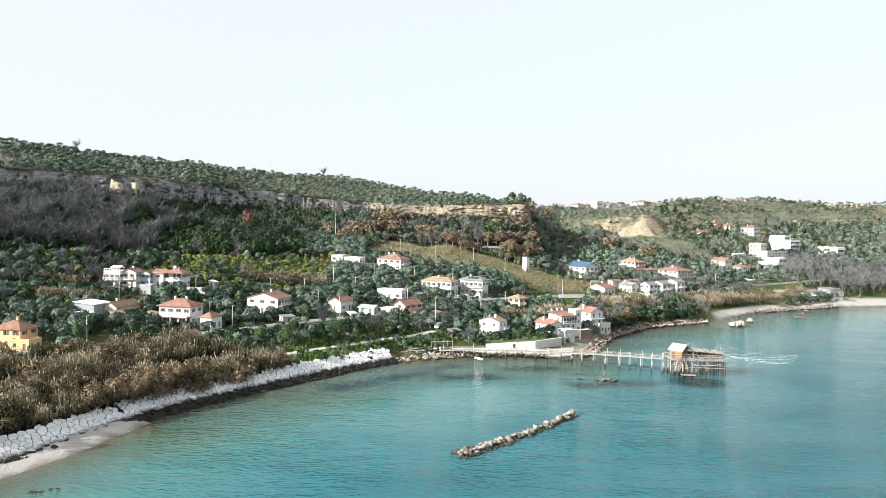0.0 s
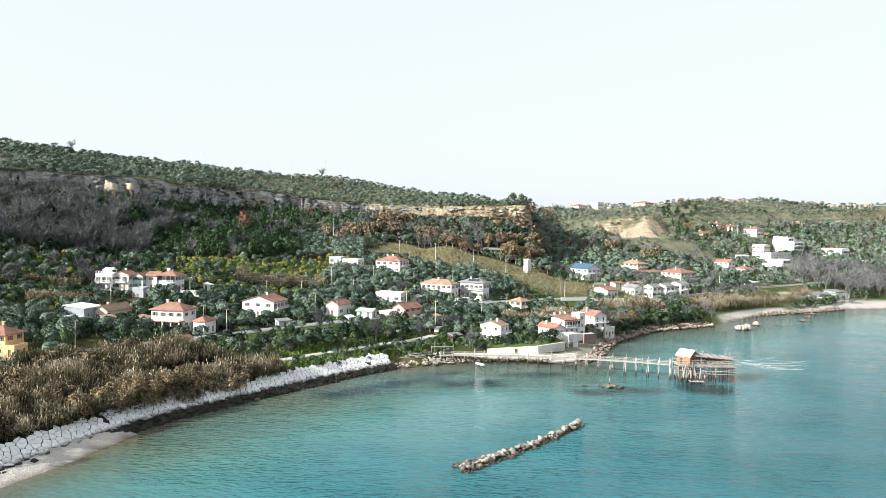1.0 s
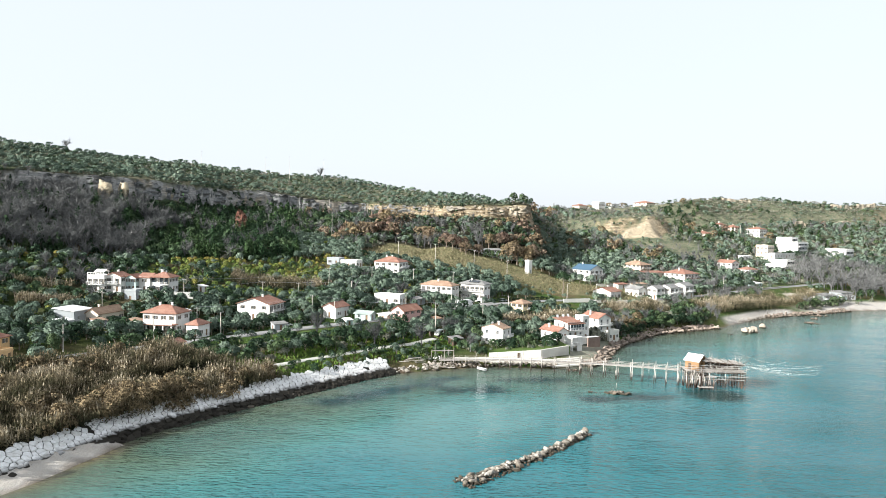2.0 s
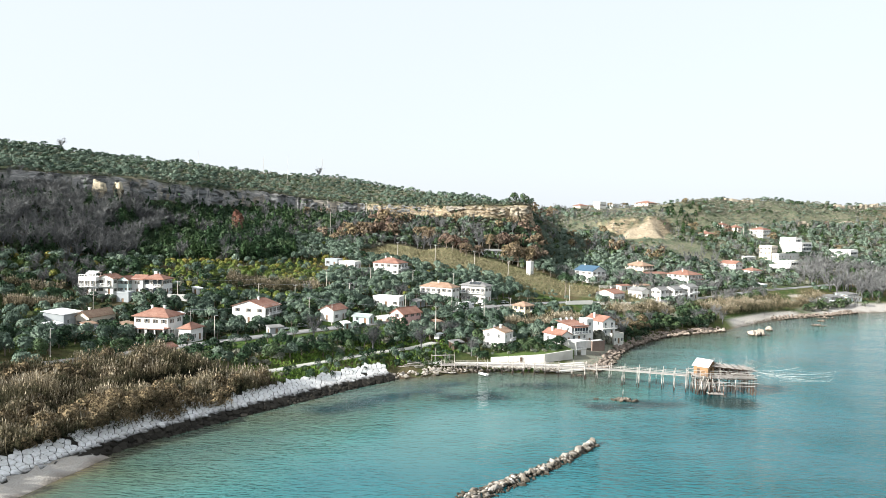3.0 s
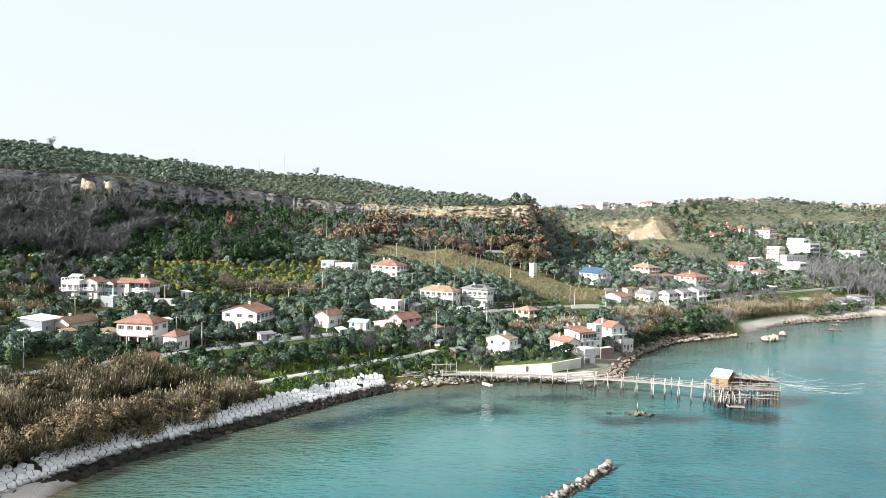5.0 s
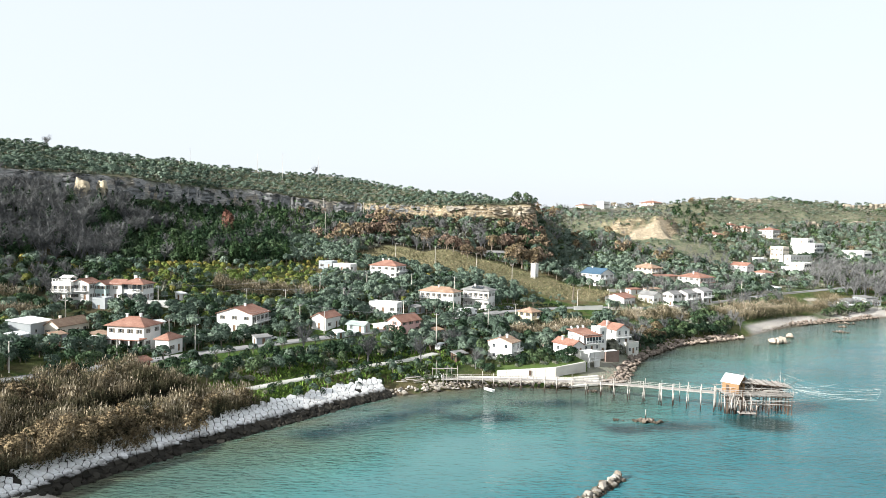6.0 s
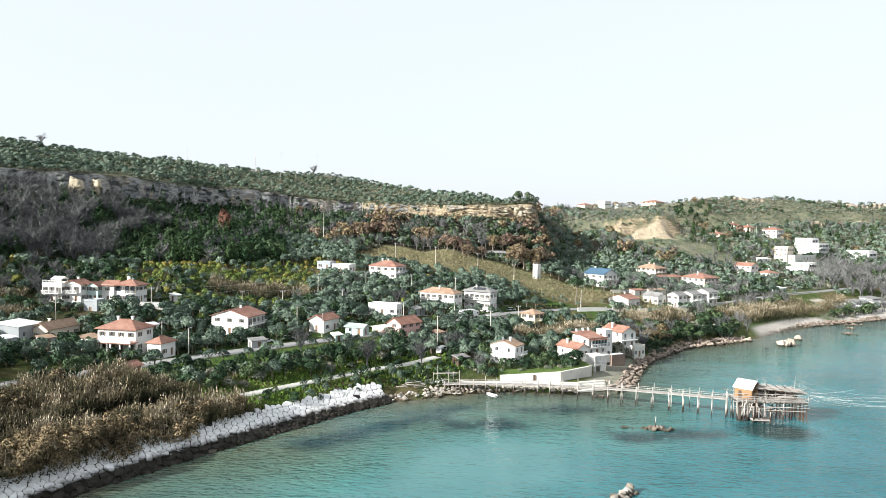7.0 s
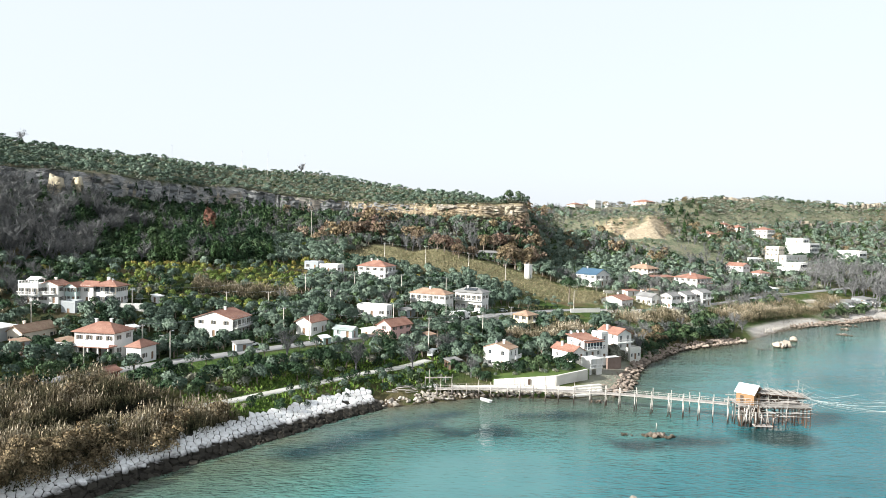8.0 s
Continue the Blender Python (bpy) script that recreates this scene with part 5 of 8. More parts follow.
# roofs on the skyline of the far hill
house("pink villa with a red roof on the far ridge", 197.5, 692.0, 33, 13, 17, 71.6, "hip", 2.0, BEIGE, TILES, 2, (4, 3), chimneys=1)
house("white house on the far ridge", 164.5, 750.0, 33, 9, 10, 73.2, "flat", 0.4, STUCCO, TILES, 2, (4, 3), chimneys=1)
house("white house on the far ridge", 180.0, 752.0, 33, 12, 9, 71.4, "flat", 0.4, STUCCO, TILES, 1, (5, 3), chimneys=1)
house("cream house with a red roof on the far ridge", 142.5, 742.0, 33, 12, 11, 69.4, "hip", 1.8, BEIGE, TILES, 1, (4, 3), chimneys=1)
# the yellow house by the road
h = house("yellow house with a red hipped roof", -126.0, 195.2, 83, 7.0, 9.0, 13.4, "hip", 1.7, YELLOW, TILES, 2, (2, 3), base=7.4, chimneys=1)
house("yellow ground-floor block with a white terrace", -120.8, 192.0, 83, 5.0, 6.0, 9.9, "flat", 0.3, YELLOW, storeys=1, wins=(2, 2), base=7.2, chimneys=0, shutters=False)
house("dark red garden hut with a tiled roof", -81.6, 215.2, 70, 3.6, 4.0, 9.4, "gable_x", 0.8, REDWALL, TILES, 1, (1, 1), base=6.6, chimneys=0, name="garden_hut", category="hut", shutters=False)
house("long low farm building at the vineyard's edge", 28.0, 433.5, 8, 13, 6, 31.2, "shed", 0.8, GREYWALL, GREYTILES, 1, (8, 2), chimneys=0, shutters=False, name="farm_building", category="building")
house("small grey house at the edge of the beach", 252.0, 442.0, 30, 12, 8, 8.2, "shed", 0.6, GREYWALL, GREYTILES, 1, (4, 2), chimneys=0, shutters=False, name="beach_kiosk", category="building")
house("pale blue beach hut with a deck", 236.0, 431.0, 30, 12, 7, 7.4, "shed", 0.6, GREENISH, GREYTILES, 1, (4, 2), chimneys=0, shutters=False, name="beach_kiosk", category="building")

# the transformer tower
tw = thing("transformer_tower", "tall narrow white electricity tower beside the vineyard", "tower", pose(48.2, 404, 0, 0, 0, 48))
gz = height(48.2, 404) - 0.4
part("shaft", box(bmesh.new(), (-1.5, -1.5, gz), (1.5, 1.5, 26.2), 0.05), STUCCO, tw)
part("cap", box(bmesh.new(), (-1.7, -1.7, 26.2), (1.7, 1.7, 26.5), 0.04), CONCRETE, tw)
part("door", box(bmesh.new(), (-0.5, -1.56, gz + 0.5), (0.5, -1.48, gz + 2.6), 0.01), METAL, tw)
part("vent", box(bmesh.new(), (-1.56, -0.5, 24.6), (-1.48, 0.5, 25.4), 0.01), METAL, tw)

# ---- the fishing platform on stilts, and its footbridge ----
def stilt_wood(name, a, b):
    """Bleached timber, dark with weed as high as the sea wets it."""
    m = Mat(name, 0.9)
    n = m.noise(2.5, 5, 0.6, (1, 1, 0.2))
    sep = m.t.nodes.new("ShaderNodeSeparateXYZ")
    m.link(m.place(), sep.inputs[0])
    h = m.math("ADD", sep.outputs[2], m.span(m.noise(0.9, 3), 0, 1, -1.0, 1.0))
    m.color(m.mix(m.span(h, 1.2, 2.4, 1, 0), m.mix(m.span(n, 0.3, 0.7), a, b), (0.035, 0.026, 0.02)))
    m.bump(n, 0.4, 0.02)
    return m.m


STILT = stilt_wood("weathered_stilt", (0.30, 0.27, 0.24), (0.56, 0.52, 0.47))
rng = random.Random(21)
PLAT = pose(71.7, 208.2, 0, 0, 0, -3)
platform = thing("fishing_platform", "wooden fishing platform on a forest of crooked stilts in the sea", "fishing platform", PLAT)
DECK = 5.1
W, D = 17.0, 6.2


def crooked(bm, x, y, z0, z1, r, lean=0.25):
    a = Vector((x + rng.uniform(-lean, lean), y + rng.uniform(-lean, lean), z0))
    b = Vector((x + rng.uniform(-lean, lean) * 0.5, y + rng.uniform(-lean, lean) * 0.5, z1))
    m = (a + b) / 2 + Vector((rng.uniform(-0.1, 0.1), rng.uniform(-0.1, 0.1), 0))
    rod(bm, a, m, r * 1.1, r)
    rod(bm, m, b, r, r * 0.85)
    return bm


# stilts: pale above, the back rows coloured dark for shade under the deck
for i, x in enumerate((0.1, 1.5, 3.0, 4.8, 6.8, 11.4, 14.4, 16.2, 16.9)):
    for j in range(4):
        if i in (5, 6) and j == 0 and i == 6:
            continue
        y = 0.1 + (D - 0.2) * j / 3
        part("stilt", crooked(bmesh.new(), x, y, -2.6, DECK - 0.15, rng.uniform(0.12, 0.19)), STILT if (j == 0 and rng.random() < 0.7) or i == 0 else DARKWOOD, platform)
for i in range(8):
    x = 0.4 + rng.uniform(0, 8.0)
    part("stilt", crooked(bmesh.new(), x, rng.uniform(-1.4, 0.2), -2.6, DECK + rng.uniform(-1.5, 0.6), rng.uniform(0.10, 0.17), 0.5), rng.choice((STILT, DARKWOOD)), platform)
# cross braces
for i in range(26):
    x = rng.uniform(0, W - 3)
    y = rng.choice((-0.1, 0.1, D * 0.5, D))
    za, zb = rng.uniform(0.6, 2.5), rng.uniform(2.4, DECK)
    if rng.random() < 0.5:
        za, zb = zb, za
    part("brace", rod(bmesh.new(), (x, y, za), (x + rng.uniform(2, 5), y + rng.uniform(-0.3, 0.3), zb), rng.uniform(0.06, 0.1)), rng.choice((STILT, DARKWOOD, DARKWOOD)), platform)
# long horizontal poles at the deck and lower
for k, (z, y) in enumerate(((DECK - 0.3, -0.25), (DECK - 0.3, D + 0.2), (DECK - 1.5, -0.3), (DECK - 2.2, -0.2), (DECK + 0.95, -0.2), (DECK + 0.95, D + 0.1), (DECK + 0.5, -0.2), (DECK + 1.5, 0.5))):
    part("rail_pole", rod(bmesh.new(), (-0.8 + rng.uniform(-0.4, 0.4), y, z + rng.uniform(-0.1, 0.1)), (W + rng.uniform(-2, 0.8), y + rng.uniform(-0.2, 0.2), z + rng.uniform(-0.25, 0.15)), 0.08), OLDWOOD, platform)
# the lower landing stage in front
part("landing_stage", box(bmesh.new(), (3.2, -1.9, 0.55), (7.4, -0.2, 0.8), 0.03), OLDWOOD, platform)
for k in range(4):
    part("landing_post", crooked(bmesh.new(), 3.3 + k * 1.35, -1.8, -2.4, 2.8 + rng.uniform(-0.6, 1.6), 0.1), STILT, platform)
# deck planks
n = 58
for k in range(n):
    x = W * k / n
    part("deck_plank", box(bmesh.new(), (x, -0.35 + rng.uniform(-0.15, 0.1), DECK - 0.12), (x + W / n - 0.035, D + 0.2 + rng.uniform(-0.1, 0.2), DECK - 0.05 + rng.uniform(0, 0.03))), OLDWOOD, platform)
# rail posts
for k in range(13):
    x = W * k / 12
    for y in (-0.2, D + 0.1):
        part("rail_post", crooked(bmesh.new(), x, y, DECK - 0.6, DECK + rng.uniform(0.9, 1.7), 0.06, 0.1), OLDWOOD, platform)
# joists under the deck, their dark colour standing in for shade
for k in range(14):
    x = W * (k + 0.5) / 14
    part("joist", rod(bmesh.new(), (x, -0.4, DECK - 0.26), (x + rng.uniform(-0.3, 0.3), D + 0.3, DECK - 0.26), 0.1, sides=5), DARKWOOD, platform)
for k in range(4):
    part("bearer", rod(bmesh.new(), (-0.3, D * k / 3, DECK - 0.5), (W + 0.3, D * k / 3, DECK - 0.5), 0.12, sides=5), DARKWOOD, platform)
# dark boards added between the first stilts to stand in for shade there
for k in range(16):
    part("stage_board", box(bmesh.new(), (1.4 + 0.42 * k, 0.6, 2.9), (1.76 + 0.42 * k, D - 0.3 + rng.uniform(-0.4, 0.2), 2.98)), DARKWOOD, platform)
# heap of poles, winch and gear on the deck
winch = part("winch", rod(bmesh.new(), (7.6, 2.6, DECK), (7.6, 2.6, DECK + 2.6), 0.18, 0.14, 8), OLDWOOD, platform, "upright timber winch drum")
for k in range(4):
    a = k * math.pi / 2
    part("winch_bar", rod(bmesh.new(), (7.6, 2.6, DECK + 1.3), (7.6 + 1.5 * math.cos(a), 2.6 + 1.5 * math.sin(a), DECK + 1.35), 0.05), OLDWOOD, winch)
for k in range(34):
    x, y = rng.uniform(4.6, W), rng.uniform(0, D)
    l, a = rng.uniform(1, 4.5), rng.uniform(-0.7, 0.7)
    part("loose_pole", rod(bmesh.new(), (x, y, DECK + rng.uniform(0.05, 0.6)), (min(W + 1, x + l * math.cos(a)), y + l * math.sin(a) * 0.5, DECK + rng.uniform(0.1, 1.9)), rng.uniform(0.04, 0.08)), rng.choice((OLDWOOD, OLDWOOD, DARKWOOD)), platform)
part("work_table", box(bmesh.new(), (10.6, 1.0, DECK + 0.7), (14.2, 2.0, DECK + 0.82), 0.02), OLDWOOD, platform)
for k in range(5):
    part("crate", box(bmesh.new(), (9.2 + 1.5 * k, 3.4, DECK), (10.0 + 1.5 * k, 4.2, DECK + 0.6 + 0.1 * (k % 2)), 0.03), DARKWOOD, platform)
# sagging lattice canopy of thin poles over the deck
canopy = part("canopy_frame", rod(bmesh.new(), (4.8, D * 0.55, DECK + 2.9), (W - 0.2, D * 0.5, DECK + 1.9), 0.09), OLDWOOD, platform, "dark sagging canopy frame of poles")
part("canopy_pole", rod(bmesh.new(), (4.8, D + 0.1, DECK + 2.5), (W, D, DECK + 1.8), 0.08), DARKWOOD, canopy)
part("canopy_pole", rod(bmesh.new(), (4.8, 1.2, DECK + 2.6), (W, 1.0, DECK + 1.7), 0.08), DARKWOOD, canopy)
for k in range(18):
    x = 5.0 + k * 0.7
    z = DECK + 2.8 - (x - 5) * 0.075
    part("canopy_board" if k % 3 else "canopy_batten", box(bmesh.new(), (x, 1.0 + rng.uniform(-0.2, 0.3), -0.03), (x + rng.uniform(0.35, 0.62), D + rng.uniform(-0.3, 0.2), 0.03), 0, Matrix.Translation((0, 0, z - 0.1 + rng.uniform(-0.06, 0.06))) @ Matrix.Rotation(rng.uniform(0.0, 0.05), 4, "X")), OLDWOOD if k % 3 else DARKWOOD, canopy)
for k in range(6):
    part("canopy_post", crooked(bmesh.new(), 5 + k * 2.4, rng.choice((1.2, D)), DECK, DECK + 2.6 - k * 0.17, 0.07, 0.1), OLDWOOD, canopy)
# added dark boards close the back, colouring in the covered part's shade
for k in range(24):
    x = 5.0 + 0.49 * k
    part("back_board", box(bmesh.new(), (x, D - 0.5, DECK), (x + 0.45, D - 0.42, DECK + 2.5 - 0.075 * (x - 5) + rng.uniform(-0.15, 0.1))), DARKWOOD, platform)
for k in range(16):
    x = 5.0 + 0.75 * k
    part("trellis_pole", rod(bmesh.new(), (x, 0.9 + rng.uniform(-0.2, 0.2), DECK + 2.75 - 0.075 * (x - 5)), (x + rng.uniform(-0.4, 0.4), D + 0.6, DECK + 3.1 - 0.07 * (x - 5)), 0.045, sides=5), OLDWOOD, canopy)
for k in range(7):
    y = 1.0 + 0.8 * k
    part("trellis_pole", rod(bmesh.new(), (4.6, y, DECK + 2.95), (W - rng.uniform(0, 1.5), y + rng.uniform(-0.2, 0.2), DECK + 2.05), 0.04, sides=5), OLDWOOD, canopy)
for k in range(7):
    x = rng.uniform(-0.2, 8.5)
    part("raking_strut", rod(bmesh.new(), (x, -0.5 + rng.uniform(-0.6, 0.3), 0.2), (x + rng.uniform(-2.2, 2.2), 0.2, DECK + rng.uniform(-0.4, 0.6)), rng.uniform(0.08, 0.13)), STILT, platform)
# masts at the seaward corner, for the net
for x, y, h in ((W - 2.2, D * 0.4, 10.6), (W - 0.7, D * 0.5, 8.8), (W - 3.0, D * 0.6, 7.0), (W - 1.6, 1.0, 6.4), (W - 0.4, 0.6, 6.0)):
    part("mast", rod(bmesh.new(), (x, y, DECK), (x + rng.uniform(-0.2, 0.2), y, h + 0.4), 0.07, 0.04), OLDWOOD, platform)
for k in range(10):
    part("mast_stay", rod(bmesh.new(), (W - rng.uniform(0, 3), rng.uniform(0.5, D), DECK + rng.uniform(0.8, 3)), (W + rng.uniform(-2.5, 1.4), rng.uniform(0.5, D), DECK + rng.uniform(1.5, 4)), 0.035), OLDWOOD, platform)
part("jib", rod(bmesh.new(), (W - 1.5, 2, DECK + 1.0), (W + 2.0, 2.4, DECK + 3.2), 0.07), DARKWOOD, platform)
for k in range(9):
    x = 5.4 + rng.uniform(0, 3.4)
    part("pole_rack", rod(bmesh.new(), (x, D - 0.6, DECK + 1.2), (x + rng.uniform(-0.9, 0.9), D - rng.uniform(0, 1), DECK + rng.uniform(3.3, 5.0)), 0.045), OLDWOOD, platform)


def cable(a, b, sag, r, mat, parent, name="rope", n=12, label=""):
    """A hanging rope from a to b."""
    a, b = Vector(a), Vector(b)
    pts = [a.lerp(b, k / n) - Vector((0, 0, sag * 4 * (k / n) * (1 - k / n))) for k in range(n + 1)]
    bm = bmesh.new()
    d = (b - a).normalized()
    u = d.cross(Vector((0, 0, 1))).normalized()
    w = u.cross(d)
    rings = [[bm.verts.new(p + (u * math.cos(t) + w * math.sin(t)) * r) for t in (0, 2.094, 4.189)] for p in pts]
    for p, q in zip(rings, rings[1:]):
        for k in range(3):
            bm.faces.new((p[k], p[(k + 1) % 3], q[(k + 1) % 3], q[k]))
    return part(name, bm, mat, parent, label)


cable((-0.5, -0.3, DECK - 0.9), (8.5, -0.6, DECK - 1.6), 0.5, 0.06, OLDWOOD, platform, "lashed_pole", 8)
cable((4.5, -0.5, DECK - 0.8), (W, -0.2, DECK - 0.7), 0.7, 0.06, OLDWOOD, platform, "lashed_pole", 8)
# the booms and ropes of the net, reaching out over the sea
ends = ((37.2, -2.6, 8.2), (34.6, -6.0, 7.6), (33.0, -8.0, 6.6), (30.0, 3.5, 7.8), (26.0, -3.5, 6.6))
for k, e in enumerate(ends):
    cable((W - 0.6, 1.5 + 0.7 * k, DECK + 1.6), e, 0.9 - 0.1 * k, 0.022, ROPE, platform, "net_boom")
for k in range(5):
    a = Vector((W - 0.6, rng.uniform(0.5, 4), DECK + rng.uniform(0.8, 2.4)))
    b = Vector(ends[k % 3]).lerp(Vector(ends[(k + 1) % 3]), rng.random())
    cable(a, b, rng.uniform(0.5, 1.8), 0.009, ROPE, platform, "net_rope")
cable(ends[0], ends[2], 0.4, 0.015, ROPE, platform, "net_rope")
cable((W - 2.2, D * 0.4, 10.4), ends[0], 1.6, 0.01, ROPE, platform, "net_rope")
cable((W - 0.7, D * 0.5, 8.8), ends[2], 1.4, 0.01, ROPE, platform, "net_rope")

# the hut
hut = thing("fishing_hut", "small orange plank hut with a white sheet roof", "hut", PLAT @ pose(0.4, 2.7, DECK, 0, 0, -42))
hw, hd, hh = 4.1, 4.2, 2.7
bm = bmesh.new()
facade(bm, pose(0, 0, 0), hw, 0, hh, [(0.9, 0.05, 0.85, 1.9)], 0.1)
facade(bm, pose(0, hd, 0, 0, 0, -90), hd, 0, hh, [(1.6, 1.0, 0.8, 0.8)], 0.1)
facade(bm, pose(hw, 0, 0, 0, 0, 90), hd, 0, hh, [(1.2, 0.05, 1.6, 2.1)], 0.1)
facade(bm, pose(hw, hd, 0, 0, 0, 180), hw, 0, hh, [], 0.1)
part("plank_wall", bm, HUTWOOD, hut)
for k in range(11):
    part("batten", box(bmesh.new(), (hw * k / 10 - 0.03, -0.03, 0.0), (hw * k / 10 + 0.03, 0.0, hh)), HUTWOOD, hut) if not 2 < k < 5 else None
part("door", box(bmesh.new(), (0.92, 0.06, 0.05), (1.73, 0.1, 1.93)), DARKWOOD, hut)
bm = bmesh.new()
vs = [(-0.4, -0.5, hh - 0.05), (hw + 0.35, -0.5, hh - 0.05), (hw + 0.35, hd * 0.62, hh + 1.75), (-0.4, hd * 0.62, hh + 1.75), (hw + 0.35, hd + 0.4, hh + 0.7), (-0.4, hd + 0.4, hh + 0.7)]
for q in ((0, 1, 2, 3), (3, 2, 4, 5)):
    up = [bm.verts.new(vs[i]) for i in q]
    dn = [bm.verts.new((vs[i][0], vs[i][1], vs[i][2] - 0.09)) for i in q]
    bm.faces.new(up)
    bm.faces.new(dn[::-1])
    for i in range(4):
        j = (i + 1) % 4
        bm.faces.new((up[j], up[i], dn[i], dn[j]))
part("roof", bm, WHITE, hut)
for s in (0, hw):
    bm = bmesh.new()
    bm.faces.new([bm.verts.new(p) for p in ((s, 0, hh), (s, hd, hh), (s, hd, hh + 0.65), (s, hd * 0.62, hh + 1.65))])
    bmesh.ops.solidify(bm, geom=bm.faces[:], thickness=0.08)
    part("gable_board", bm, HUTWOOD, hut)

# ---- footbridge from the landing to the platform ----
bridge = thing("footbridge", "long narrow plank footbridge on crooked poles", "footbridge")
spine = [Vector(p) for p in ((-1.0, 230.6, 2.3), (8.0, 230.4, 2.6), (22.0, 229.4, 2.9), (38.0, 226.0, 3.3), (50.0, 220.6, 4.0), (60.0, 215.0, 4.6), (70.4, 209.8, 5.0))]
lens = [(b - a).length for a, b in zip(spine, spine[1:])]


def on_spine(s):
    for a, b, l in zip(spine, spine[1:], lens):
        if s <= l or b is spine[-1]:
            d = (b - a).normalized()
            return a + d * s, d
        s -= l


total = sum(lens)
for k in range(int(total / 0.5)):
    p, d = on_spine(k * 0.5 + 0.25)
    n = Vector((-d.y, d.x, 0)).normalized()
    m = Matrix.Translation(p) @ Matrix.Rotation(math.atan2(d.y, d.x), 4, "Z")
    part("bridge_plank", box(bmesh.new(), (-0.235, -0.98 + rng.uniform(-0.08, 0.08), -0.05), (0.235, 0.98 + rng.uniform(-0.06, 0.06), 0.03 + rng.uniform(0, 0.03)), 0, m), OLDWOOD, bridge)
for sgn in (-1, 1):
    for a, b in zip(spine, spine[1:]):
        d = (b - a).normalized()
        n = Vector((-d.y, d.x, 0)).normalized() * 0.92 * sgn
        part("stringer", rod(bmesh.new(), a + n + Vector((0, 0, -0.14)), b + n + Vector((0, 0, -0.14)), 0.09), OLDWOOD, bridge)
        part("hand_rail", rod(bmesh.new(), a + n + Vector((0, 0, 0.95)), b + n + Vector((0, 0, 0.95)), 0.045), OLDWOOD, bridge)
        part("mid_rail", rod(bmesh.new(), a + n + Vector((0, 0, 0.5)), b + n + Vector((0, 0, 0.5)), 0.035), OLDWOOD, bridge)
s = 0.6
while s < total:
    p, d = on_spine(s)
    n = Vector((-d.y, d.x, 0)).normalized()
    for sgn in (-1, 1):
        q = p + n * 1.02 * sgn
        tall = rng.uniform(1.0, 1.5) if rng.random() < 0.7 else rng.uniform(1.4, 2.2)
        part("bridge_pole", rod(bmesh.new(), (q.x + rng.uniform(-0.2, 0.2), q.y + rng.uniform(-0.2, 0.2), -2.4), (q.x, q.y, q.z + tall), 0.13, 0.09), STILT, bridge)
    if rng.random() < 0.5 and s > 30:
        a, b = p + n * 1.0, p - n * 1.0
        part("bridge_brace", rod(bmesh.new(), (a.x, a.y, 0.6), (b.x, b.y, p.z - 0.3), 0.06), OLDWOOD, bridge)
    s += rng.uniform(3.0, 4.6)
# intermediate rail posts
s = 1.5
while s < total:
    p, d = on_spine(s)
    n = Vector((-d.y, d.x, 0)).normalized()
    for sgn in (-1, 1):
        q = p + n * 0.94 * sgn
        part("rail_post", rod(bmesh.new(), (q.x, q.y, q.z - 0.2), (q.x, q.y, q.z + 1.0), 0.045), OLDWOOD, bridge)
    s += 2.6
# lone mooring poles in the bay
for x, y, h in ((49.0, 199.6, 3.0), (44.0, 224.8, 5.2), (57.5, 214.0, 7.0), (41.2, 228.0, 5.0), (64.0, 218.5, 5.5), (53.0, 216.0, 3.2)):
    mp = thing("mooring_pole", "bleached mooring pole standing in the sea", "pole", group="mooring poles")
    part("pole", rod(bmesh.new(), (x, y, -2.2), (x + rng.uniform(-0.2, 0.2), y, h), 0.12, 0.07), STILT, mp)

# ---- small boat, truck, buoy ----
boat = thing("rowing_boat", "small white rowing boat drawn up by the footbridge", "boat", pose(12.6, 226.4, 0.1, 0, 0, 130))
bm = bmesh.new()
prof = [(-1.9, 0.62, 0.62), (-1.0, 0.75, 0.55), (0.2, 0.78, 0.55), (1.3, 0.55, 0.62), (2.1, 0.05, 0.8)]
rows = []
for x, w, h in prof:
    rows.append([bm.verts.new(p) for p in ((x, -w, h), (x, -w * 0.75, 0.1), (x, 0, -0.05), (x, w * 0.75, 0.1), (x, w, h))])
for a, b in zip(rows, rows[1:]):
    for k in range(4):
        bm.faces.new((a[k], b[k], b[k + 1], a[k + 1]))
bm.faces.new(rows[0][::-1])
bmesh.ops.solidify(bm, geom=bm.faces[:], thickness=0.05)
part("hull", bm, WHITE, boat)
for x in (-1.0, 0.3):
    part("thwart", box(bmesh.new(), (x - 0.12, -0.66, 0.34), (x + 0.12, 0.66, 0.38)), OLDWOOD, boat)

truck = thing("box_truck", "white box truck on the coast road", "truck", pose(8.6, 311.4, 9.45, 0, 0, 45))
part("cargo_box", box(bmesh.new(), (-4.6, -1.25, 0.95), (3.0, 1.25, 3.6), 0.06), WHITE, truck)
part("chassis", box(bmesh.new(), (-4.6, -0.9, 0.6), (5.0, 0.9, 0.95)), METAL, truck)
cab = part("cab", box(bmesh.new(), (3.15, -1.2, 0.7), (5.1, 1.2, 2.9), 0.18), WHITE, truck)
part("windscreen", box(bmesh.new(), (5.06, -1.0, 1.8), (5.13, 1.0, 2.6)), GLASS, cab)
part("side_window", box(bmesh.new(), (3.9, -1.23, 1.8), (4.8, -1.17, 2.5)), GLASS, cab)
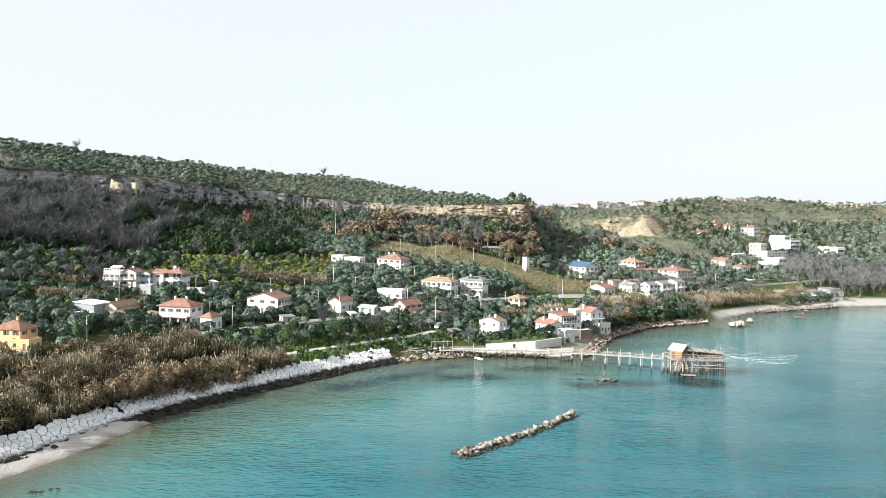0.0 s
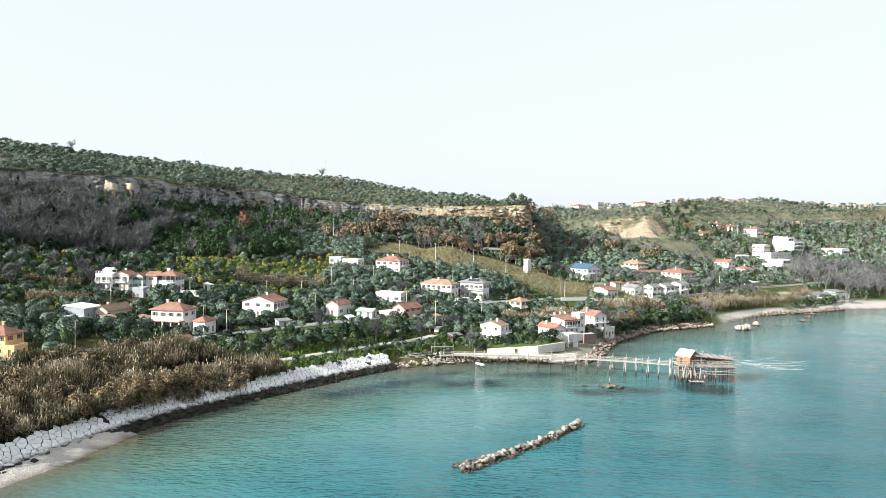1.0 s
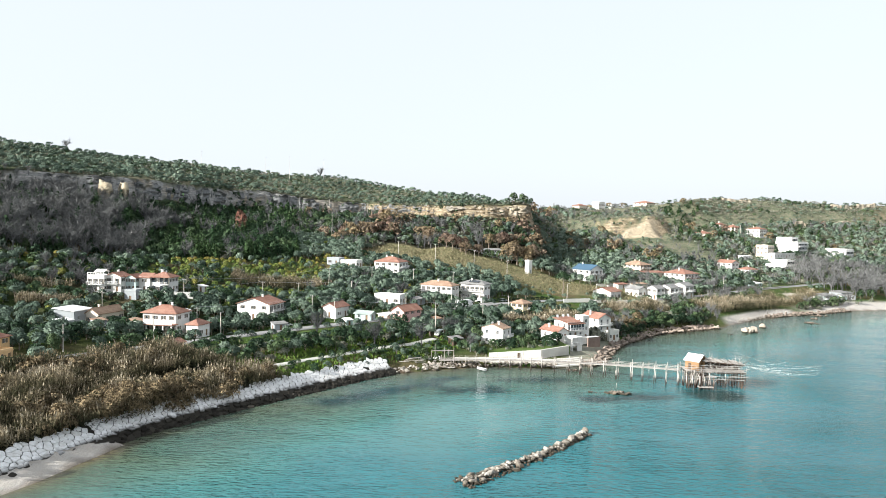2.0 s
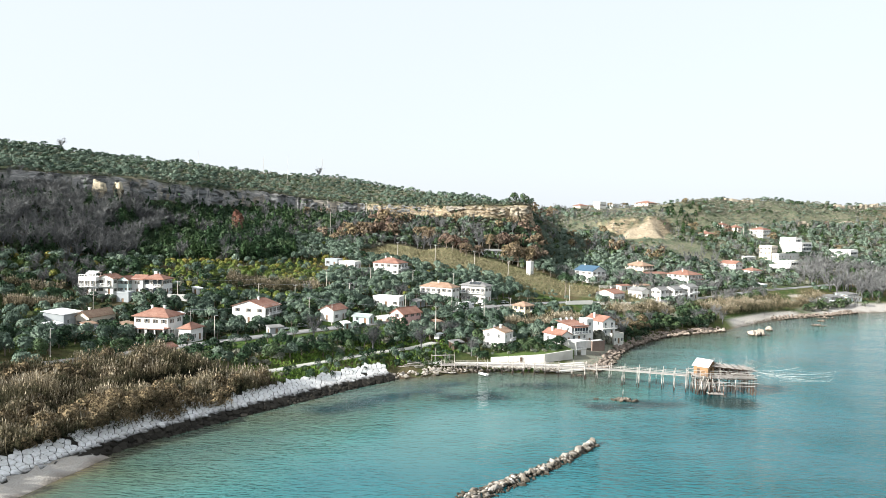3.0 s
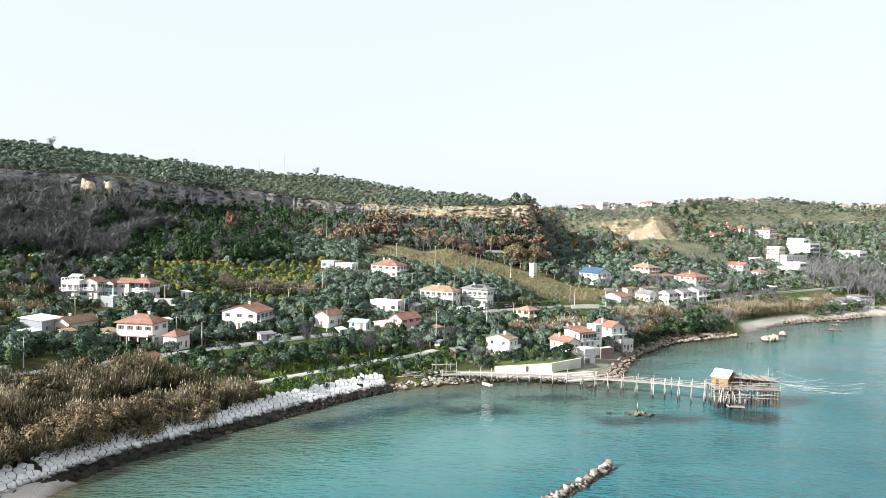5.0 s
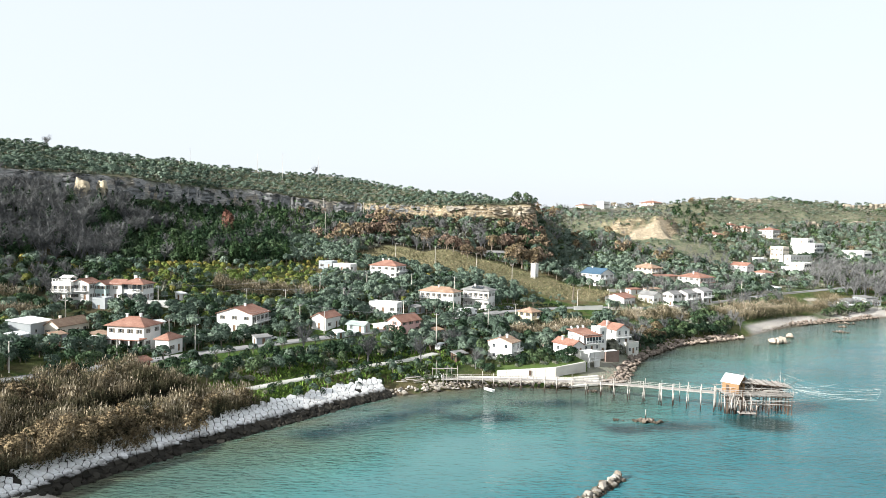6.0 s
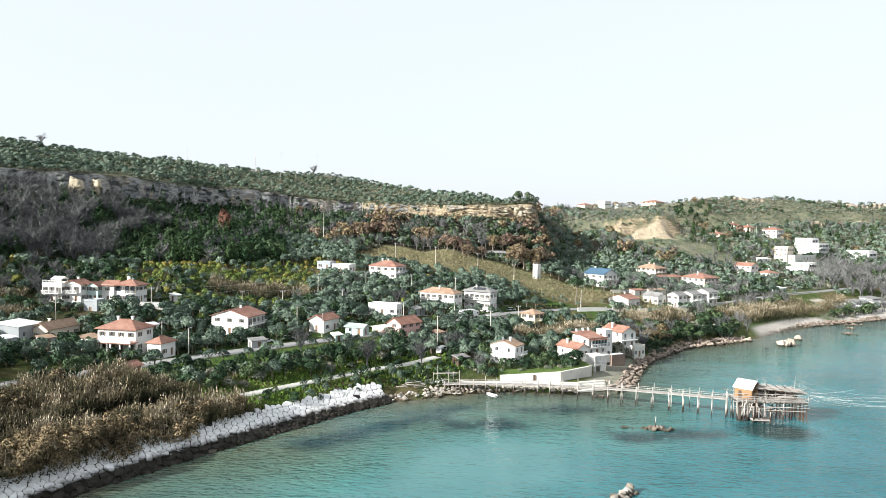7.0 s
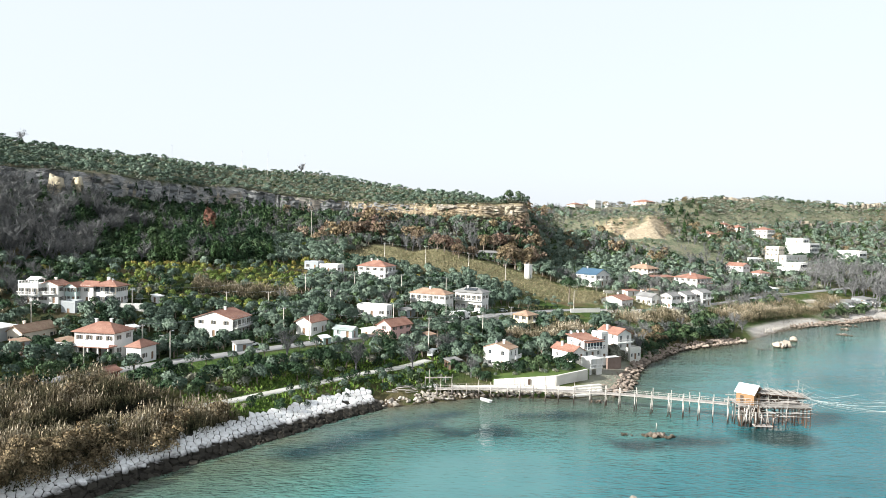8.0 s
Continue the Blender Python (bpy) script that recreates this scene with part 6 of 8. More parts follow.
for x in (-3.4, -2.3, 4.0):
    for y in (-1.1, 1.1):
        bm = bmesh.new()
        bmesh.ops.create_cone(bm, cap_ends=True, segments=16, radius1=0.48, radius2=0.48, depth=0.3, matrix=Matrix.Translation((x, y, 0.48)) @ Matrix.Rotation(radians(90), 4, "X"))
        wh = part("wheel", bm, plain("tyre_rubber", (0.03, 0.03, 0.03), (0.05, 0.05, 0.05), 3, 0.8) if "tyre_rubber" not in bpy.data.materials else bpy.data.materials["tyre_rubber"], truck)

van = thing("parked_van", "white van parked at the end of the track", "van", pose(-1.6, 261.5, 5.0, 0, 0, 65))
part("body", box(bmesh.new(), (-2.4, -0.95, 0.4), (1.5, 0.95, 2.3), 0.2), WHITE, van)
part("bonnet", box(bmesh.new(), (1.5, -0.9, 0.4), (2.5, 0.9, 1.35), 0.15), WHITE, van)
part("windscreen", box(bmesh.new(), (1.35, -0.8, 1.4), (1.62, 0.8, 2.1), 0.03), GLASS, van)
part("side_window", box(bmesh.new(), (-0.2, -0.98, 1.35), (1.2, -0.92, 2.0)), GLASS, van)
for x in (-1.5, 1.6):
    for y in (-0.85, 0.85):
        bm = bmesh.new()
        bmesh.ops.create_cone(bm, cap_ends=True, segments=14, radius1=0.36, radius2=0.36, depth=0.25, matrix=Matrix.Translation((x, y, 0.36)) @ Matrix.Rotation(radians(90), 4, "X"))
        part("wheel", bm, bpy.data.materials["tyre_rubber"], van)

# ---- poles and wires ----
def pole(x, y, h, label="pale concrete electricity pole with crossarm", kind="electricity_pole", lamp=False):
    z = height(x, y)
    th = thing(kind, label, "pole", pose(x, y, z - 0.4), group="poles on the slope")
    part("shaft", rod(bmesh.new(), (0, 0, 0), (0, 0, h + 0.4), 0.17, 0.10, 8), POLEMAT, th)
    if lamp:
        part("arm", rod(bmesh.new(), (0, 0, h + 0.3), (0.9, -0.6, h + 0.6), 0.05), METAL, th)
        part("lamp_head", box(bmesh.new(), (0.7, -0.8, h + 0.5), (1.3, -0.5, h + 0.65), 0.03), METAL, th)
    else:
        part("crossarm", box(bmesh.new(), (-0.8, -0.06, h - 0.1), (0.8, 0.06, h + 0.02)), METAL, th)
        for k in (-0.7, 0, 0.7):
            part("insulator", rod(bmesh.new(), (k, 0, h), (k, 0, h + 0.25), 0.05), WHITE, th)
    return Vector((x, y, z + h))


lines = [
    [(-128, 262, 9.5), (-76, 292, 9.5), (-62, 296, 9), (-40, 300, 9), (-16, 292, 9), (3, 296, 9), (28, 305, 8.5)],
    [(-104, 279, 10), (-55, 330, 9), (-36, 342, 9), (-16, 350, 10), (4, 352, 10)],
    [(-86, 245, 9), (-52, 276, 8.5), (-3.0, 262, 12), (16, 288, 9)],
    [(-75, 452, 20), (-28, 408, 10), (-6, 396, 12), (16, 392, 12), (34, 384, 11), (48, 402, 9)],
]
wires = thing("power_lines", "thin sagging electricity wires between the poles", "wires")
for ln in lines:
    tops = [pole(*p) for p in ln]
    for a, b in zip(tops, tops[1:]):
        for o in (-0.7, 0.7):
            cable(a + Vector((o, 0, 0.2)), b + Vector((o, 0, 0.2)), 0.03 * (b - a).length, 0.018, METAL, wires, "wire", 8)
for p in ((-110, 205, 8), (-92, 224, 8), (-76, 240, 8), (-42, 269, 8), (62, 353, 8), (170, 424, 9), (76, 350, 8)):
    pole(*p, label="street lamp on a pale pole beside the road", kind="street_lamp", lamp=True)
for x, y, h in ((-170, 640, 18), (-150, 650, 24), (-127, 700, 20), (-215, 600, 14), (-60, 520, 14), (-96, 560, 12)):
    pole(x, y, h, "tall thin mast on the plateau", "antenna_mast")
for p in ((255, 600, 12), (262, 602, 10)):
    pole(*p, label="tall pole with aerials on the hill", kind="antenna_mast")

# ---- cliff faces: broken sandstone ledges ----
def cliff_rock_material():
    m = Mat("banded_sandstone", 0.92)
    band, grit, patch_ = m.noise(0.14, 7, 0.72, (1, 1, 8)), m.noise(1.6, 5, 0.7), m.noise(0.035, 2)
    warm = m.ramp(band, (0.34, (0.20, 0.17, 0.125)), (0.46, (0.38, 0.33, 0.25)), (0.52, (0.26, 0.22, 0.165)), (0.60, (0.48, 0.425, 0.33)), (0.72, (0.30, 0.26, 0.20)))
    cool = m.ramp(band, (0.34, (0.06, 0.063, 0.063)), (0.46, (0.22, 0.222, 0.218)), (0.52, (0.085, 0.088, 0.087)), (0.60, (0.29, 0.29, 0.28)), (0.72, (0.12, 0.122, 0.12)))
    sep = m.t.nodes.new("ShaderNodeSeparateXYZ")
    m.link(m.place(), sep.inputs[0])
    west = m.math("ADD", m.span(sep.outputs[0], -30, 30), m.span(patch_, 0.60, 0.66, 0, 0.6))
    c = m.mix(m.math("MINIMUM", west, 1.0), cool, warm)
    c = m.mix(m.span(grit, 0.45, 0.75, 0, 0.4), c, (0.10, 0.10, 0.085))
    m.color(c)
    m.bump(m.math("ADD", band, m.math("MULTIPLY", grit, 0.4)), 0.8, 0.25)
    return m.m


CLIFF = cliff_rock_material()


def cliff_wall(x0, x1, label, seed, mat=None, f0=0.0, f1=1.0, out=0.9, cover=0.2):
    """A bedded rock wall between two places: hard and soft layers, buttresses, cracks and gaps where plants hang over."""
    r = random.Random(seed)
    fx = np.arange(x0, x1, 0.1)
    fy = FOOT(fx)[0]
    wob = 3.0 * rough(fx, fy * 0.2, 14, 3) + 1.5 * rough(fx, fy * 0.3, 4.5, 6)
    s = np.r_[0, np.cumsum(np.hypot(np.diff(fx), np.diff(fy)))]
    k = int(s[-1] / 0.85)
    at = np.linspace(0, s[-1], k)
    x, y = np.interp(at, s, fx), np.interp(at, s, fy - wob)
    (_, za), (ye, zb) = FOOT(x), EDGE(x)
    ye = ye - FOOT(x)[0]
    t = np.stack([np.gradient(np.convolve(np.pad(c, 6, mode="edge"), np.ones(13) / 13, "valid")) for c in (x, y)], -1)
    t /= np.linalg.norm(t, axis=1)[:, None]
    butt = np.round(3 * rough(at, 0 * at, 9, seed + 40)) * 0.8 + 0.8 * rough(at, 0 * at, 3.2, seed + 41)
    crack = np.where(rough(at, 0 * at, 1.7, seed + 42) > 0.4, -2.0, 0)
    cut = [0.0]
    while cut[-1] < 1:
        cut.append(cut[-1] + r.uniform(0.04, 0.16))
    V, F, row = [], [], 0
    rim = -0.1 + 0.14 * rough(at, 0 * at, 7, seed + 43) + 0.08 * rough(at, 0 * at, 2, seed + 44)
    for j, (a, b) in enumerate(zip(cut, cut[1:])):
        soft = r.choice((-0.25, -0.1, 0.05, 0.2))
        off = out + butt + crack + soft + np.round(2.2 * rough(at, 0 * at + j * 97, 4.2, seed + 45)) * 0.22 + np.round(1.8 * rough(at, 0 * at + j * 71, 1.8, seed + 46)) * 0.3
        dip = 0.02 * rough(at, 0 * at + j, 6, seed + 47)
        for f in (a, b):
            g = np.minimum(f0 + (f1 - f0) * np.clip(f + dip, 0, 1), 1.0 + rim)
            V.append(np.stack([x + t[:, 1] * off, y + ye * g - t[:, 0] * off, za + (zb - za) * g], -1))
        if j:
            F += [(row - 1, i) for i in range(k - 1)]
        hid = rough(at, 0 * at + 3 * j, 6, seed + 48) + 0.5 * rough(at, 0 * at + 7 * j, 2, seed + 49) > 1.1 - 2.2 * cover
        F += [(row, i) for i in range(k - 1) if not hid[i]]
        row += 2
    q = np.array(F)
    f = np.stack([q[:, 0] * k + q[:, 1], q[:, 0] * k + q[:, 1] + 1, (q[:, 0] + 1) * k + q[:, 1] + 1, (q[:, 0] + 1) * k + q[:, 1]], -1)
    tagged(part("cliff_face", mesh_from("cliff_face", np.concatenate(V), f, mat or CLIFF)), label, "cliff", kind="structure")


YELLOWROCK = plain("pale_sunlit_sandstone", (0.54, 0.47, 0.34), (0.36, 0.31, 0.225), 1.6, 0.95, bump=0.8, dist=0.4)


def ledge(x0, y0, x1, y1, z0, h, mat, label, seed, depth=3.0):
    """A standing mass of broken rock along a line: weathered front with cracks, uneven top, and a back."""
    l = math.hypot(x1 - x0, y1 - y0)
    n, rows_ = max(6, int(l / 0.7)), max(5, int(h / 0.7))
    f = np.linspace(0, 1, n)
    ends = np.clip(np.minimum(f, 1 - f) * 10, 0.6, 1)
    crack = np.where(rough(f * l, 0 * f, 1.9, seed) > 0.35, 1.0, 0)
    tall = h * ends * (0.92 + 0.08 * rough(f * l, 0 * f, 5, seed + 1) + 0.07 * rough(f * l, 0 * f, 1.6, seed + 2))
    bx, by = x0 + (x1 - x0) * f, y0 + (y1 - y0) * f
    foot_z = land(bx, by) if z0 is None else np.full(n, float(z0))
    nx, ny = (y1 - y0) / l, -(x1 - x0) / l
    V = []
    for j in range(rows_ + 1):
        g = j / rows_
        out = (1 - g) * 0.8 + 0.8 * rough(f * l, 0 * f + g * h, 3.2, seed + 3) + np.round(2 * rough(f * l, 0 * f + g * h * 3, 2.2, seed + 4)) * 0.3 - crack
        V.append(np.stack([bx + nx * out, by + ny * out, foot_z - 1.0 + (tall + 1.0) * g], -1))
    V.append(np.stack([bx - nx * depth, by - ny * depth, foot_z + tall * 0.95], -1))
    V.append(np.stack([bx - nx * (depth + 1), by - ny * (depth + 1), foot_z - 3.0], -1))
    i = np.arange(len(V) * n).reshape(-1, n)
    q = np.stack([i[:-1, :-1], i[:-1, 1:], i[1:, 1:], i[1:, :-1]], -1).reshape(-1, 4)
    tagged(part("rock_ledge", mesh_from("rock_ledge", np.concatenate(V), q, mat)), label, "cliff", kind="structure")


# the yellow of these two includes painted sunlight against the shaded grey cliff
ledge(-207.5, 411.5, -200.0, 410.5, 56, 13.0, YELLOWROCK, "sandstone buttress coloured pale yellow for sunlight on the grey cliff", 9)
ledge(-198.0, 417.0, -192.5, 416.4, 57, 12.5, YELLOWROCK, "sandstone pillar coloured pale yellow for sunlight on the grey cliff", 8, 2.0)
ledge(412, 742, 438, 748, None, 4.6, CLIFF, "pale rock outcrop on the ridge", 61)
ledge(444, 750, 472, 757, None, 5.0, CLIFF, "pale rock outcrop on the ridge", 62)
ledge(286, 724, 304, 727, None, 4.0, CLIFF, "tan rock outcrop near the hilltop", 63)
ledge(308, 727, 322, 731, None, 3.0, CLIFF, "tan rock outcrop near the hilltop", 64)
ledge(320, 668, 332, 672, None, 3.0, CLIFF, "tan rock face halfway up the hill", 65)
ledge(336, 676, 352, 679, None, 4.6, CLIFF, "tan rock face halfway up the hill", 66)
ledge(356, 681, 366, 683, None, 2.4, CLIFF, "pale rock face halfway up the hill", 67)
ledge(396, 700, 412, 704, None, 3.0, CLIFF, "low pale rocks on the hillside", 68)
ledge(44, 497.5, 58, 500.5, 50, 11.0, YELLOWROCK, "pale sandstone bluff at the plateau's end", 69)
cliff_wall(-236, -150, "tall grey banded cliff below the plateau", 1, cover=0.12)
cliff_wall(-150, -68, "tall grey banded cliff below the plateau", 2, cover=0.15)
cliff_wall(-68, 26, "grey and tan broken cliff half hidden by shrubs", 3, f0=0.3, cover=0.46)
cliff_wall(26, 61, "pale sandstone cliff at the plateau's end", 7, f0=0.2, cover=0.5)

# ---- clutter about the houses ----
def car(x, y, turn, paint, label):
    th = thing("car", label, "car", pose(x, y, height(x, y) + 0.02, 0, 0, turn), group="parked cars")
    bm = box(bmesh.new(), (-2.1, -0.86, 0.32), (2.1, 0.86, 0.92), 0.14)
    part("body", bm, paint, th)
    part("cabin", box(bmesh.new(), (-1.5, -0.74, 0.9), (0.9, 0.74, 1.45), 0.18), GLASS, th)
    part("roof", box(bmesh.new(), (-1.2, -0.66, 1.43), (0.55, 0.66, 1.5), 0.03), paint, th)
    for wx_ in (-1.3, 1.3):
        for wy_ in (-0.8, 0.8):
            bm = bmesh.new()
            bmesh.ops.create_cone(bm, cap_ends=True, segments=12, radius1=0.32, radius2=0.32, depth=0.2, matrix=Matrix.Translation((wx_, wy_, 0.32)) @ Matrix.Rotation(radians(90), 4, "X"))
            part("wheel", bm, bpy.data.materials["tyre_rubber"], th)


SILVER = plain("silver_car_paint", (0.45, 0.46, 0.47), (0.40, 0.41, 0.42), 2, 0.35, 0.4)
for x, y, a, p, l in ((-113, 238, 20, WHITE, "white car parked beside the farmhouse"), (-107, 236, 80, SILVER, "silver car parked beside the farmhouse"), (-58, 259, 40, WHITE, "white car parked in a yard"),
                      (-52, 263, 45, SILVER, "silver car parked in a yard"), (-20, 292, 46, WHITE, "white car parked beside the road"), (28, 334.5, 32, SILVER, "silver car on the coast road"), (6, 322, 45, WHITE, "white car parked by the long house")):
    car(x, y, a, p, l)


def shed(x, y, turn, w, d, h, wall, roof, label, name="shed"):
    house(label, x, y, turn, w, d, height(x, y) + h, "shed", 0.5, wall, roof, 1, (1, 1), chimneys=0, shutters=False, name=name, category="shed", over=0.25)


shed(-116, 236.5, 60, 4, 3, 2.4, GREYWALL, OLDTILES, "small rusty-roofed shed in a yard")
shed(-127, 235, 75, 5, 3.5, 2.6, GREYWALL, WHITE, "small shed with a pale sheet roof")
shed(-85, 262, 60, 4, 3, 2.4, STUCCO, GREYTILES, "small white shed with a grey roof")
shed(-98, 266, 60, 3, 2.5, 2.2, STUCCO, WHITE, "small white hut among olive trees")
shed(-104, 300, 70, 3, 3, 2.4, STUCCO, WHITE, "small white hut above the villas")
shed(-59, 252, 40, 5, 3, 2.4, GREYWALL, GREYTILES, "low grey lean-to beside the road")
shed(-36, 263, 45, 3, 2.5, 2.2, GREENISH, WHITE, "small pale green hut beside the road")
shed(-3, 279, 50, 4, 3.2, 2.3, GREYWALL, OLDTILES, "small tiled lean-to among trees")
shed(4.5, 250, 40, 4.5, 3, 2.5, DARKWOOD, GREYTILES, "dark timber shed near the landing")
shed(-12, 311, 55, 6, 4, 2.6, GREYWALL, GREYTILES, "low grey workshop beside the road")
shed(20, 312, 45, 8, 4, 2.6, STUCCO, GREYTILES, "low white garage below the road")
shed(100, 395, 30, 8, 4, 2.6, STUCCO, TILES, "low white outbuilding with a red roof")
shed(112, 402, 30, 10, 4, 2.6, BEIGE, OLDTILES, "low cream outbuilding with a tiled roof")
shed(236, 545, 30, 12, 4, 3, STUCCO, WHITE, "low white pool house below the hotel")
shed(305, 556, 30, 8, 5, 3, STUCCO, WHITE, "low white outbuilding on the slope")
shed(340, 560, 30, 10, 5, 3, STUCCO, WHITE, "low white outbuilding above the bare wood")
tunnel = thing("polytunnel", "pale plastic growing tunnel in a yard", "greenhouse", pose(-88.5, 250, height(-88.5, 250), 0, 0, 40))
bm = bmesh.new()
ringa = [[bm.verts.new((s, 1.5 * math.cos(a), 1.5 * math.sin(a))) for a in np.linspace(0, math.pi, 9)] for s in (-3, 0, 3)]
for a, b in zip(ringa, ringa[1:]):
    for k in range(8):
        bm.faces.new((a[k], b[k], b[k + 1], a[k + 1]))
bmesh.ops.solidify(bm, geom=bm.faces[:], thickness=0.04)
part("cover", bm, WHITE, tunnel)

# heaped odds and ends in the yard beside the farmhouse
RUST = plain("rusty_sheet", (0.22, 0.11, 0.07), (0.32, 0.19, 0.12), 2, 0.85)
yard = random.Random(77)
for k in range(26):
    x, y = -117 + yard.uniform(-9, 7), 233 + yard.uniform(-5, 7)
    w, d_, h_ = yard.uniform(0.5, 1.6), yard.uniform(0.4, 1.2), yard.uniform(0.3, 1.3)
    kind_ = k % 4
    th = thing(("crate", "oil_drum", "sheet_stack", "plank_pile")[kind_], ("weathered wooden crate in a cluttered yard", "rusty oil drum in a cluttered yard", "stack of pale sheets in a cluttered yard", "pile of grey planks in a cluttered yard")[kind_],
               ("crate", "drum", "sheets", "planks")[kind_], pose(x, y, height(x, y), 0, 0, yard.uniform(0, 180)), group="clutter in the yard")
    if kind_ == 0:
        part("box", box(bmesh.new(), (-w / 2, -d_ / 2, 0), (w / 2, d_ / 2, h_), 0.03), OLDWOOD, th)
        part("lid", box(bmesh.new(), (-w / 2 - 0.04, -d_ / 2 - 0.04, h_), (w / 2 + 0.04, d_ / 2 + 0.04, h_ + 0.06), 0.01), DARKWOOD, th)
    elif kind_ == 1:
        part("barrel", rod(bmesh.new(), (0, 0, 0), (0, 0, 0.95), 0.32, 0.32, 12), RUST, th)
        part("rim", rod(bmesh.new(), (0, 0, 0.93), (0, 0, 0.99), 0.34, 0.34, 12), RUST, th)
    else:
        for j in range(4):
            part("board", box(bmesh.new(), (-w + yard.uniform(-0.1, 0.1), -d_ / 2, 0.12 * j), (w, d_ / 2 + yard.uniform(-0.1, 0.1), 0.12 * j + 0.09), 0.01), (WHITE if j % 2 else RUST) if kind_ == 2 else OLDWOOD, th)
# driftwood and planks beside the landing
rng = random.Random(31)
for k in range(16):
    x, y = rng.uniform(-14, 1), rng.uniform(226.5, 231)
    th = thing("driftwood_log", "bleached driftwood log among the boulders", "driftwood", group="driftwood by the landing")
    a, l = rng.uniform(-0.6, 0.9), rng.uniform(1.5, 4)
    z = height(x, y) + 0.35
    part("log", rod(bmesh.new(), (x, y, z), (x + l * math.cos(a), y + l * math.sin(a) * 0.6, z + rng.uniform(-0.1, 0.6)), 0.12, 0.08), OLDWOOD, th)
tarp = thing("tarpaulin", "white tarpaulin draped over gear at the landing", "tarpaulin", pose(-1.6, 233.6, height(-1.6, 233.6)))
bm = bmesh.new()
bmesh.ops.create_grid(bm, x_segments=8, y_segments=6, size=1)
for v in bm.verts:
    v.co = Vector((v.co.x * 1.5, v.co.y * 1.0, 1.3 * (1 - 0.6 * abs(v.co.x)) * (1 - 0.7 * abs(v.co.y)) + 0.12 * math.sin(v.co.x * 7 + v.co.y * 5)))
bmesh.ops.solidify(bm, geom=bm.faces[:], thickness=0.04)
part("sheet", bm, WHITE, tarp)
# timber gantry at the head of the footbridge
gan = thing("gantry", "timber gantry of poles at the head of the footbridge", "gantry")
for x, y, h in ((-2.4, 231.0, 7.5), (0.6, 230.4, 6.4), (3.6, 231.6, 6.0), (-3.6, 233.4, 5.0), (2.0, 233.6, 5.2)):
    part("post", rod(bmesh.new(), (x, y, height(x, y) - 0.4), (x + rng.uniform(-0.2, 0.2), y, h), 0.1, 0.07), OLDWOOD, gan)
for a, b in (((-3.6, 233.4, 4.6), (2.0, 233.6, 4.8)), ((-2.4, 231, 5.0), (3.6, 231.6, 5.2)), ((-3.6, 233.4, 4.6), (-2.4, 231, 5.0)), ((2.0, 233.6, 4.8), (3.6, 231.6, 5.2))):
    part("beam", rod(bmesh.new(), a, b, 0.08), OLDWOOD, gan)
# beach umbrellas, decks and bathing huts by the far beach
for k in range(5):
    shed(226 + 7 * k, 424 + 2.6 * k, 24, 4.5, 3, 2.6, (WHITE, GREENISH, STUCCO, GREENISH, WHITE)[k], GREYTILES, "small pale bathing hut on the far beach", "bathing_hut")
deck = thing("beach_deck", "grey timber deck with a canopy on the beach", "deck", pose(230, 416, height(230, 416), 0, 0, 24))
part("platform", box(bmesh.new(), (-7, -2.5, 0.3), (7, 2.5, 0.6), 0.03), OLDWOOD, deck)
part("canopy", box(bmesh.new(), (-5, -2, 3.0), (5, 2, 3.15), 0.03), WHITE, deck)
for q in ((-4.6, -1.8), (4.6, -1.8), (-4.6, 1.8), (4.6, 1.8)):
    part("post", rod(bmesh.new(), (*q, 0.5), (*q, 3.0), 0.08), OLDWOOD, deck)

# ---- plants ----
VR = np.random.default_rng(7)


def leaf_cloud(rng, lobes, n, size, droop=0.0):
    """n leaf clumps on the skins of overlapping lobes (x, y, z, r): three corners each."""
    lobes = np.array(lobes, float)
    w = lobes[:, 3] ** 2
    out = []
    while sum(map(len, out)) < n:
        k = rng.choice(len(lobes), n, p=w / w.sum())
        d = rng.normal(size=(n, 3))
        d[:, 2] = d[:, 2] * 0.9 + 0.25
        d[:, 2] = np.where(d[:, 2] < -0.4, -d[:, 2], d[:, 2])
        d /= np.linalg.norm(d, axis=1)[:, None]
        p = lobes[k, :3] + d * (lobes[k, 3] * rng.uniform(0.78, 1.08, n))[:, None]
        inner = np.linalg.norm(p[:, None] - lobes[None, :, :3], axis=2) < lobes[None, :, 3] * 0.72
        ok = ~inner.any(1)
        out.append(np.concatenate([p[ok], d[ok]], 1))
    pd = np.concatenate(out)[:n]
    p, skin = pd[:, :3], pd[:, 3:]
    d = skin + rng.normal(size=(n, 3)) * 0.75
    d /= np.linalg.norm(d, axis=1)[:, None]
    t = np.cross(d, rng.normal(size=(n, 3)))
    t /= np.linalg.norm(t, axis=1)[:, None]
    b = np.cross(d, t)
    v = np.empty((n, 3, 3))
    for c in range(3):
        a = c * 2.094 + rng.uniform(-0.5, 0.5, n)
        r = size * rng.uniform(0.4, 0.85, n) * (1.35 if c == 0 else 0.85)
        v[:, c] = p + t * (np.cos(a) * r)[:, None] + b * (np.sin(a) * r)[:, None]
    v[:, 0, 2] -= droop * size
    # leaves face outwards, and shade with the rounding of their bough
    flip = (np.cross(v[:, 1] - v[:, 0], v[:, 2] - v[:, 0]) * skin).sum(1) < 0
    v[flip, 1], v[flip, 2] = v[flip, 2].copy(), v[flip, 1].copy()
    m = skin * 0.9 + (0, 0, 0.1) + rng.normal(size=(n, 3)) * 0.3
    m /= np.linalg.norm(m, axis=1)[:, None]
    return v.reshape(-1, 3), np.repeat(m, 3, 0)


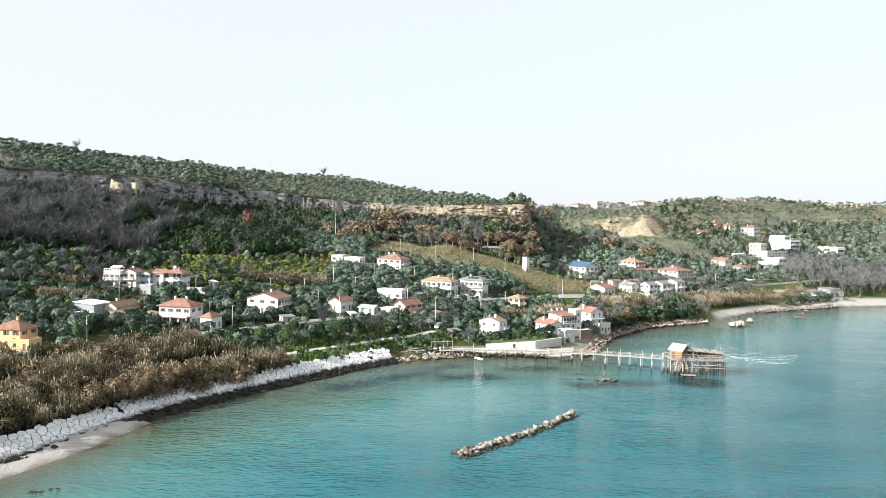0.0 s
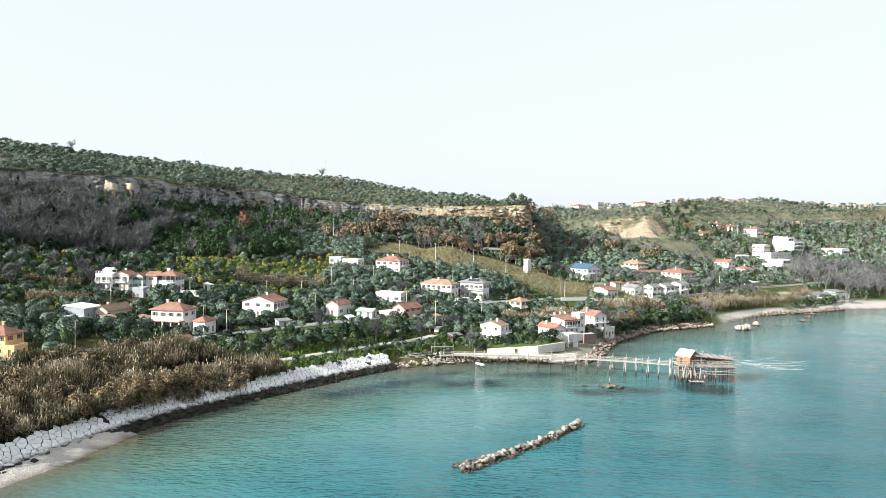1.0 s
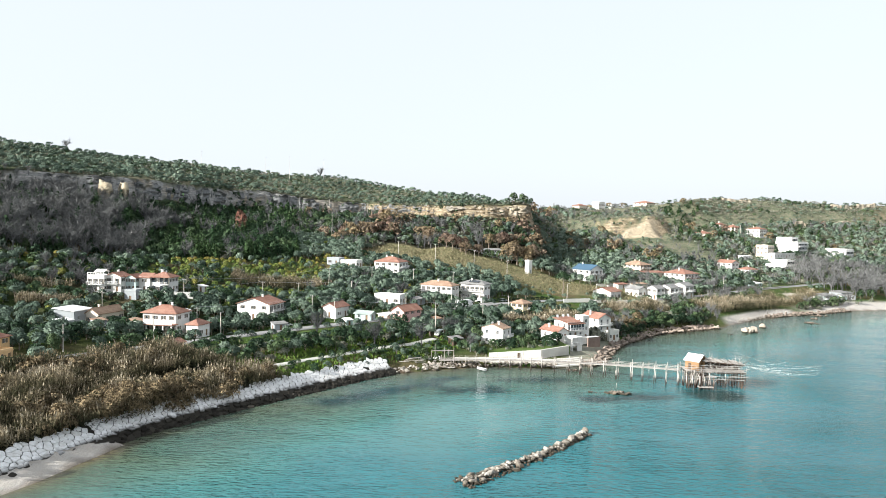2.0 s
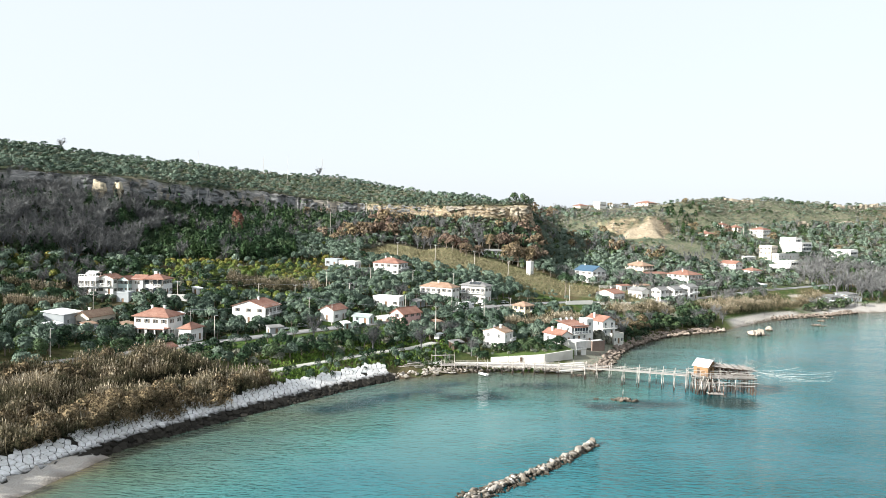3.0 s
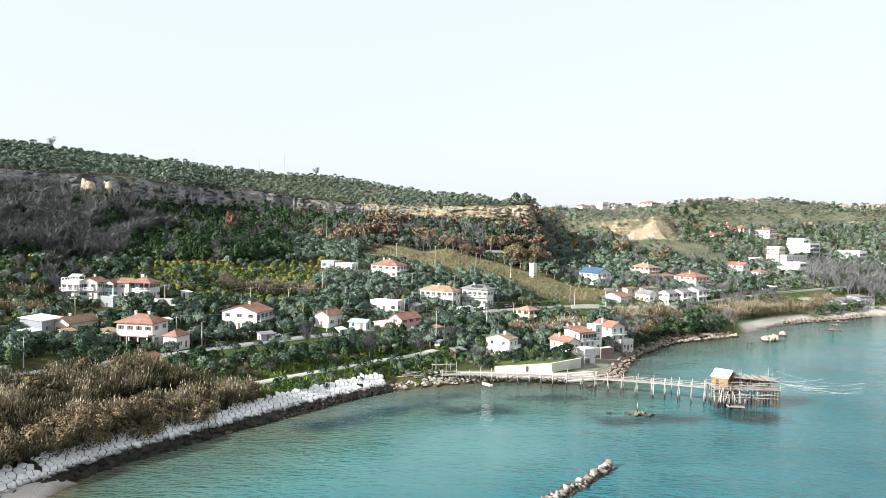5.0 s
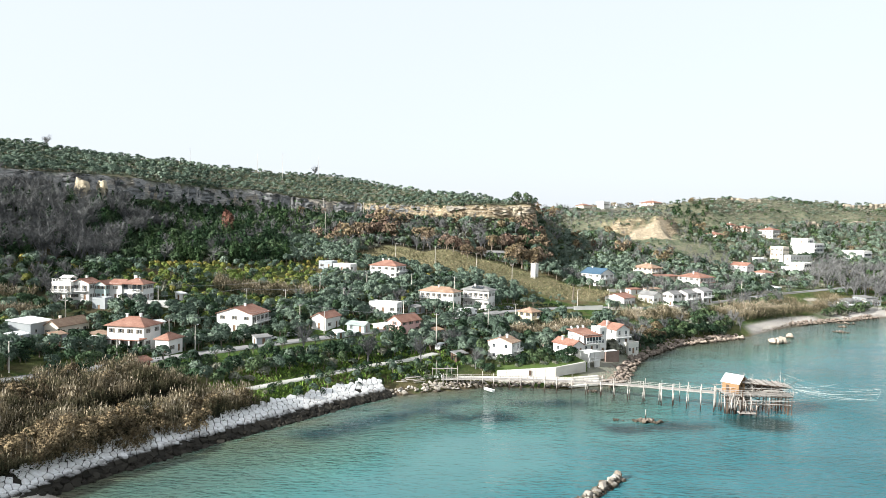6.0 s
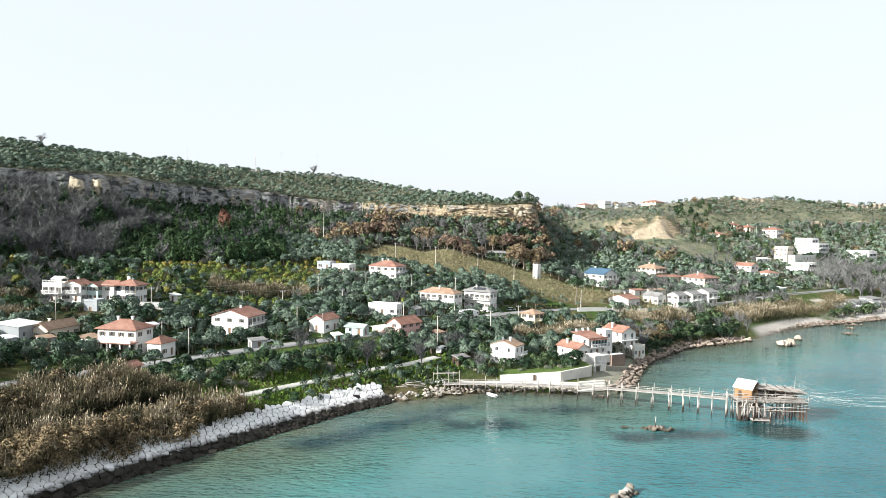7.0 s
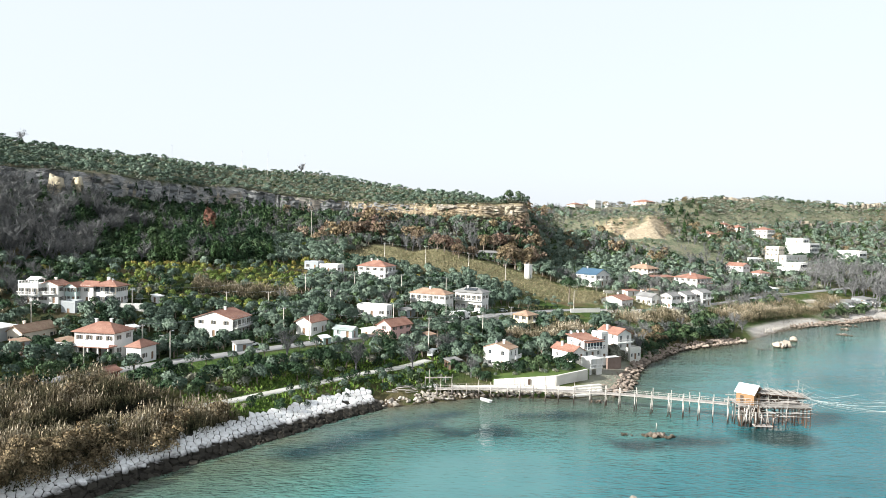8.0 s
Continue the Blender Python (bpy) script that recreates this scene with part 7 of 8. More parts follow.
def stick(a, b, r0, r1, sides=4):
    """Corners of a tapered stick's triangles."""
    a, b = np.array(a, float), np.array(b, float)
    d = (b - a) / (np.linalg.norm(b - a) + 1e-9)
    t = np.cross(d, (0.3, 0.8, 0.5))
    t /= np.linalg.norm(t)
    s = np.cross(d, t)
    out = []
    for k in range(sides):
        p, q = 2 * math.pi * k / sides, 2 * math.pi * (k + 1) / sides
        u, w = t * math.cos(p) + s * math.sin(p), t * math.cos(q) + s * math.sin(q)
        out += [a + u * r0, a + w * r0, b + w * r1, a + u * r0, b + w * r1, b + u * r1]
    return np.array(out)


def round_lobes(rng, n, spread, z0, z1, r0, r1):
    return [(spread * math.cos(a) * q, spread * math.sin(a) * q, rng.uniform(z0, z1), rng.uniform(r0, r1))
            for a, q in ((rng.uniform(0, 6.28), rng.uniform(0.35, 1)) for _ in range(n))] + [(0, 0, (z0 + z1) / 2 + 0.3, r1)]


def limbs(rng, n, base, z0, r, reach, rise):
    out = [stick((0, 0, -0.4), (rng.uniform(-0.2, 0.2), rng.uniform(-0.2, 0.2), z0), base, base * 0.7, 5)]
    for _ in range(n):
        a = rng.uniform(0, 6.28)
        out.append(stick((0, 0, z0 * 0.85), (reach * math.cos(a), reach * math.sin(a), z0 + rise * rng.uniform(0.7, 1.1)), base * 0.5, base * 0.15, 3))
    return np.concatenate(out)


def plant(kind, rng, lod):
    """Crown and wood of one plant, as corners of triangles. lod 0 near, 1 middle, 2 far."""
    n, s = ((460, 0.43), (225, 0.61), (82, 0.99))[lod]
    if kind == "olive" and lod:
        n, s = int(n * 1.1), s * 0.92
    if kind == "olive":
        crown = leaf_cloud(rng, round_lobes(rng, 6, 1.25, 1.9, 3.3, 0.85, 1.25), n, s)
        wood = limbs(rng, 3 if lod < 2 else 0, 0.2, 1.5, 0, 0.9, 1.2)
    elif kind == "citrus":
        crown = leaf_cloud(rng, round_lobes(rng, 4, 0.8, 0.9, 1.9, 0.8, 1.1), int(n * 0.8), s * 0.9)
        wood = limbs(rng, 0, 0.12, 0.9, 0, 0.5, 0.6)
    elif kind == "green":
        crown = leaf_cloud(rng, round_lobes(rng, 6, 1.35, 0.9, 3.4, 1.0, 1.5), n, s * 1.05)
        wood = limbs(rng, 2 if lod < 2 else 0, 0.2, 1.2, 0, 0.9, 1.2)
    elif kind == "scrub":
        crown = leaf_cloud(rng, round_lobes(rng, 5, 1.2, 0.3, 1.3, 0.6, 1.0), int(n * 0.7), s)
        wood = limbs(rng, 0, 0.1, 0.5, 0, 0.5, 0.5)
    elif kind == "russet":
        crown = leaf_cloud(rng, round_lobes(rng, 9, 2.3, 2.6, 6.4, 1.3, 2.0), int(n * 1.7), s * 1.15)
        wood = limbs(rng, 5 if lod < 2 else 0, 0.3, 2.4, 0, 1.8, 2.6)
    elif kind == "conifer":
        lobes = [(0.25 * rng.normal() * (1 - k / 7), 0.25 * rng.normal() * (1 - k / 7), 1.0 + k * 1.05, 1.75 * (1 - k / 8.2)) for k in range(7)]
        crown = leaf_cloud(rng, lobes, int(n * 1.1), s, 0.5)
        wood = limbs(rng, 0, 0.22, 2.0, 0, 1, 1)
    else:  # bare
        wood = [stick((0, 0, -0.4), (0.1, 0.1, 2.4), 0.2, 0.14, 4)]
        twigs = []
        for k in range((18, 13, 7)[lod]):
            a, q = rng.uniform(0, 6.28), rng.uniform(0.5, 1.0)
            p = np.array((0.1, 0.1, rng.uniform(1.2, 2.6)))
            e = p + np.array((math.cos(a) * 2.1 * q, math.sin(a) * 2.1 * q, rng.uniform(2.2, 4.4)))
            wood.append(stick(p, e, 0.08, 0.03, 3))
            for _ in range((20, 14, 8)[lod]):
                f = rng.uniform(0.35, 1)
                b = p + (e - p) * f
                d = rng.normal(size=3) * (0.75, 0.75, 0.45) + (math.cos(a) * 0.4, math.sin(a) * 0.4, 0.75)
                t = b + d * rng.uniform(0.7, 1.5)
                w = rng.normal(size=3) * (0.03, 0.045, 0.085)[lod]
                twigs += [b - w, b + w, t]
        crown, wood = (np.array(twigs), None), np.concatenate(wood)
    return crown[0], wood, crown[1]


KINDS = dict(olive=(OLIVE, BARK), citrus=(CITRUS, BARK), green=(GREEN, BARK), scrub=(SCRUB, BARK), russet=(RUSSET, BARK), conifer=(CONIFER, BARK), bare=(TWIGS, PALE_BARK))
NAMES = dict(olive="olive_tree", citrus="citrus_tree", green="evergreen_tree", scrub="shrub", russet="oak_tree", conifer="pine_tree", bare="bare_tree")
SHAPES = {(k, lod): [plant(k, VR, lod) for _ in range(5)] for k in KINDS for lod in range(3)}
LOCAL = {}
for k, (leaf, wood) in KINDS.items():
    LOCAL[k] = []
    for v in range(5):
        c, w, nrm = SHAPES[k, 0][v]
        LOCAL[k].append((mesh_from("crown", c, np.arange(len(c)).reshape(-1, 3), leaf, dict(tint=np.full(len(c), 0.1 + 0.2 * v)), nrm),
                         mesh_from("trunk", w, np.arange(len(w)).reshape(-1, 3), wood)))


def tree(kind, x, y, size=1.0, label="", variant=None, group="", stretch=1.0, z=None):
    """One tree as a thing of its own, with trunk and crown."""
    v = int(abs(x * 13 + y * 7)) % 5 if variant is None else variant
    c, w = LOCAL[kind][v]
    th = thing(NAMES[kind], label, "tree" if kind != "scrub" else "shrub", Matrix.LocRotScale((x, y, height(x, y) if z is None else z), Euler((0, 0, x * 3.7 + y)), (size, size, size * stretch)), group)
    part("trunk", w, None, th)
    part("crown", c, None, th)
    return th


def mass(name, kind, lod, pts, label, category):
    """Plants past counting, as one sheet of real leaves. pts: rows of x, y, size, stretch."""
    if not len(pts):
        return
    pts = np.asarray(pts, float)
    z = land(pts[:, 0], pts[:, 1])
    V, T, M, N = [], [], [], []
    which = VR.integers(0, 5, len(pts))
    # tints lighten rightward and with distance, standing in for sun and haze
    turn, tint = VR.uniform(0, 6.28, len(pts)), np.clip(0.46 + 0.14 * ramp01(pts[:, 1], 315, 360) + 0.2 * ramp01(pts[:, 0], 45, 90) + 0.15 * ramp01(pts[:, 1], 520, 600) + 0.28 * rough(pts[:, 0], pts[:, 1], 30, 9) + VR.normal(0, 0.2, len(pts)), 0, 1)
    for v in range(5):
        sel = np.where(which == v)[0]
        if not len(sel):
            continue
        nrm = SHAPES[kind, lod][v][2]
        for m, shape in enumerate(SHAPES[kind, lod][v][:2]):
            if not len(shape) or (m == 1 and lod == 2 and kind != "bare"):
                continue
            c, s = np.cos(turn[sel])[:, None], np.sin(turn[sel])[:, None]
            k = pts[sel, 2][:, None]
            q = np.stack([(shape[:, 0] * c - shape[:, 1] * s) * k + pts[sel, 0][:, None], (shape[:, 0] * s + shape[:, 1] * c) * k + pts[sel, 1][:, None],
                          shape[:, 2] * k * pts[sel, 3][:, None] + z[sel][:, None]], -1)
            V.append(q.reshape(-1, 3))
            if m == 0 and nrm is not None:
                N.append(np.stack([nrm[:, 0] * c - nrm[:, 1] * s, nrm[:, 0] * s + nrm[:, 1] * c, np.broadcast_to(nrm[:, 2], (len(sel), len(nrm)))], -1).reshape(-1, 3))
            else:
                N.append(np.zeros((q.size // 3, 3)))
            T.append(np.repeat(tint[sel], len(shape)))
            M.append(np.full(q.size // 9, m))
    V, T, M = np.concatenate(V), np.concatenate(T), np.concatenate(M)
    me = mesh_from(name, V, np.arange(len(V)).reshape(-1, 3), KINDS[kind][0], dict(tint=T))
    if kind != "bare":
        N = np.concatenate(N)
        me.polygons.foreach_set("use_smooth", (np.abs(N[::3]).sum(1) > 0))
        me.normals_split_custom_set_from_vertices(N)
    me.materials.append(KINDS[kind][1])
    me.polygons.foreach_set("material_index", M.astype(np.int32))
    tagged(part(name, me), label, category, kind="stuff")


# where plants grow
def spread(x0, x1, y0, y1, cell):
    gx, gy = np.meshgrid(np.arange(x0, x1, cell), np.arange(y0, y1, cell))
    return gx.ravel() + VR.uniform(-0.45, 0.45, gx.size) * cell, gy.ravel() + VR.uniform(-0.45, 0.45, gx.size) * cell


cand = [spread(-260, 300, 150, 430, 3.7), spread(-350, 380, 430, 560, 4.3), spread(-400, 540, 560, 800, 5.2)]
cx, cy = (np.concatenate([c[i] for c in cand]) for i in (0, 1))
ok = (np.abs(cx) < 0.69 * (cy + 2) + 14) & (cy - SHORE(cx)[0] > np.where((cx > 136) & (cx < 200), 17, np.where(cx > 70, 5.5, 9)))
crest = CREST(cx)[0]
ok &= cy < crest + 14
cx, cy, crest = cx[ok], cy[ok], crest[ok]
ok = (beside(ROAD, cx, cy)[0] > 5.2) & (beside(TRACK, cx, cy)[0] > 4.4) & (vineyard(cx, cy) < 0.2) & (reed_bed(cx, cy) < 0.4)
# the garden and paths by the sea wall stay open, as does the lawn beside the track
ok &= ~((cx > 13) & (cx < 46) & (cy < 250 + 0.25 * (cx - 20)) & (cy > 220))
ok &= ~((cx > -4) & (cx < 14) & (cy < 240))
ok &= ~((cx < -38) & (cy < BANK(cx)[0] + 7))
ok &= ~((cx > 40) & (cx < 64) & (cy < 274))
ok &= ~((cx > 200) & (cx - 226 > (cy - 395) * 1.1))
ok &= ~((cx > 234) & (cx < 262) & (cy > 424) & (cy < 452))
CANE = ((-98, 320, -58, 326, 8, 5200, 3.8), (-160, 262, -140, 268, 5, 2200, 3.6), (34, 289, 56, 306, 7, 4600, 3.8), (79, 328, 108, 347, 9, 6500, 4.2), (132, 360, 198, 410, 10, 11000, 4.4),
        (24, 286, 40, 292, 4, 1500, 3.2), (205, 408, 225, 430, 6, 2000, 5.0), (-172, 280, -152, 284, 5, 1600, 3.5))
for x0, y0, x1, y1, half, n, high in CANE:
    ok &= (beside(np.array(((x0, y0, 0.0), (x1, y1, 0.0))), cx, cy)[0] > half * 0.8) & (beside(np.array(((x0 - 2, y0 - 7, 0.0), (x1 - 2, y1 - 7, 0.0))), cx, cy)[0] > half * 0.6)
ok &= beside(np.array(((200, 424, 0.0), (232, 444, 0.0))), cx, cy)[0] > 7
ok &= ~((cx > 52) & (cx < 76) & (cy > 324) & (cy < 339))
for hx, hy, hr, hd in FOOTPRINTS:
    v = np.array((hx, hy - 25.0))
    v /= np.linalg.norm(v)
    a, b = (cx - hx) * v[0] + (cy - hy) * v[1], -(cx - hx) * v[1] + (cy - hy) * v[0]
    ok &= ~((np.abs(b) < hr + 1.0) & (a < hr + 1.5) & (a > -hd - (5.0 if hy < 330 else 5.0 if hy < 400 else 3.0 if hy < 590 else 9.0)))
front = (cx > 8) & (cx < 72)
ok &= ~(front & (beside(ROAD + np.array((2.5, -6.0, 0)), cx, cy)[0] < 6))
ok &= ~((beside(ROAD, cx, cy)[0] < 14) & (cx > -76) & (cx < -18) & (cy < np.interp(cx, ROAD[:, 0], ROAD[:, 1])))
cx, cy, crest = cx[ok], cy[ok], crest[ok]
bank, low, high, foot, edge = (f(cx)[0] for f in (BANK, LOW, HIGH, FOOT, EDGE))
up = np.clip((cy - high) / (foot - high), -1, 1.2)
n1, n2, n3 = rough(cx, cy, 26, 7), rough(cx, cy, 11, 8), VR.random(len(cx))
kind = np.full(len(cx), "green", dtype="<U8")
size, stretch, keep = VR.uniform(0.8, 1.25, len(cx)), VR.uniform(0.85, 1.2, len(cx)), np.ones(len(cx), bool)


def choose(where, **shares):
    """Kinds by share within a zone, with clumps."""
    t = np.clip(n3 * 0.7 + 0.15 + 0.22 * n2, 0, 0.999)
    t = np.argsort(np.argsort(np.where(where, t, 2))) / max(1, where.sum())
    acc = 0.0
    for k, s in shares.items():
        kind[where & (t >= acc) & (t < acc + s)] = k
        acc += s


left = cx < 64
choose(cy < low, olive=0.35, green=0.45, scrub=0.2)
choose(left & (cy >= low) & (cy < high), olive=0.62, citrus=0.12, green=0.18, scrub=0.05, bare=0.03)
choose(left & (cy >= high) & (up < 0.5), olive=0.80, green=0.10, citrus=0.06, scrub=0.04)
choose((cx < -92) & (cy > low + 26) & (cy < high + 70), green=0.42, citrus=0.16, olive=0.2, bare=0.14, scrub=0.08)
choose(left & (up >= 0.5) & (cy < edge), green=0.58, scrub=0.22, russet=0.03, bare=0.12, conifer=0.05)
oaks = (cx > -70) & left & (cy > 428) & (cy < foot + 2)
choose(oaks, russet=0.09, scrub=0.32, green=0.26, olive=0.14, conifer=0.02, bare=0.17)
size[oaks] *= 1.15
orchard = (cx < -60) & (cx > -138) & (cy > low + 30) & (cy < high + 58)
choose(orchard, citrus=0.76, olive=0.12, green=0.06, scrub=0.06)
size[orchard] *= 0.85
slopes = (cy > high + 58) & (cy < foot + 6)
# dark evergreens and conifers here stand in for the cliff's cast shadow
cliff_shade = (cx / (cy - 44) < -0.24) & slopes & (cx < -70)
choose(cliff_shade, green=0.54, conifer=0.28, scrub=0.08, bare=0.10)
size[cliff_shade] *= 1.2
grey = (cx / (cy - 44) < -0.47 + 0.06 * n1) & slopes
# conifers among the bare trees stand in for dark shade between them
choose(grey, conifer=0.16, green=0.22, bare=0.56, scrub=0.06)
size[grey] *= np.where(kind[grey] == "bare", 1.25, 1.0)
choose(left & (cy >= edge), olive=0.56, scrub=0.44)
size[left & (cy >= edge)] *= 0.92
stretch[left & (cy >= edge)] *= 0.72
# terraces on the plateau, each with a dark hedge along its lip
lip = np.sin(land(cx, cy) * 1.9 + 1.3 * rough(cx, cy, 40, 17)) > 0.90
kind[left & (cy >= edge + 6) & lip] = "green"
size[left & (cy >= edge + 6) & lip] *= 0.7
right = ~left
# paler kinds on this side stand in for haze and stronger sun
choose(right & (cy < low), scrub=0.36, green=0.44, bare=0.20)
choose(right & (cy >= low) & (cy < high), olive=0.46, green=0.16, scrub=0.24, bare=0.14)
choose(right & (cy >= high) & (cy < edge), green=0.12, olive=0.38, scrub=0.32, bare=0.12, conifer=0.04, russet=0.02)
size[right & (cy >= high + 10)] *= 1.05
# the bare hilltop: dry grass with low shrubs
top = (right & (cy >= edge - 24) & (cx > 215)) | (right & (cy >= edge - 4) & (cx > 120))
choose(top, scrub=0.62, olive=0.22, green=0.16)
size[top] *= 0.92
stretch[top] *= 0.75
keep &= ~(top & (n3 > 0.88 + 0.35 * n1))
# lilac-grey bare wood above the far beach
greyr = (cx > 246) & (cy > 440) & (cy < 530) & (cy < high + 14)
choose(greyr, bare=0.86, green=0.10, scrub=0.04)
size[greyr] *= 1.35
# the valley behind the plateau's end, and the slopes round the scar
grove = (cx > 62) & (cx < 128) & (cy > 425) & (cy < 512)
choose(grove, olive=0.84, green=0.10, scrub=0.06)
valley = (cx > 60) & (cx < 112) & (cy > 512) & (cy < 590)
# pale species stand in for sunlight missing in the plateau's shadow
choose(valley, olive=0.44, green=0.14, bare=0.20, russet=0.03, scrub=0.19)
belt = (cx >= 100) & (cx < 212) & (cy > 508) & (cy < 578) & ~grove & ~valley
choose(belt, bare=0.26, green=0.16, olive=0.32, scrub=0.20, russet=0.02, conifer=0.04)
heath = (cx > 66) & (cx < 200) & (cy >= 582) & (cx < 140 + (cy - 577) * 2.2)
choose(heath, scrub=0.52, bare=0.16, russet=0.03, olive=0.20, green=0.09)
size[heath] *= 0.95
pines = (cx > 188) & (cx < 252) & (cy > 578) & (cy < 660) & ~heath
choose(pines, conifer=0.24, russet=0.05, green=0.22, olive=0.22, scrub=0.20, bare=0.07)
for hx, hy, hr, hd in FOOTPRINTS:
    size[(np.hypot(cx - hx, cy - hy) < hr + 9) & (cy < hy)] *= 0.8 if hy < 400 else 0.95
# cliffs carry little; the scar and open meadows less
steep = (cy > foot - 1) & (cy < edge + 1)
keep &= ~(steep & left & (n3 > np.where(cx < -90, 0.78, np.where(cx < 22, 0.86, 0.62))))
size[steep] *= 0.6
# below the cliff the growth thins and drops, so that the rock stands clear
below = np.clip((foot - cy) / 26, 0, 1)
size[left & (cx > -216) & (cy < foot)] *= (0.38 + 0.62 * below)[left & (cx > -216) & (cy < foot)]
keep &= ~(left & (cx > -216) & (cy > foot - 7) & (cy < foot) & (n3 > 0.4))
scar_foot = (np.abs(cx - 168) < 24) & (cy > 545) & (cy < 582)
size[scar_foot] *= 0.45
kind[steep & (kind == "russet")] = "scrub"
keep &= ~((cx > 131 + (cy - 577) * 2.2) & (cx < 186) & (cy > 572) & (cy < 613))
keep &= ~((cx > 172) & (cx < 216) & (cy > 528) & (cy < 574) & (n3 > 0.25))
keep &= ~((cx > 38) & (cx < 104) & (cy > 346) & (cy < 376) & (n3 > 0.22))
size[(cx > 38) & (cx < 104) & (cy > 346) & (cy < 376)] *= 0.5
# grass between the hedges of the plateau's terraces
terrace = np.sin(land(cx, cy) * 1.9 + 1.3 * rough(cx, cy, 40, 17))
keep &= ~(left & (cy > edge + 3) & (terrace < -0.55) & (n3 > 0.35))
keep &= ~(left & (cy < high) & (n1 > 0.55) & (n3 > 0.45))
size[kind == "olive"] *= 1.1
# low growth in the strip between track and shore
strip = (cy < low) & (cx > -62) & (cx < 6) & (beside(TRACK, cx, cy)[0] < 16) & (cy - BANK(cx)[0] < 22)
size[strip] *= 0.5
bankside = (cx > -64) & (cx < 4) & (cy < low) & ~strip
size[bankside] *= 0.9
cx, cy, kind, size, stretch, crest = (a[keep] for a in (cx, cy, kind, size, stretch, crest))

# the nearest are trees of their own
SAY = dict(olive="grey-green olive tree on the slope", citrus="yellow-green citrus tree in an orchard", green="dark evergreen tree beside the houses", scrub="low dry shrub above the shore",
           russet="russet-leaved oak tree on the slope", conifer="dark conifer among the houses", bare="leafless grey tree beside the houses")
near_limit = dict(olive=180, green=150, citrus=60, scrub=60, bare=30, russet=20, conifer=20)
single = np.zeros(len(cx), bool)
for k, lim in near_limit.items():
    sel = np.where((kind == k) & (cy < 300) & (np.abs(cx + 20) < 120))[0]
    sel = sel[np.argsort(cy[sel])][:lim]
    single[sel] = True
    for i in sel:
        tree(k, float(cx[i]), float(cy[i]), float(size[i]), SAY[k], group={"olive": "olive trees near the road", "green": "evergreen trees near the shore"}.get(k, ""), stretch=float(stretch[i]))
rows = np.c_[cx, cy, size, stretch]
for k in KINDS:
    for lod, (y0, y1, word) in enumerate(((0, 300, "nearby"), (300, 450, "hillside"), (450, 2000, "distant"))):
        sel = (kind == k) & ~single & (cy >= y0) & (cy < y1)
        mass(NAMES[k].replace("_tree", "") + "_" + ("grove" if k in ("olive", "citrus") else "wood" if k != "scrub" else "thicket"), k, lod, rows[sel],
             {"olive": "grey-green olive grove", "citrus": "yellow-green citrus orchard", "green": "dense dark evergreen wood", "scrub": "dry brown scrub", "russet": "russet autumn oak wood",
              "conifer": "dark conifer wood", "bare": "leafless grey-brown wood"}[k] + " on the " + word + " slope", "trees")


# low heath on the bare hilltop
ux, uy = spread(66, 500, 585, 770, 4.6)
s = (uy > np.where(ux < 200, 585 + 0.0 * ux, EDGE(ux)[0] - 26)) & (uy < CREST(ux)[0] + 6) & ~((ux > 131 + (uy - 577) * 2.2) & (ux < 186) & (uy < 616)) & (VR.random(len(ux)) < 0.62 + 0.5 * rough(ux, uy, 20, 29))
mass("heath", "scrub", 2, np.c_[ux[s], uy[s], VR.uniform(0.35, 0.7, s.sum()), VR.uniform(0.6, 0.9, s.sum())], "low grey-green heath on the bare hilltop", "shrubs")
# pale low growth between the olives of the plateau
ux, uy = spread(-340, 62, 400, 720, 4.8)
s = (uy > EDGE(ux)[0] + 3) & (uy < CREST(ux)[0] + 3) & (np.abs(ux) < 0.69 * (uy + 2) + 10) & (np.sin(land(ux, uy) * 1.9 + 1.3 * rough(ux, uy, 40, 17)) > -0.75)
mass("terrace_growth", "scrub", 2, np.c_[ux[s], uy[s], VR.uniform(0.5, 0.85, s.sum()), VR.uniform(0.7, 1.0, s.sum())], "pale grey-green growth on the plateau terraces", "shrubs")
# low undergrowth between the trees of the gardens and along the bank
ux, uy = spread(-200, 60, 190, 330, 4.2)
s = (uy > LOW(ux)[0] - 42) & (uy - SHORE(ux)[0] > 12) & (beside(ROAD, ux, uy)[0] > 4.8) & (beside(TRACK, ux, uy)[0] > 3.2) & (reed_bed(ux, uy) < 0.3) & (np.abs(ux) < 0.69 * uy + 8)
s &= ~((ux > -78) & (ux < -22) & (beside(ROAD, ux, uy)[0] < 13) & (uy < np.interp(ux, ROAD[:, 0], ROAD[:, 1]))) & ~((ux > 13) & (uy < 262)) & (VR.random(len(ux)) < 0.8)
for hx, hy, hr, hd in FOOTPRINTS:
    s &= np.hypot(ux - hx, uy - hy) > hr + 1.5
ux, uy = ux[s], uy[s]
tone = rough(ux, uy, 9, 27) + VR.normal(0, 0.4, len(ux))
for k, lo, hi in (("green", -9, 0.2), ("scrub", 0.2, 0.75), ("citrus", 0.75, 9)):
    q = (tone >= lo) & (tone < hi)
    mass("undergrowth", k, 2, np.c_[ux[q], uy[q], VR.uniform(0.4, 0.75, q.sum()), VR.uniform(0.7, 1.0, q.sum())], {"green": "dark green", "scrub": "dry brown", "citrus": "yellow-green"}[k] + " undergrowth between the garden trees", "shrubs")


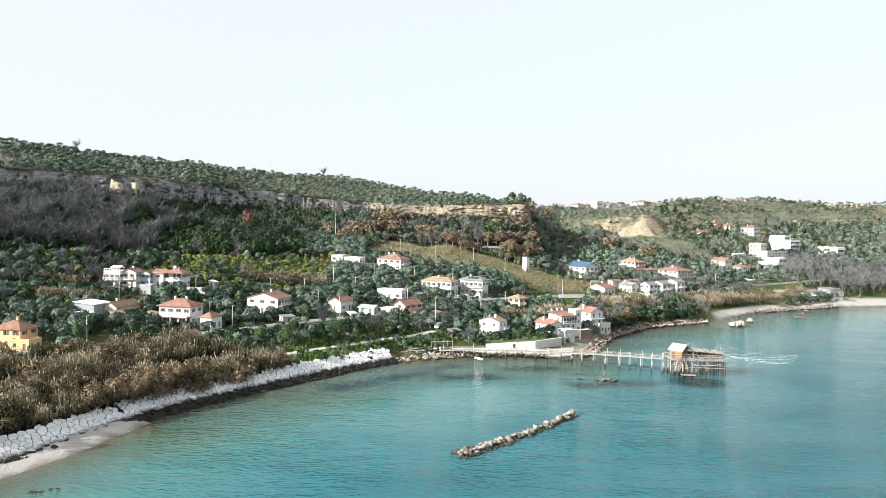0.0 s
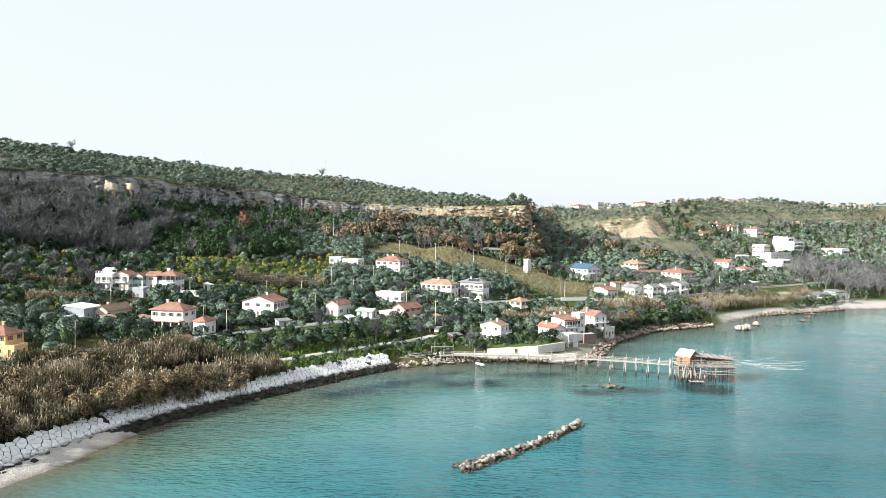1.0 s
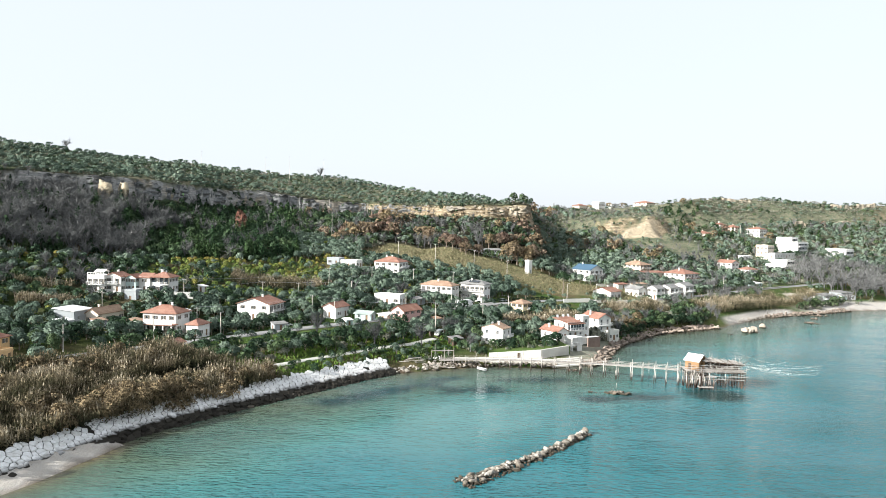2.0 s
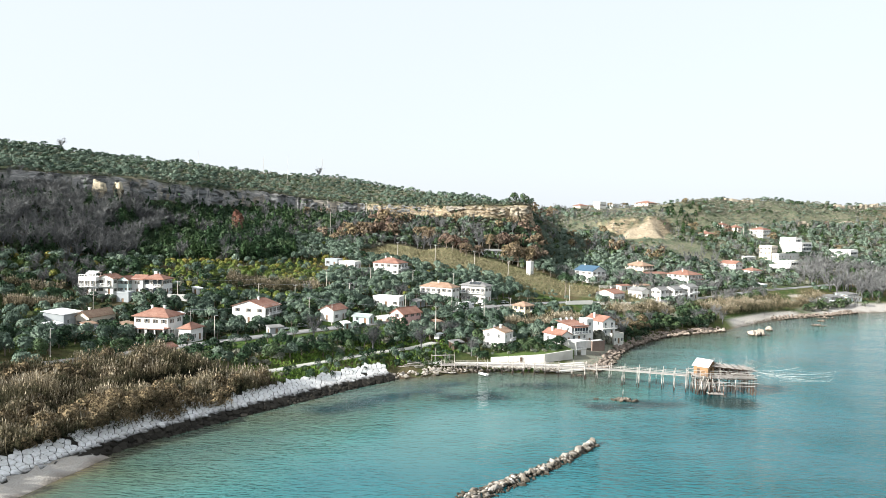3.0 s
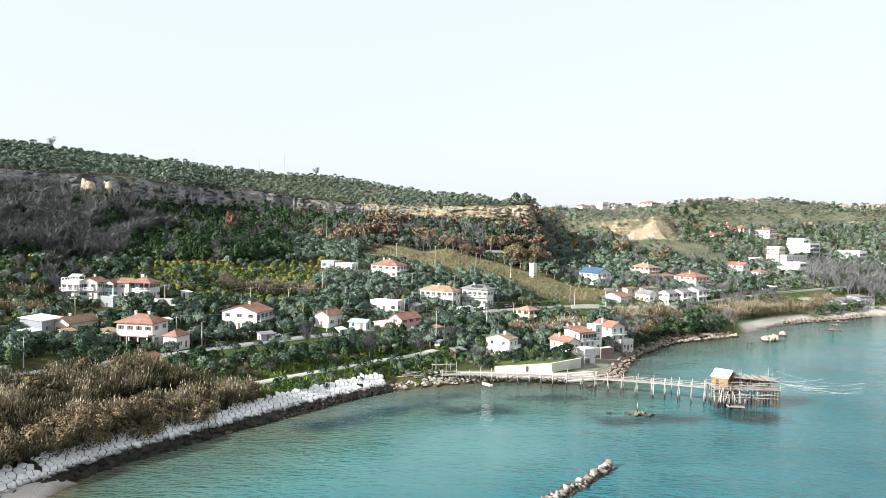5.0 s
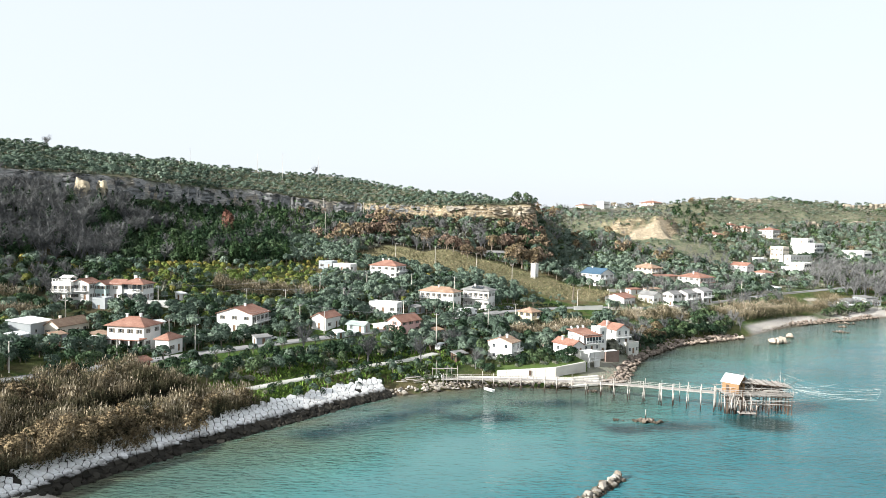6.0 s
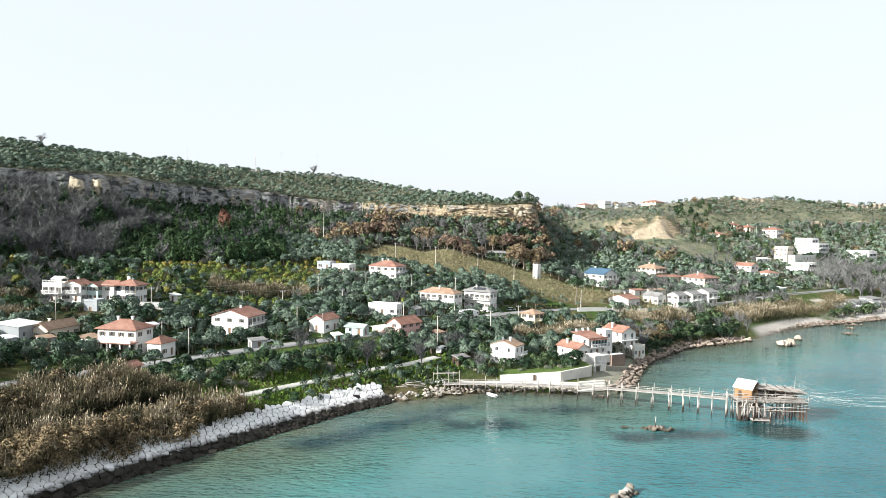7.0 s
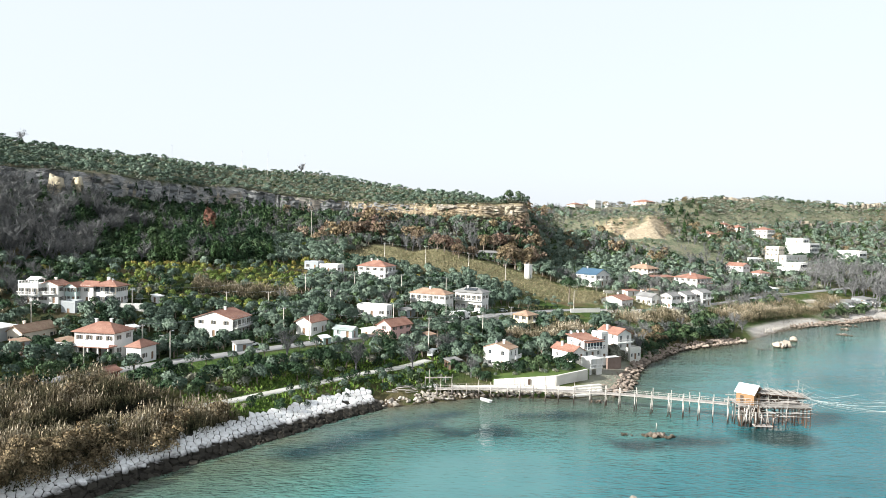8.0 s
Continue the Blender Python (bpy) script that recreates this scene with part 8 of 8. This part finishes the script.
# ---- cane thickets ----
def canes(name, x, y, high, label, pale=0.0):
    """Dry cane in clumps: upright stalks with pale plumes over drooping, darker leaves."""
    clump = 0.5 * rough(x, y, 9, 11) + 0.4 * rough(x, y, 3.2, 12) + 0.2 * rough(x, y, 1.3, 18)
    s = VR.random(len(x)) < np.clip(0.85 + 1.5 * clump, 0.04, 1)
    x, y, clump = x[s], y[s], clump[s]
    n = len(x)
    z = land(x, y)
    top = high * (0.84 + 0.78 * clump) + VR.normal(0, 0.3, n)
    hue = pale + 0.30 * rough(x, y, 7, 15) + 0.18 * rough(x, y, 2.2, 16)
    bend = np.stack([0.10 + 0.16 * rough(x, y, 4, 13), 0.16 * rough(x, y, 4, 14)], -1)
    V, T = [], []

    def blade(base, tip, half, t0, t1):
        a = VR.uniform(0, 6.28, len(base))
        w = np.c_[np.cos(a), np.sin(a), 0 * a] * (half * VR.uniform(0.6, 1.3, len(base)))[:, None]
        V.append(np.stack([base - w, base + w, tip], 1).reshape(-1, 3))
        T.append(np.clip(np.stack([t0, t0, t1], 1), 0, 1).ravel())

    foot_ = np.stack([x, y, z], -1)
    axis = np.c_[bend + VR.normal(0, 0.09, (n, 2)), np.ones(n)]
    head = foot_ + axis * top[:, None]
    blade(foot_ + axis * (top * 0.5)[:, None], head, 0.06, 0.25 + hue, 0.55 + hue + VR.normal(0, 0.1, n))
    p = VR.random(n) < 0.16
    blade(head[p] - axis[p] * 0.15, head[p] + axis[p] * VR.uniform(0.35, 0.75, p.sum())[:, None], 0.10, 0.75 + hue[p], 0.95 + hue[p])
    # lower leaves: the cane's own duller brown, darkened further as painted shade
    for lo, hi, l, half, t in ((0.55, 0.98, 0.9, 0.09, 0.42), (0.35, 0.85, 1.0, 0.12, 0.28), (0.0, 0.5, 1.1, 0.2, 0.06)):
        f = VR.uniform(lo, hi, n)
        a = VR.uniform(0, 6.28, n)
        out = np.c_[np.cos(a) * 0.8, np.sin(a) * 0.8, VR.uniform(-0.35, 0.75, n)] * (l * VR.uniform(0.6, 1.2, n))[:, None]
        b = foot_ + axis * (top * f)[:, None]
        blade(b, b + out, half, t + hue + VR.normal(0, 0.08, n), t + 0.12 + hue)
    V, T = np.concatenate(V), np.concatenate(T)
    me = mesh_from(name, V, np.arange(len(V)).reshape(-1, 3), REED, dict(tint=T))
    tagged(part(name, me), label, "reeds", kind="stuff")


def patch(x0, y0, x1, y1, half, n):
    """Points strewn along a band from one place to another, thinning at its edges."""
    f, o = VR.random(n), VR.normal(0, 0.45, n) * half
    l = math.hypot(x1 - x0, y1 - y0)
    return x0 + (x1 - x0) * f - (y1 - y0) / l * o, y0 + (y1 - y0) * f + (x1 - x0) / l * o


n = 145000
rx, ry = VR.uniform(-165, -38, n), VR.uniform(95, 215, n)
sel = (VR.random(n) < reed_bed(rx, ry)) & (beside(ROAD, rx, ry)[0] > 5) & (beside(TRACK, rx, ry)[0] > np.where(rx > -66, 5.5, 3.0))
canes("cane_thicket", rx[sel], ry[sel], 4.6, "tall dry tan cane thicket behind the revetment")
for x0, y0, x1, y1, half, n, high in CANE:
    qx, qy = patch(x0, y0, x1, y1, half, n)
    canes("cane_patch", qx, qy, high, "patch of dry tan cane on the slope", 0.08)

# brown leafy bushes among the cane
qx, qy = VR.uniform(-150, -40, 900), VR.uniform(100, 212, 900)
s = (reed_bed(qx, qy) > 0.5) & (beside(ROAD, qx, qy)[0] > 7) & (beside(TRACK, qx, qy)[0] > 5.5) & ((qy - BANK(qx)[0] < 9) | (VR.random(900) < 0.25))
KINDS["brown"], NAMES["brown"] = (BROWNLEAF, BARK), "brown_bush"
for lod in range(3):
    SHAPES["brown", lod] = []
    for v in range(5):
        c, nrm = leaf_cloud(VR, round_lobes(VR, 8, 1.5, 0.6, 2.9, 0.7, 1.15), 640, 0.31)
        SHAPES["brown", lod].append((c, limbs(VR, 0, 0.1, 1.0, 0, 0.5, 0.5), nrm))
extra = np.array([(69 + 1.5 * k + math.sin(k * 3.0), 291 + 1.25 * k + 2 * math.sin(k * 1.7)) for k in range(13)])
qx, qy, s = np.r_[qx, extra[:, 0]], np.r_[qy, extra[:, 1]], np.r_[s, np.ones(13, bool)]
mass("bush_thicket", "brown", 0, np.c_[qx[s], qy[s], VR.uniform(0.9, 1.5, s.sum()), VR.uniform(0.9, 1.2, s.sum())], "brown leafy bushes along the edge of the cane", "shrubs")

# ---- vineyard rows ----
V, T = [], []
for k in range(15):
    v = -17 + k * 2.45
    m = 1500
    u = VR.uniform(-72, 88, m)
    o = v + VR.normal(0, 0.22, m)
    x, y = 20 + u * 0.93 + o * 0.37, 400 - u * 0.37 + o * 0.93
    s = vineyard(x, y) > 0.5
    x, y = x[s], y[s]
    p = np.stack([x, y, land(x, y) + VR.uniform(0.3, 1.5, len(x))], -1)
    V.append((p[:, None] + VR.normal(0, 0.25, (len(x), 3, 3))).reshape(-1, 3))
    T.append(np.repeat(np.clip(VR.normal(0.5, 0.25, len(x)) + 0.25 * rough(x, y, 14, 4), 0, 1), 3))
V, T = np.concatenate(V), np.concatenate(T)
tagged(part("vine_rows", mesh_from("vine_rows", V, np.arange(len(V)).reshape(-1, 3), VINE, dict(tint=T))), "rows of yellowed autumn vines on the slope", "vines", kind="stuff")

# ---- grass beside the track ----
n = 16000
gx_, gy_ = VR.uniform(-60, 6, n), VR.uniform(195, 262, n)
d = beside(TRACK, gx_, gy_)[0]
s = (d > 1.7) & (d < 13) & (gy_ > BANK(gx_)[0]) & (reed_bed(gx_, gy_) < 0.3)
gx_, gy_ = gx_[s], gy_[s]
b = np.stack([gx_, gy_, land(gx_, gy_) - 0.05], -1)
V = np.repeat(b, 3, 0) + VR.normal(0, 0.3, (3 * len(b), 3)) * (1, 1, 0)
V[2::3, 2] += VR.uniform(0.35, 1.1, len(b)) * (0.5 + 0.5 * np.clip(d[s] - 3, 0, 1))
tagged(part("grass", mesh_from("grass", V, np.arange(len(V)).reshape(-1, 3), LAWN, dict(tint=np.repeat(np.clip(VR.normal(0.5, 0.25, len(b)), 0, 1), 3)))), "bright green weeds and grass beside the track", "grass", kind="stuff")

# ---- single trees that stand out ----
for x, y, s in ((24, 244, 0.95), (30, 247, 1.15), (36.5, 246, 1.05), (39.5, 249.5, 1.2), (27, 249, 0.9), (33, 250.5, 1.1)):
    tree("green", x, y, s, "dark round evergreen in the terrace garden", group="garden evergreens", z=3.6)
for x, y, s in ((58.2, 270.6, 1.3), (59.5, 272.4, 1.2), (57, 272.2, 1.2), (56, 271.5, 0.9), (59, 273, 0.8), (62.5, 275, 0.75), (54, 269, 0.7), (68, 284, 0.9), (70, 289, 1.0)):
    tree("scrub", x, y, s * 1.3, "reddish-brown shrub below the white house", 4, stretch=1.6)
for x, y, s in ((17, 244, 0.6), (20, 246.5, 0.7), (22, 241, 0.5), (41, 252, 0.9), (27.5, 243, 0.6), (34, 242.5, 0.5), (38, 244.5, 0.55), (31, 242, 0.45)):
    tree("green" if s > 0.55 else "scrub", x, y, s, "clipped green shrub in the terrace garden", group="garden shrubs", z=3.5 + 1.4 * min(1, max(0, (x - 15) / 18)) * 0.9)
for k in range(22):
    x, y = 2.0 + 12.5 * ((k * 0.618) % 1), 238.5 + 13 * ((k * 0.379) % 1)
    tree("green" if k % 3 else "scrub", x, y, 0.5 + 0.25 * ((k * 0.47) % 1), "dark bush beside the landing", group="bushes beside the landing")
for k in range(18):
    x, y = 16.5 + 24 * ((k * 0.618) % 1), 242.5 + 8 * ((k * 0.447) % 1)
    tree("scrub" if k % 3 == 0 else "green", x, y, 0.42 + 0.3 * ((k * 0.53) % 1), "shrub in the terrace garden behind the sea wall", group="garden shrubs", z=3.3 + 1.3 * min(1, max(0, (x - 15) / 18)))
for k in range(10):
    tree("green" if k % 2 else "scrub", -14 + 1.7 * k, 229.8 + 3.5 * ((k * 0.618) % 1), 0.4 + 0.2 * ((k * 0.41) % 1), "low dark bush above the landing", group="bushes beside the landing")
for x, y, s in ((-23.5, 241.5, 1.45), (-7.5, 245, 1.2), (9.5, 242, 1.0), (-44, 244, 1.3)):
    tree("bare", x, y, s, "pale leafless tree beside the track")
for k in range(9):
    x, y = float(np.interp(k, (0, 8), (-37, -14))), float(np.interp(k, (0, 8), (215.4, 241)))
    tree("green", x, y, 0.45 + 0.1 * (k % 3), "small clipped bush beside the gravel track", group="bushes along the track")
tree("russet", 12, 421, 1.25, "brown oak in front of the farm building", 3, stretch=0.9)
tree("russet", 20, 424, 1.1, "brown oak in front of the farm building", 2, stretch=0.9)
red_oak = tree("russet", -126, 423, 1.2, "tall orange-red oak tree below the dark cliff", 0, stretch=1.75)
for ob in red_oak.children:
    if ob.name.startswith("crown"):
        ob.data = ob.data.copy()
        ob.data.materials[0] = leafy("red_oak_leaves", (0, (0.13, 0.060, 0.042)), (1, (0.17, 0.085, 0.055)))
for x, y, z_, v in ((37, 421, 1.5, 4), (43, 420, 1.7, 3), (49, 422, 1.6, 4), (54, 425, 1.3, 2), (41, 427, 1.6, 4)):
    tree("russet", x, y, z_, "big golden-brown oak beside the vineyard", v, group="oaks beside the vineyard")
for x, y, z_, v in ((4, 426, 1.4, 1), (9, 427, 1.3, 0), (0, 430, 1.4, 1), (27, 440, 1.2, 4), (33, 442, 1.2, 2), (-46, 470, 1.3, 0), (-40, 466, 1.2, 1)):
    tree("russet", x, y, z_, "red-brown oak at the vineyard's upper edge", v, group="oaks above the vineyard")
# shrubs down to the boulders of the cove
for k in range(34):
    f = k / 33
    x = 74 + 50 * f + 2.5 * math.sin(k * 2.1)
    y = float(SHORE(np.array(x))[0]) + 6.0 + 2.5 * math.sin(k * 3.7)
    tree("green" if k % 3 else "scrub", x, y, 0.85 + 0.35 * math.sin(k * 1.3) ** 2, "dark shrub above the boulders of the cove", group="shrubs round the cove", stretch=0.9)
# dark trees between the road and the yards
for k in range(16):
    x, y = -128 + 3.4 * k, 205 + 2.2 * k + 5 * math.sin(k * 2.4)
    if float(beside(ROAD, np.array(x), np.array(y))[0]) > 6:
        tree("green" if k % 2 else "olive", x, y, 0.55 + 0.12 * math.sin(k), "dark tree above the road beside a yard", group="trees beside the yards")
# the olive row between road and grass bank
for k in range(13):
    x = -74 + 4.3 * k + 0.8 * math.sin(k * 2.3)
    y = float(np.interp(x, ROAD[:, 0], ROAD[:, 1])) - 7.4
    tree("olive", x + 2.4, y, 0.85 + 0.12 * math.sin(k * 1.7), "grey-green olive tree in a row below the road", group="olive row below the road")
for x0, x1, y, k, n, size_, label in ((-10, 22, 321.5, "olive", 9, 0.95, "olive tree before the long white house"), (-38, -20, 364, "olive", 5, 0.9, "olive tree before the upper villa"),
                                      (-31, -17, 296.5, "olive", 4, 0.8, "olive tree before the flat-roofed building"), (268, 300, 551, "green", 9, 1.45, "dark tree below the white hotel"),
                                      (236, 268, 510, "green", 8, 1.3, "dark tree below the cubic villa"), (-146, -128, 277.5, "olive", 5, 0.8, "olive tree below the white villas"),
                                      (-119, -104, 279, "green", 4, 0.75, "dark bush below the white villas"), (-82, -62, 264, "olive", 5, 0.7, "olive tree before the gabled house"),
                                      (205, 226, 489, "green", 6, 0.8, "dark tree below the apartment house"), (104, 134, 366.5, "green", 8, 0.7, "dark bush below the terraced houses"),
                                      (243, 256, 538, "olive", 4, 0.9, "olive tree before the cream villa"), (318, 336, 562, "olive", 5, 0.9, "olive tree before the low white villa")):
    for j in range(n):
        x = x0 + (x1 - x0) * j / (n - 1) + 0.8 * math.sin(j * 2.7 + y)
        tree(k, x, y + 1.6 * math.sin(j * 1.9 + x0), size_ * (1 + 0.15 * math.sin(j * 3.1)), label, group="trees before the houses", stretch=0.9)
# dark clipped hedge along the upper side of the road
for k in range(16):
    x, y = 16 + 2.5 * k, float(np.interp(16 + 2.5 * k, ROAD[:, 0], ROAD[:, 1])) + 5.4
    tree("green", x, y, 0.5 + 0.06 * math.sin(k * 2.1), "dark clipped hedge bush along the coast road", 0, group="hedge along the road", stretch=0.8)
tree("bare", -300, 541, 1.4, "lone leafless tree on the skyline")
tree("bare", -133, 715, 1.7, "leafless tree on the plateau skyline")
for x, y, s in ((62, 520, 1.1), (56, 508, 1.6), (48, 510, 1.8), (66, 514, 1.2)):
    tree("green", x, y, s, "dark evergreen on the cliff's end")
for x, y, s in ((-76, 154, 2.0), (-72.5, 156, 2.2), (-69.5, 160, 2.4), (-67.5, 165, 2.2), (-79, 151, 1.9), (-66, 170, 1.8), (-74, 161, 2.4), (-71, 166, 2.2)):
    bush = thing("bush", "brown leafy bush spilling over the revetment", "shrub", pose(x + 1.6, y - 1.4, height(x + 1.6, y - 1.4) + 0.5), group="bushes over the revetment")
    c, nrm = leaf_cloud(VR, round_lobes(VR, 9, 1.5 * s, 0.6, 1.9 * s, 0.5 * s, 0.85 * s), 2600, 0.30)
    # leaf tint runs darker at the foot, lighter at the top
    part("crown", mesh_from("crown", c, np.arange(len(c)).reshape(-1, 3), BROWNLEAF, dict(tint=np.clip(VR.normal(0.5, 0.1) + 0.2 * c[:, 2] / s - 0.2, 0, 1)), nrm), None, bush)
    part("stem", rod(bmesh.new(), (0, 0, 0), (0.1, 0.1, 1.4 * s), 0.12, 0.05), BARK, bush)
pine = thing("stone_pine", "umbrella pine with a flat crown beside the road", "tree", pose(60.6, 358.5, height(60.6, 358.5)))
part("trunk", rod(bmesh.new(), (0, 0, -0.4), (0.5, 0, 8.6), 0.32, 0.2, 8), BARK, pine)
crown, nrm = leaf_cloud(VR, [(2.6 * math.cos(a), 2.6 * math.sin(a), 10.2, 1.5) for a in np.arange(0, 6.2, 0.9)] + [(0, 0, 10.9, 2.4)], 900, 0.6)
part("crown", mesh_from("crown", crown, np.arange(len(crown)).reshape(-1, 3), GREEN, dict(tint=np.full(len(crown), 0.55)), nrm), None, pine)
